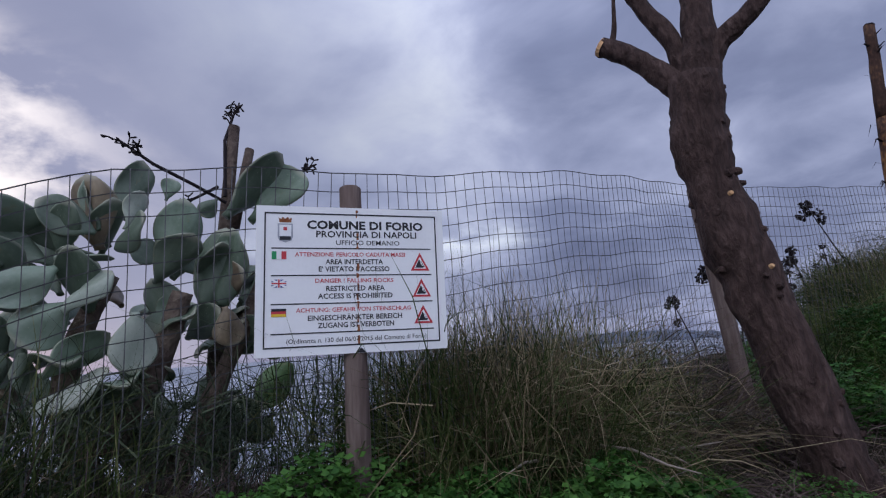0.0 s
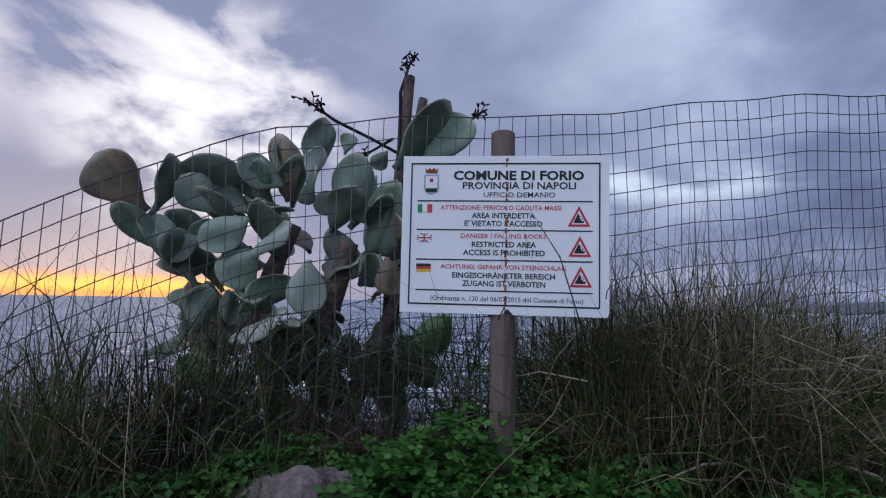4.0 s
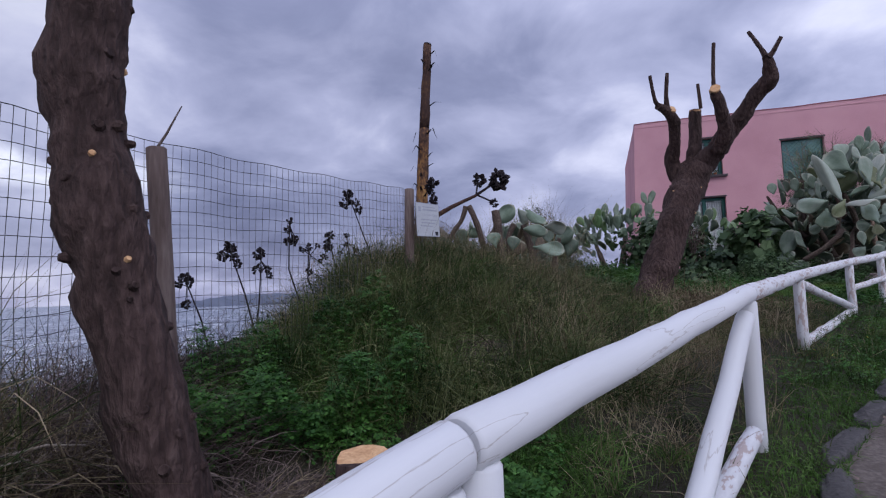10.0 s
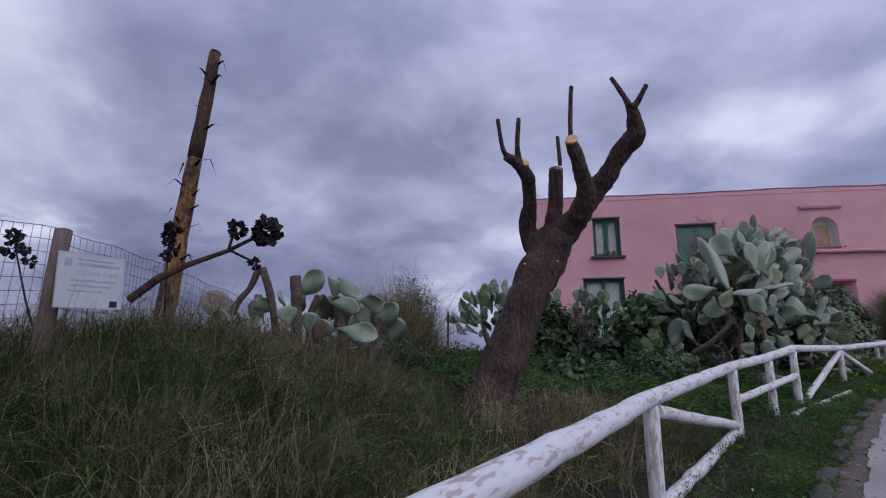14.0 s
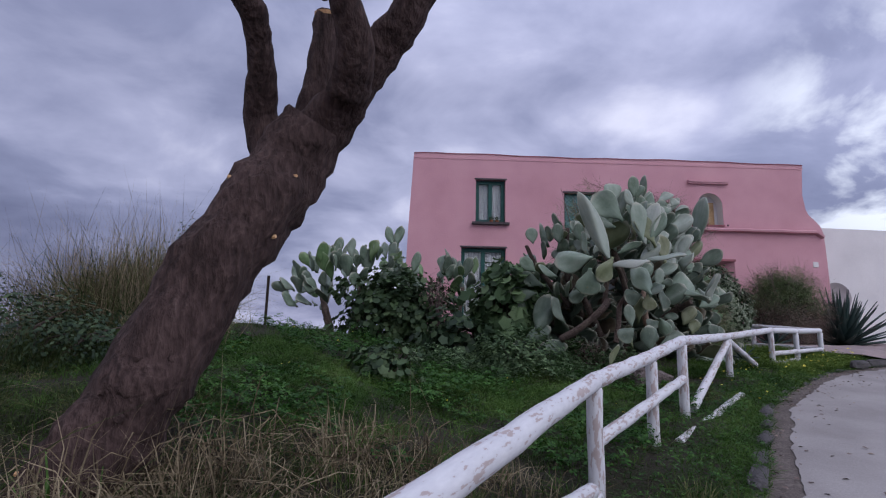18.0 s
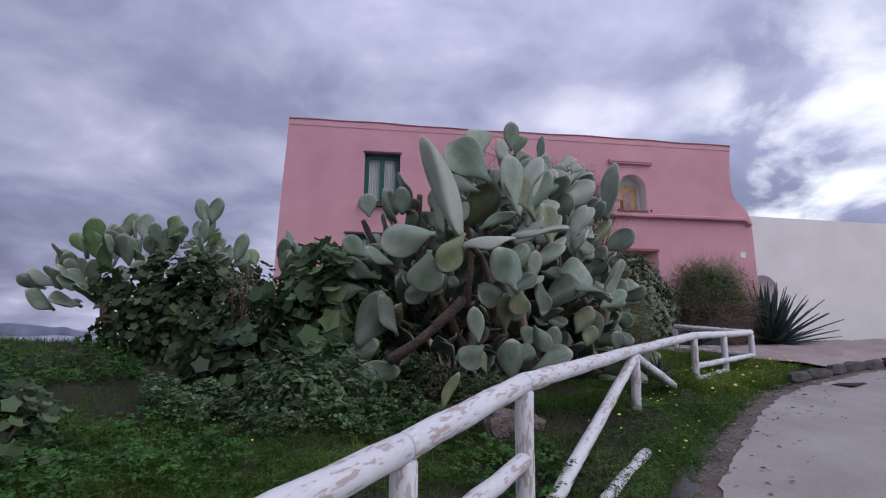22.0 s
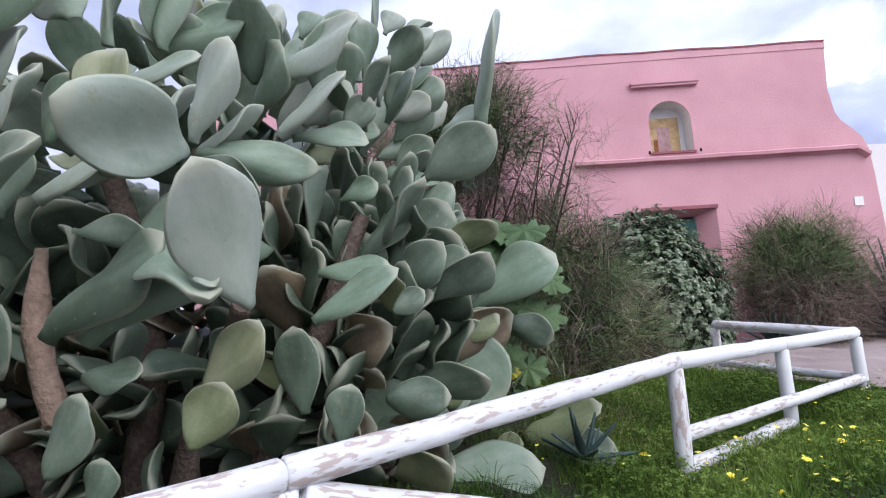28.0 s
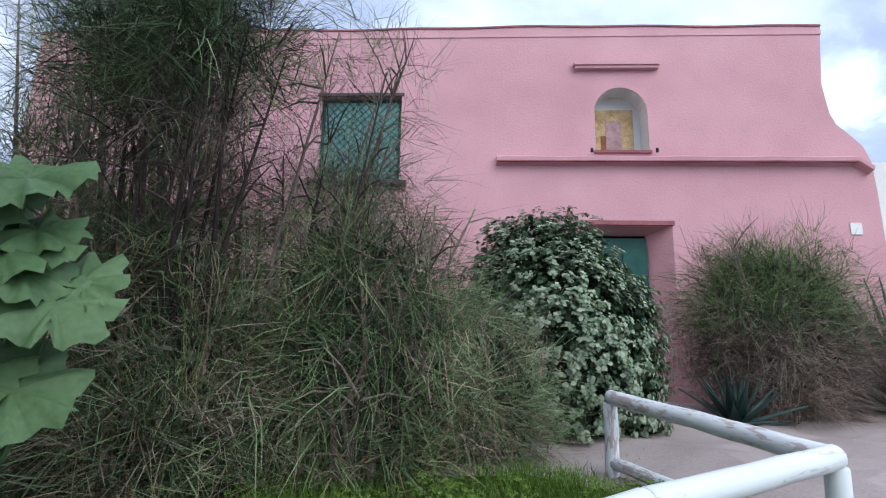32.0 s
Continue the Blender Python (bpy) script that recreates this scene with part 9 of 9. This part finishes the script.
def agave(label, x, y, r, n, seed):
    """A rosette of stiff pointed sword leaves."""
    ob = thing("agave", label, "agave")
    z = gz(x, y)
    rr = random.Random(seed)
    for i in range(n):
        a = i * 2.39996
        el = 0.10 + 1.35 * (i / n) ** 0.9
        L = r * rr.uniform(0.85, 1.1)
        d = Vector((math.cos(a) * math.cos(el), math.sin(a) * math.cos(el), math.sin(el)))
        side = Vector((-math.sin(a), math.cos(a), 0))
        up_ = d.cross(side) * -1
        g = Geo()
        rows = 6
        for k in range(rows + 1):
            t = k / rows
            c = Vector((0, 0, 0.12)) + d * L * t + Vector((0, 0, -0.05 * L * t * t))
            w = (0.075 if r < 1 else 0.058) * r * (0.75 + 0.6 * math.sin(math.pi * min(1, t * 1.15 + 0.12))) * (1 - t) ** 0.55
            g.v += [tuple(c - side * w + up_ * w * 0.35), tuple(c - up_ * 0.02), tuple(c + side * w + up_ * w * 0.35), tuple(c + up_ * w * 0.05)]
        for k in range(rows):
            for s in range(4):
                t = (s + 1) % 4
                g.f.append((k * 4 + s, k * 4 + t, (k + 1) * 4 + t, (k + 1) * 4 + s))
        part("leaf", g, M["agave"], ob, smooth=True, at=pose(x, y, z))
    return ob


agave("large dark blue-green agave rosette by the white wall", 15.97, -0.75, 2.15, 84, 4)
agave("small agave under the broom bush", 12.4, -2.2, 0.8, 26, 5)
agave("young agave shoot behind the railing", 7.5, -8.35, 0.35, 10, 6)
agave("young dark agave below the bank", -4.25, -28.6, 0.55, 9, 7)
# dish leaning on the white wall
dish = thing("satellite_dish", "round off-white dish standing against the white wall", "dish", at=(17.62, 1.22, 2.72))
g = Geo()
rings = 6
for i in range(rings + 1):
    for s in range(24):
        a, r = 2 * math.pi * s / 24, 0.62 * i / rings
        g.v.append((r * math.cos(a), 0.18 * (r / 0.62) ** 2 * -1 + 0.18, r * math.sin(a)))
for i in range(rings):
    for s in range(24):
        g.f.append((i * 24 + s, i * 24 + (s + 1) % 24, (i + 1) * 24 + (s + 1) % 24, (i + 1) * 24 + s))
part("reflector", g, M["dish_grey"], dish, smooth=True)
part("bracket", Geo().box(-0.03, 0.03, 0.15, 0.33, -2.3, 0.05), M["metal_post"], dish)
# fallen leaves on the lane
x = NRNG.uniform(0, 1, 620)
pts = []
for i in range(620):
    k = int(NRNG.integers(1, len(EDGE) - 2))
    t = x[i]
    ax, ay, bx, by = *EDGE[k], *EDGE[k + 1]
    ux, uy = by - ay, ax - bx
    L = math.hypot(ux, uy)
    w = NRNG.exponential(0.22) + 0.05 + (0.9 * NRNG.uniform(0, 1) if i % 12 == 0 else 0)
    px, py = ax + (bx - ax) * t + ux / L * w, ay + (by - ay) * t + uy / L * w
    pts.append((px, py, float(plane_z(py)) + 0.02))
q = leaf_quads(np.array(pts), np.array([[0, 0, 1.0]] * len(pts)) + NRNG.normal(0, 0.2, (len(pts), 3)), 0.06, np.random.default_rng(3), 0, 0.6)
tagged(new("leaf_litter", tri_mesh("leaf_litter", q, M["broom_dry"], 4)), "fallen brown leaves along the edge of the lane", "leaves", kind="stuff")
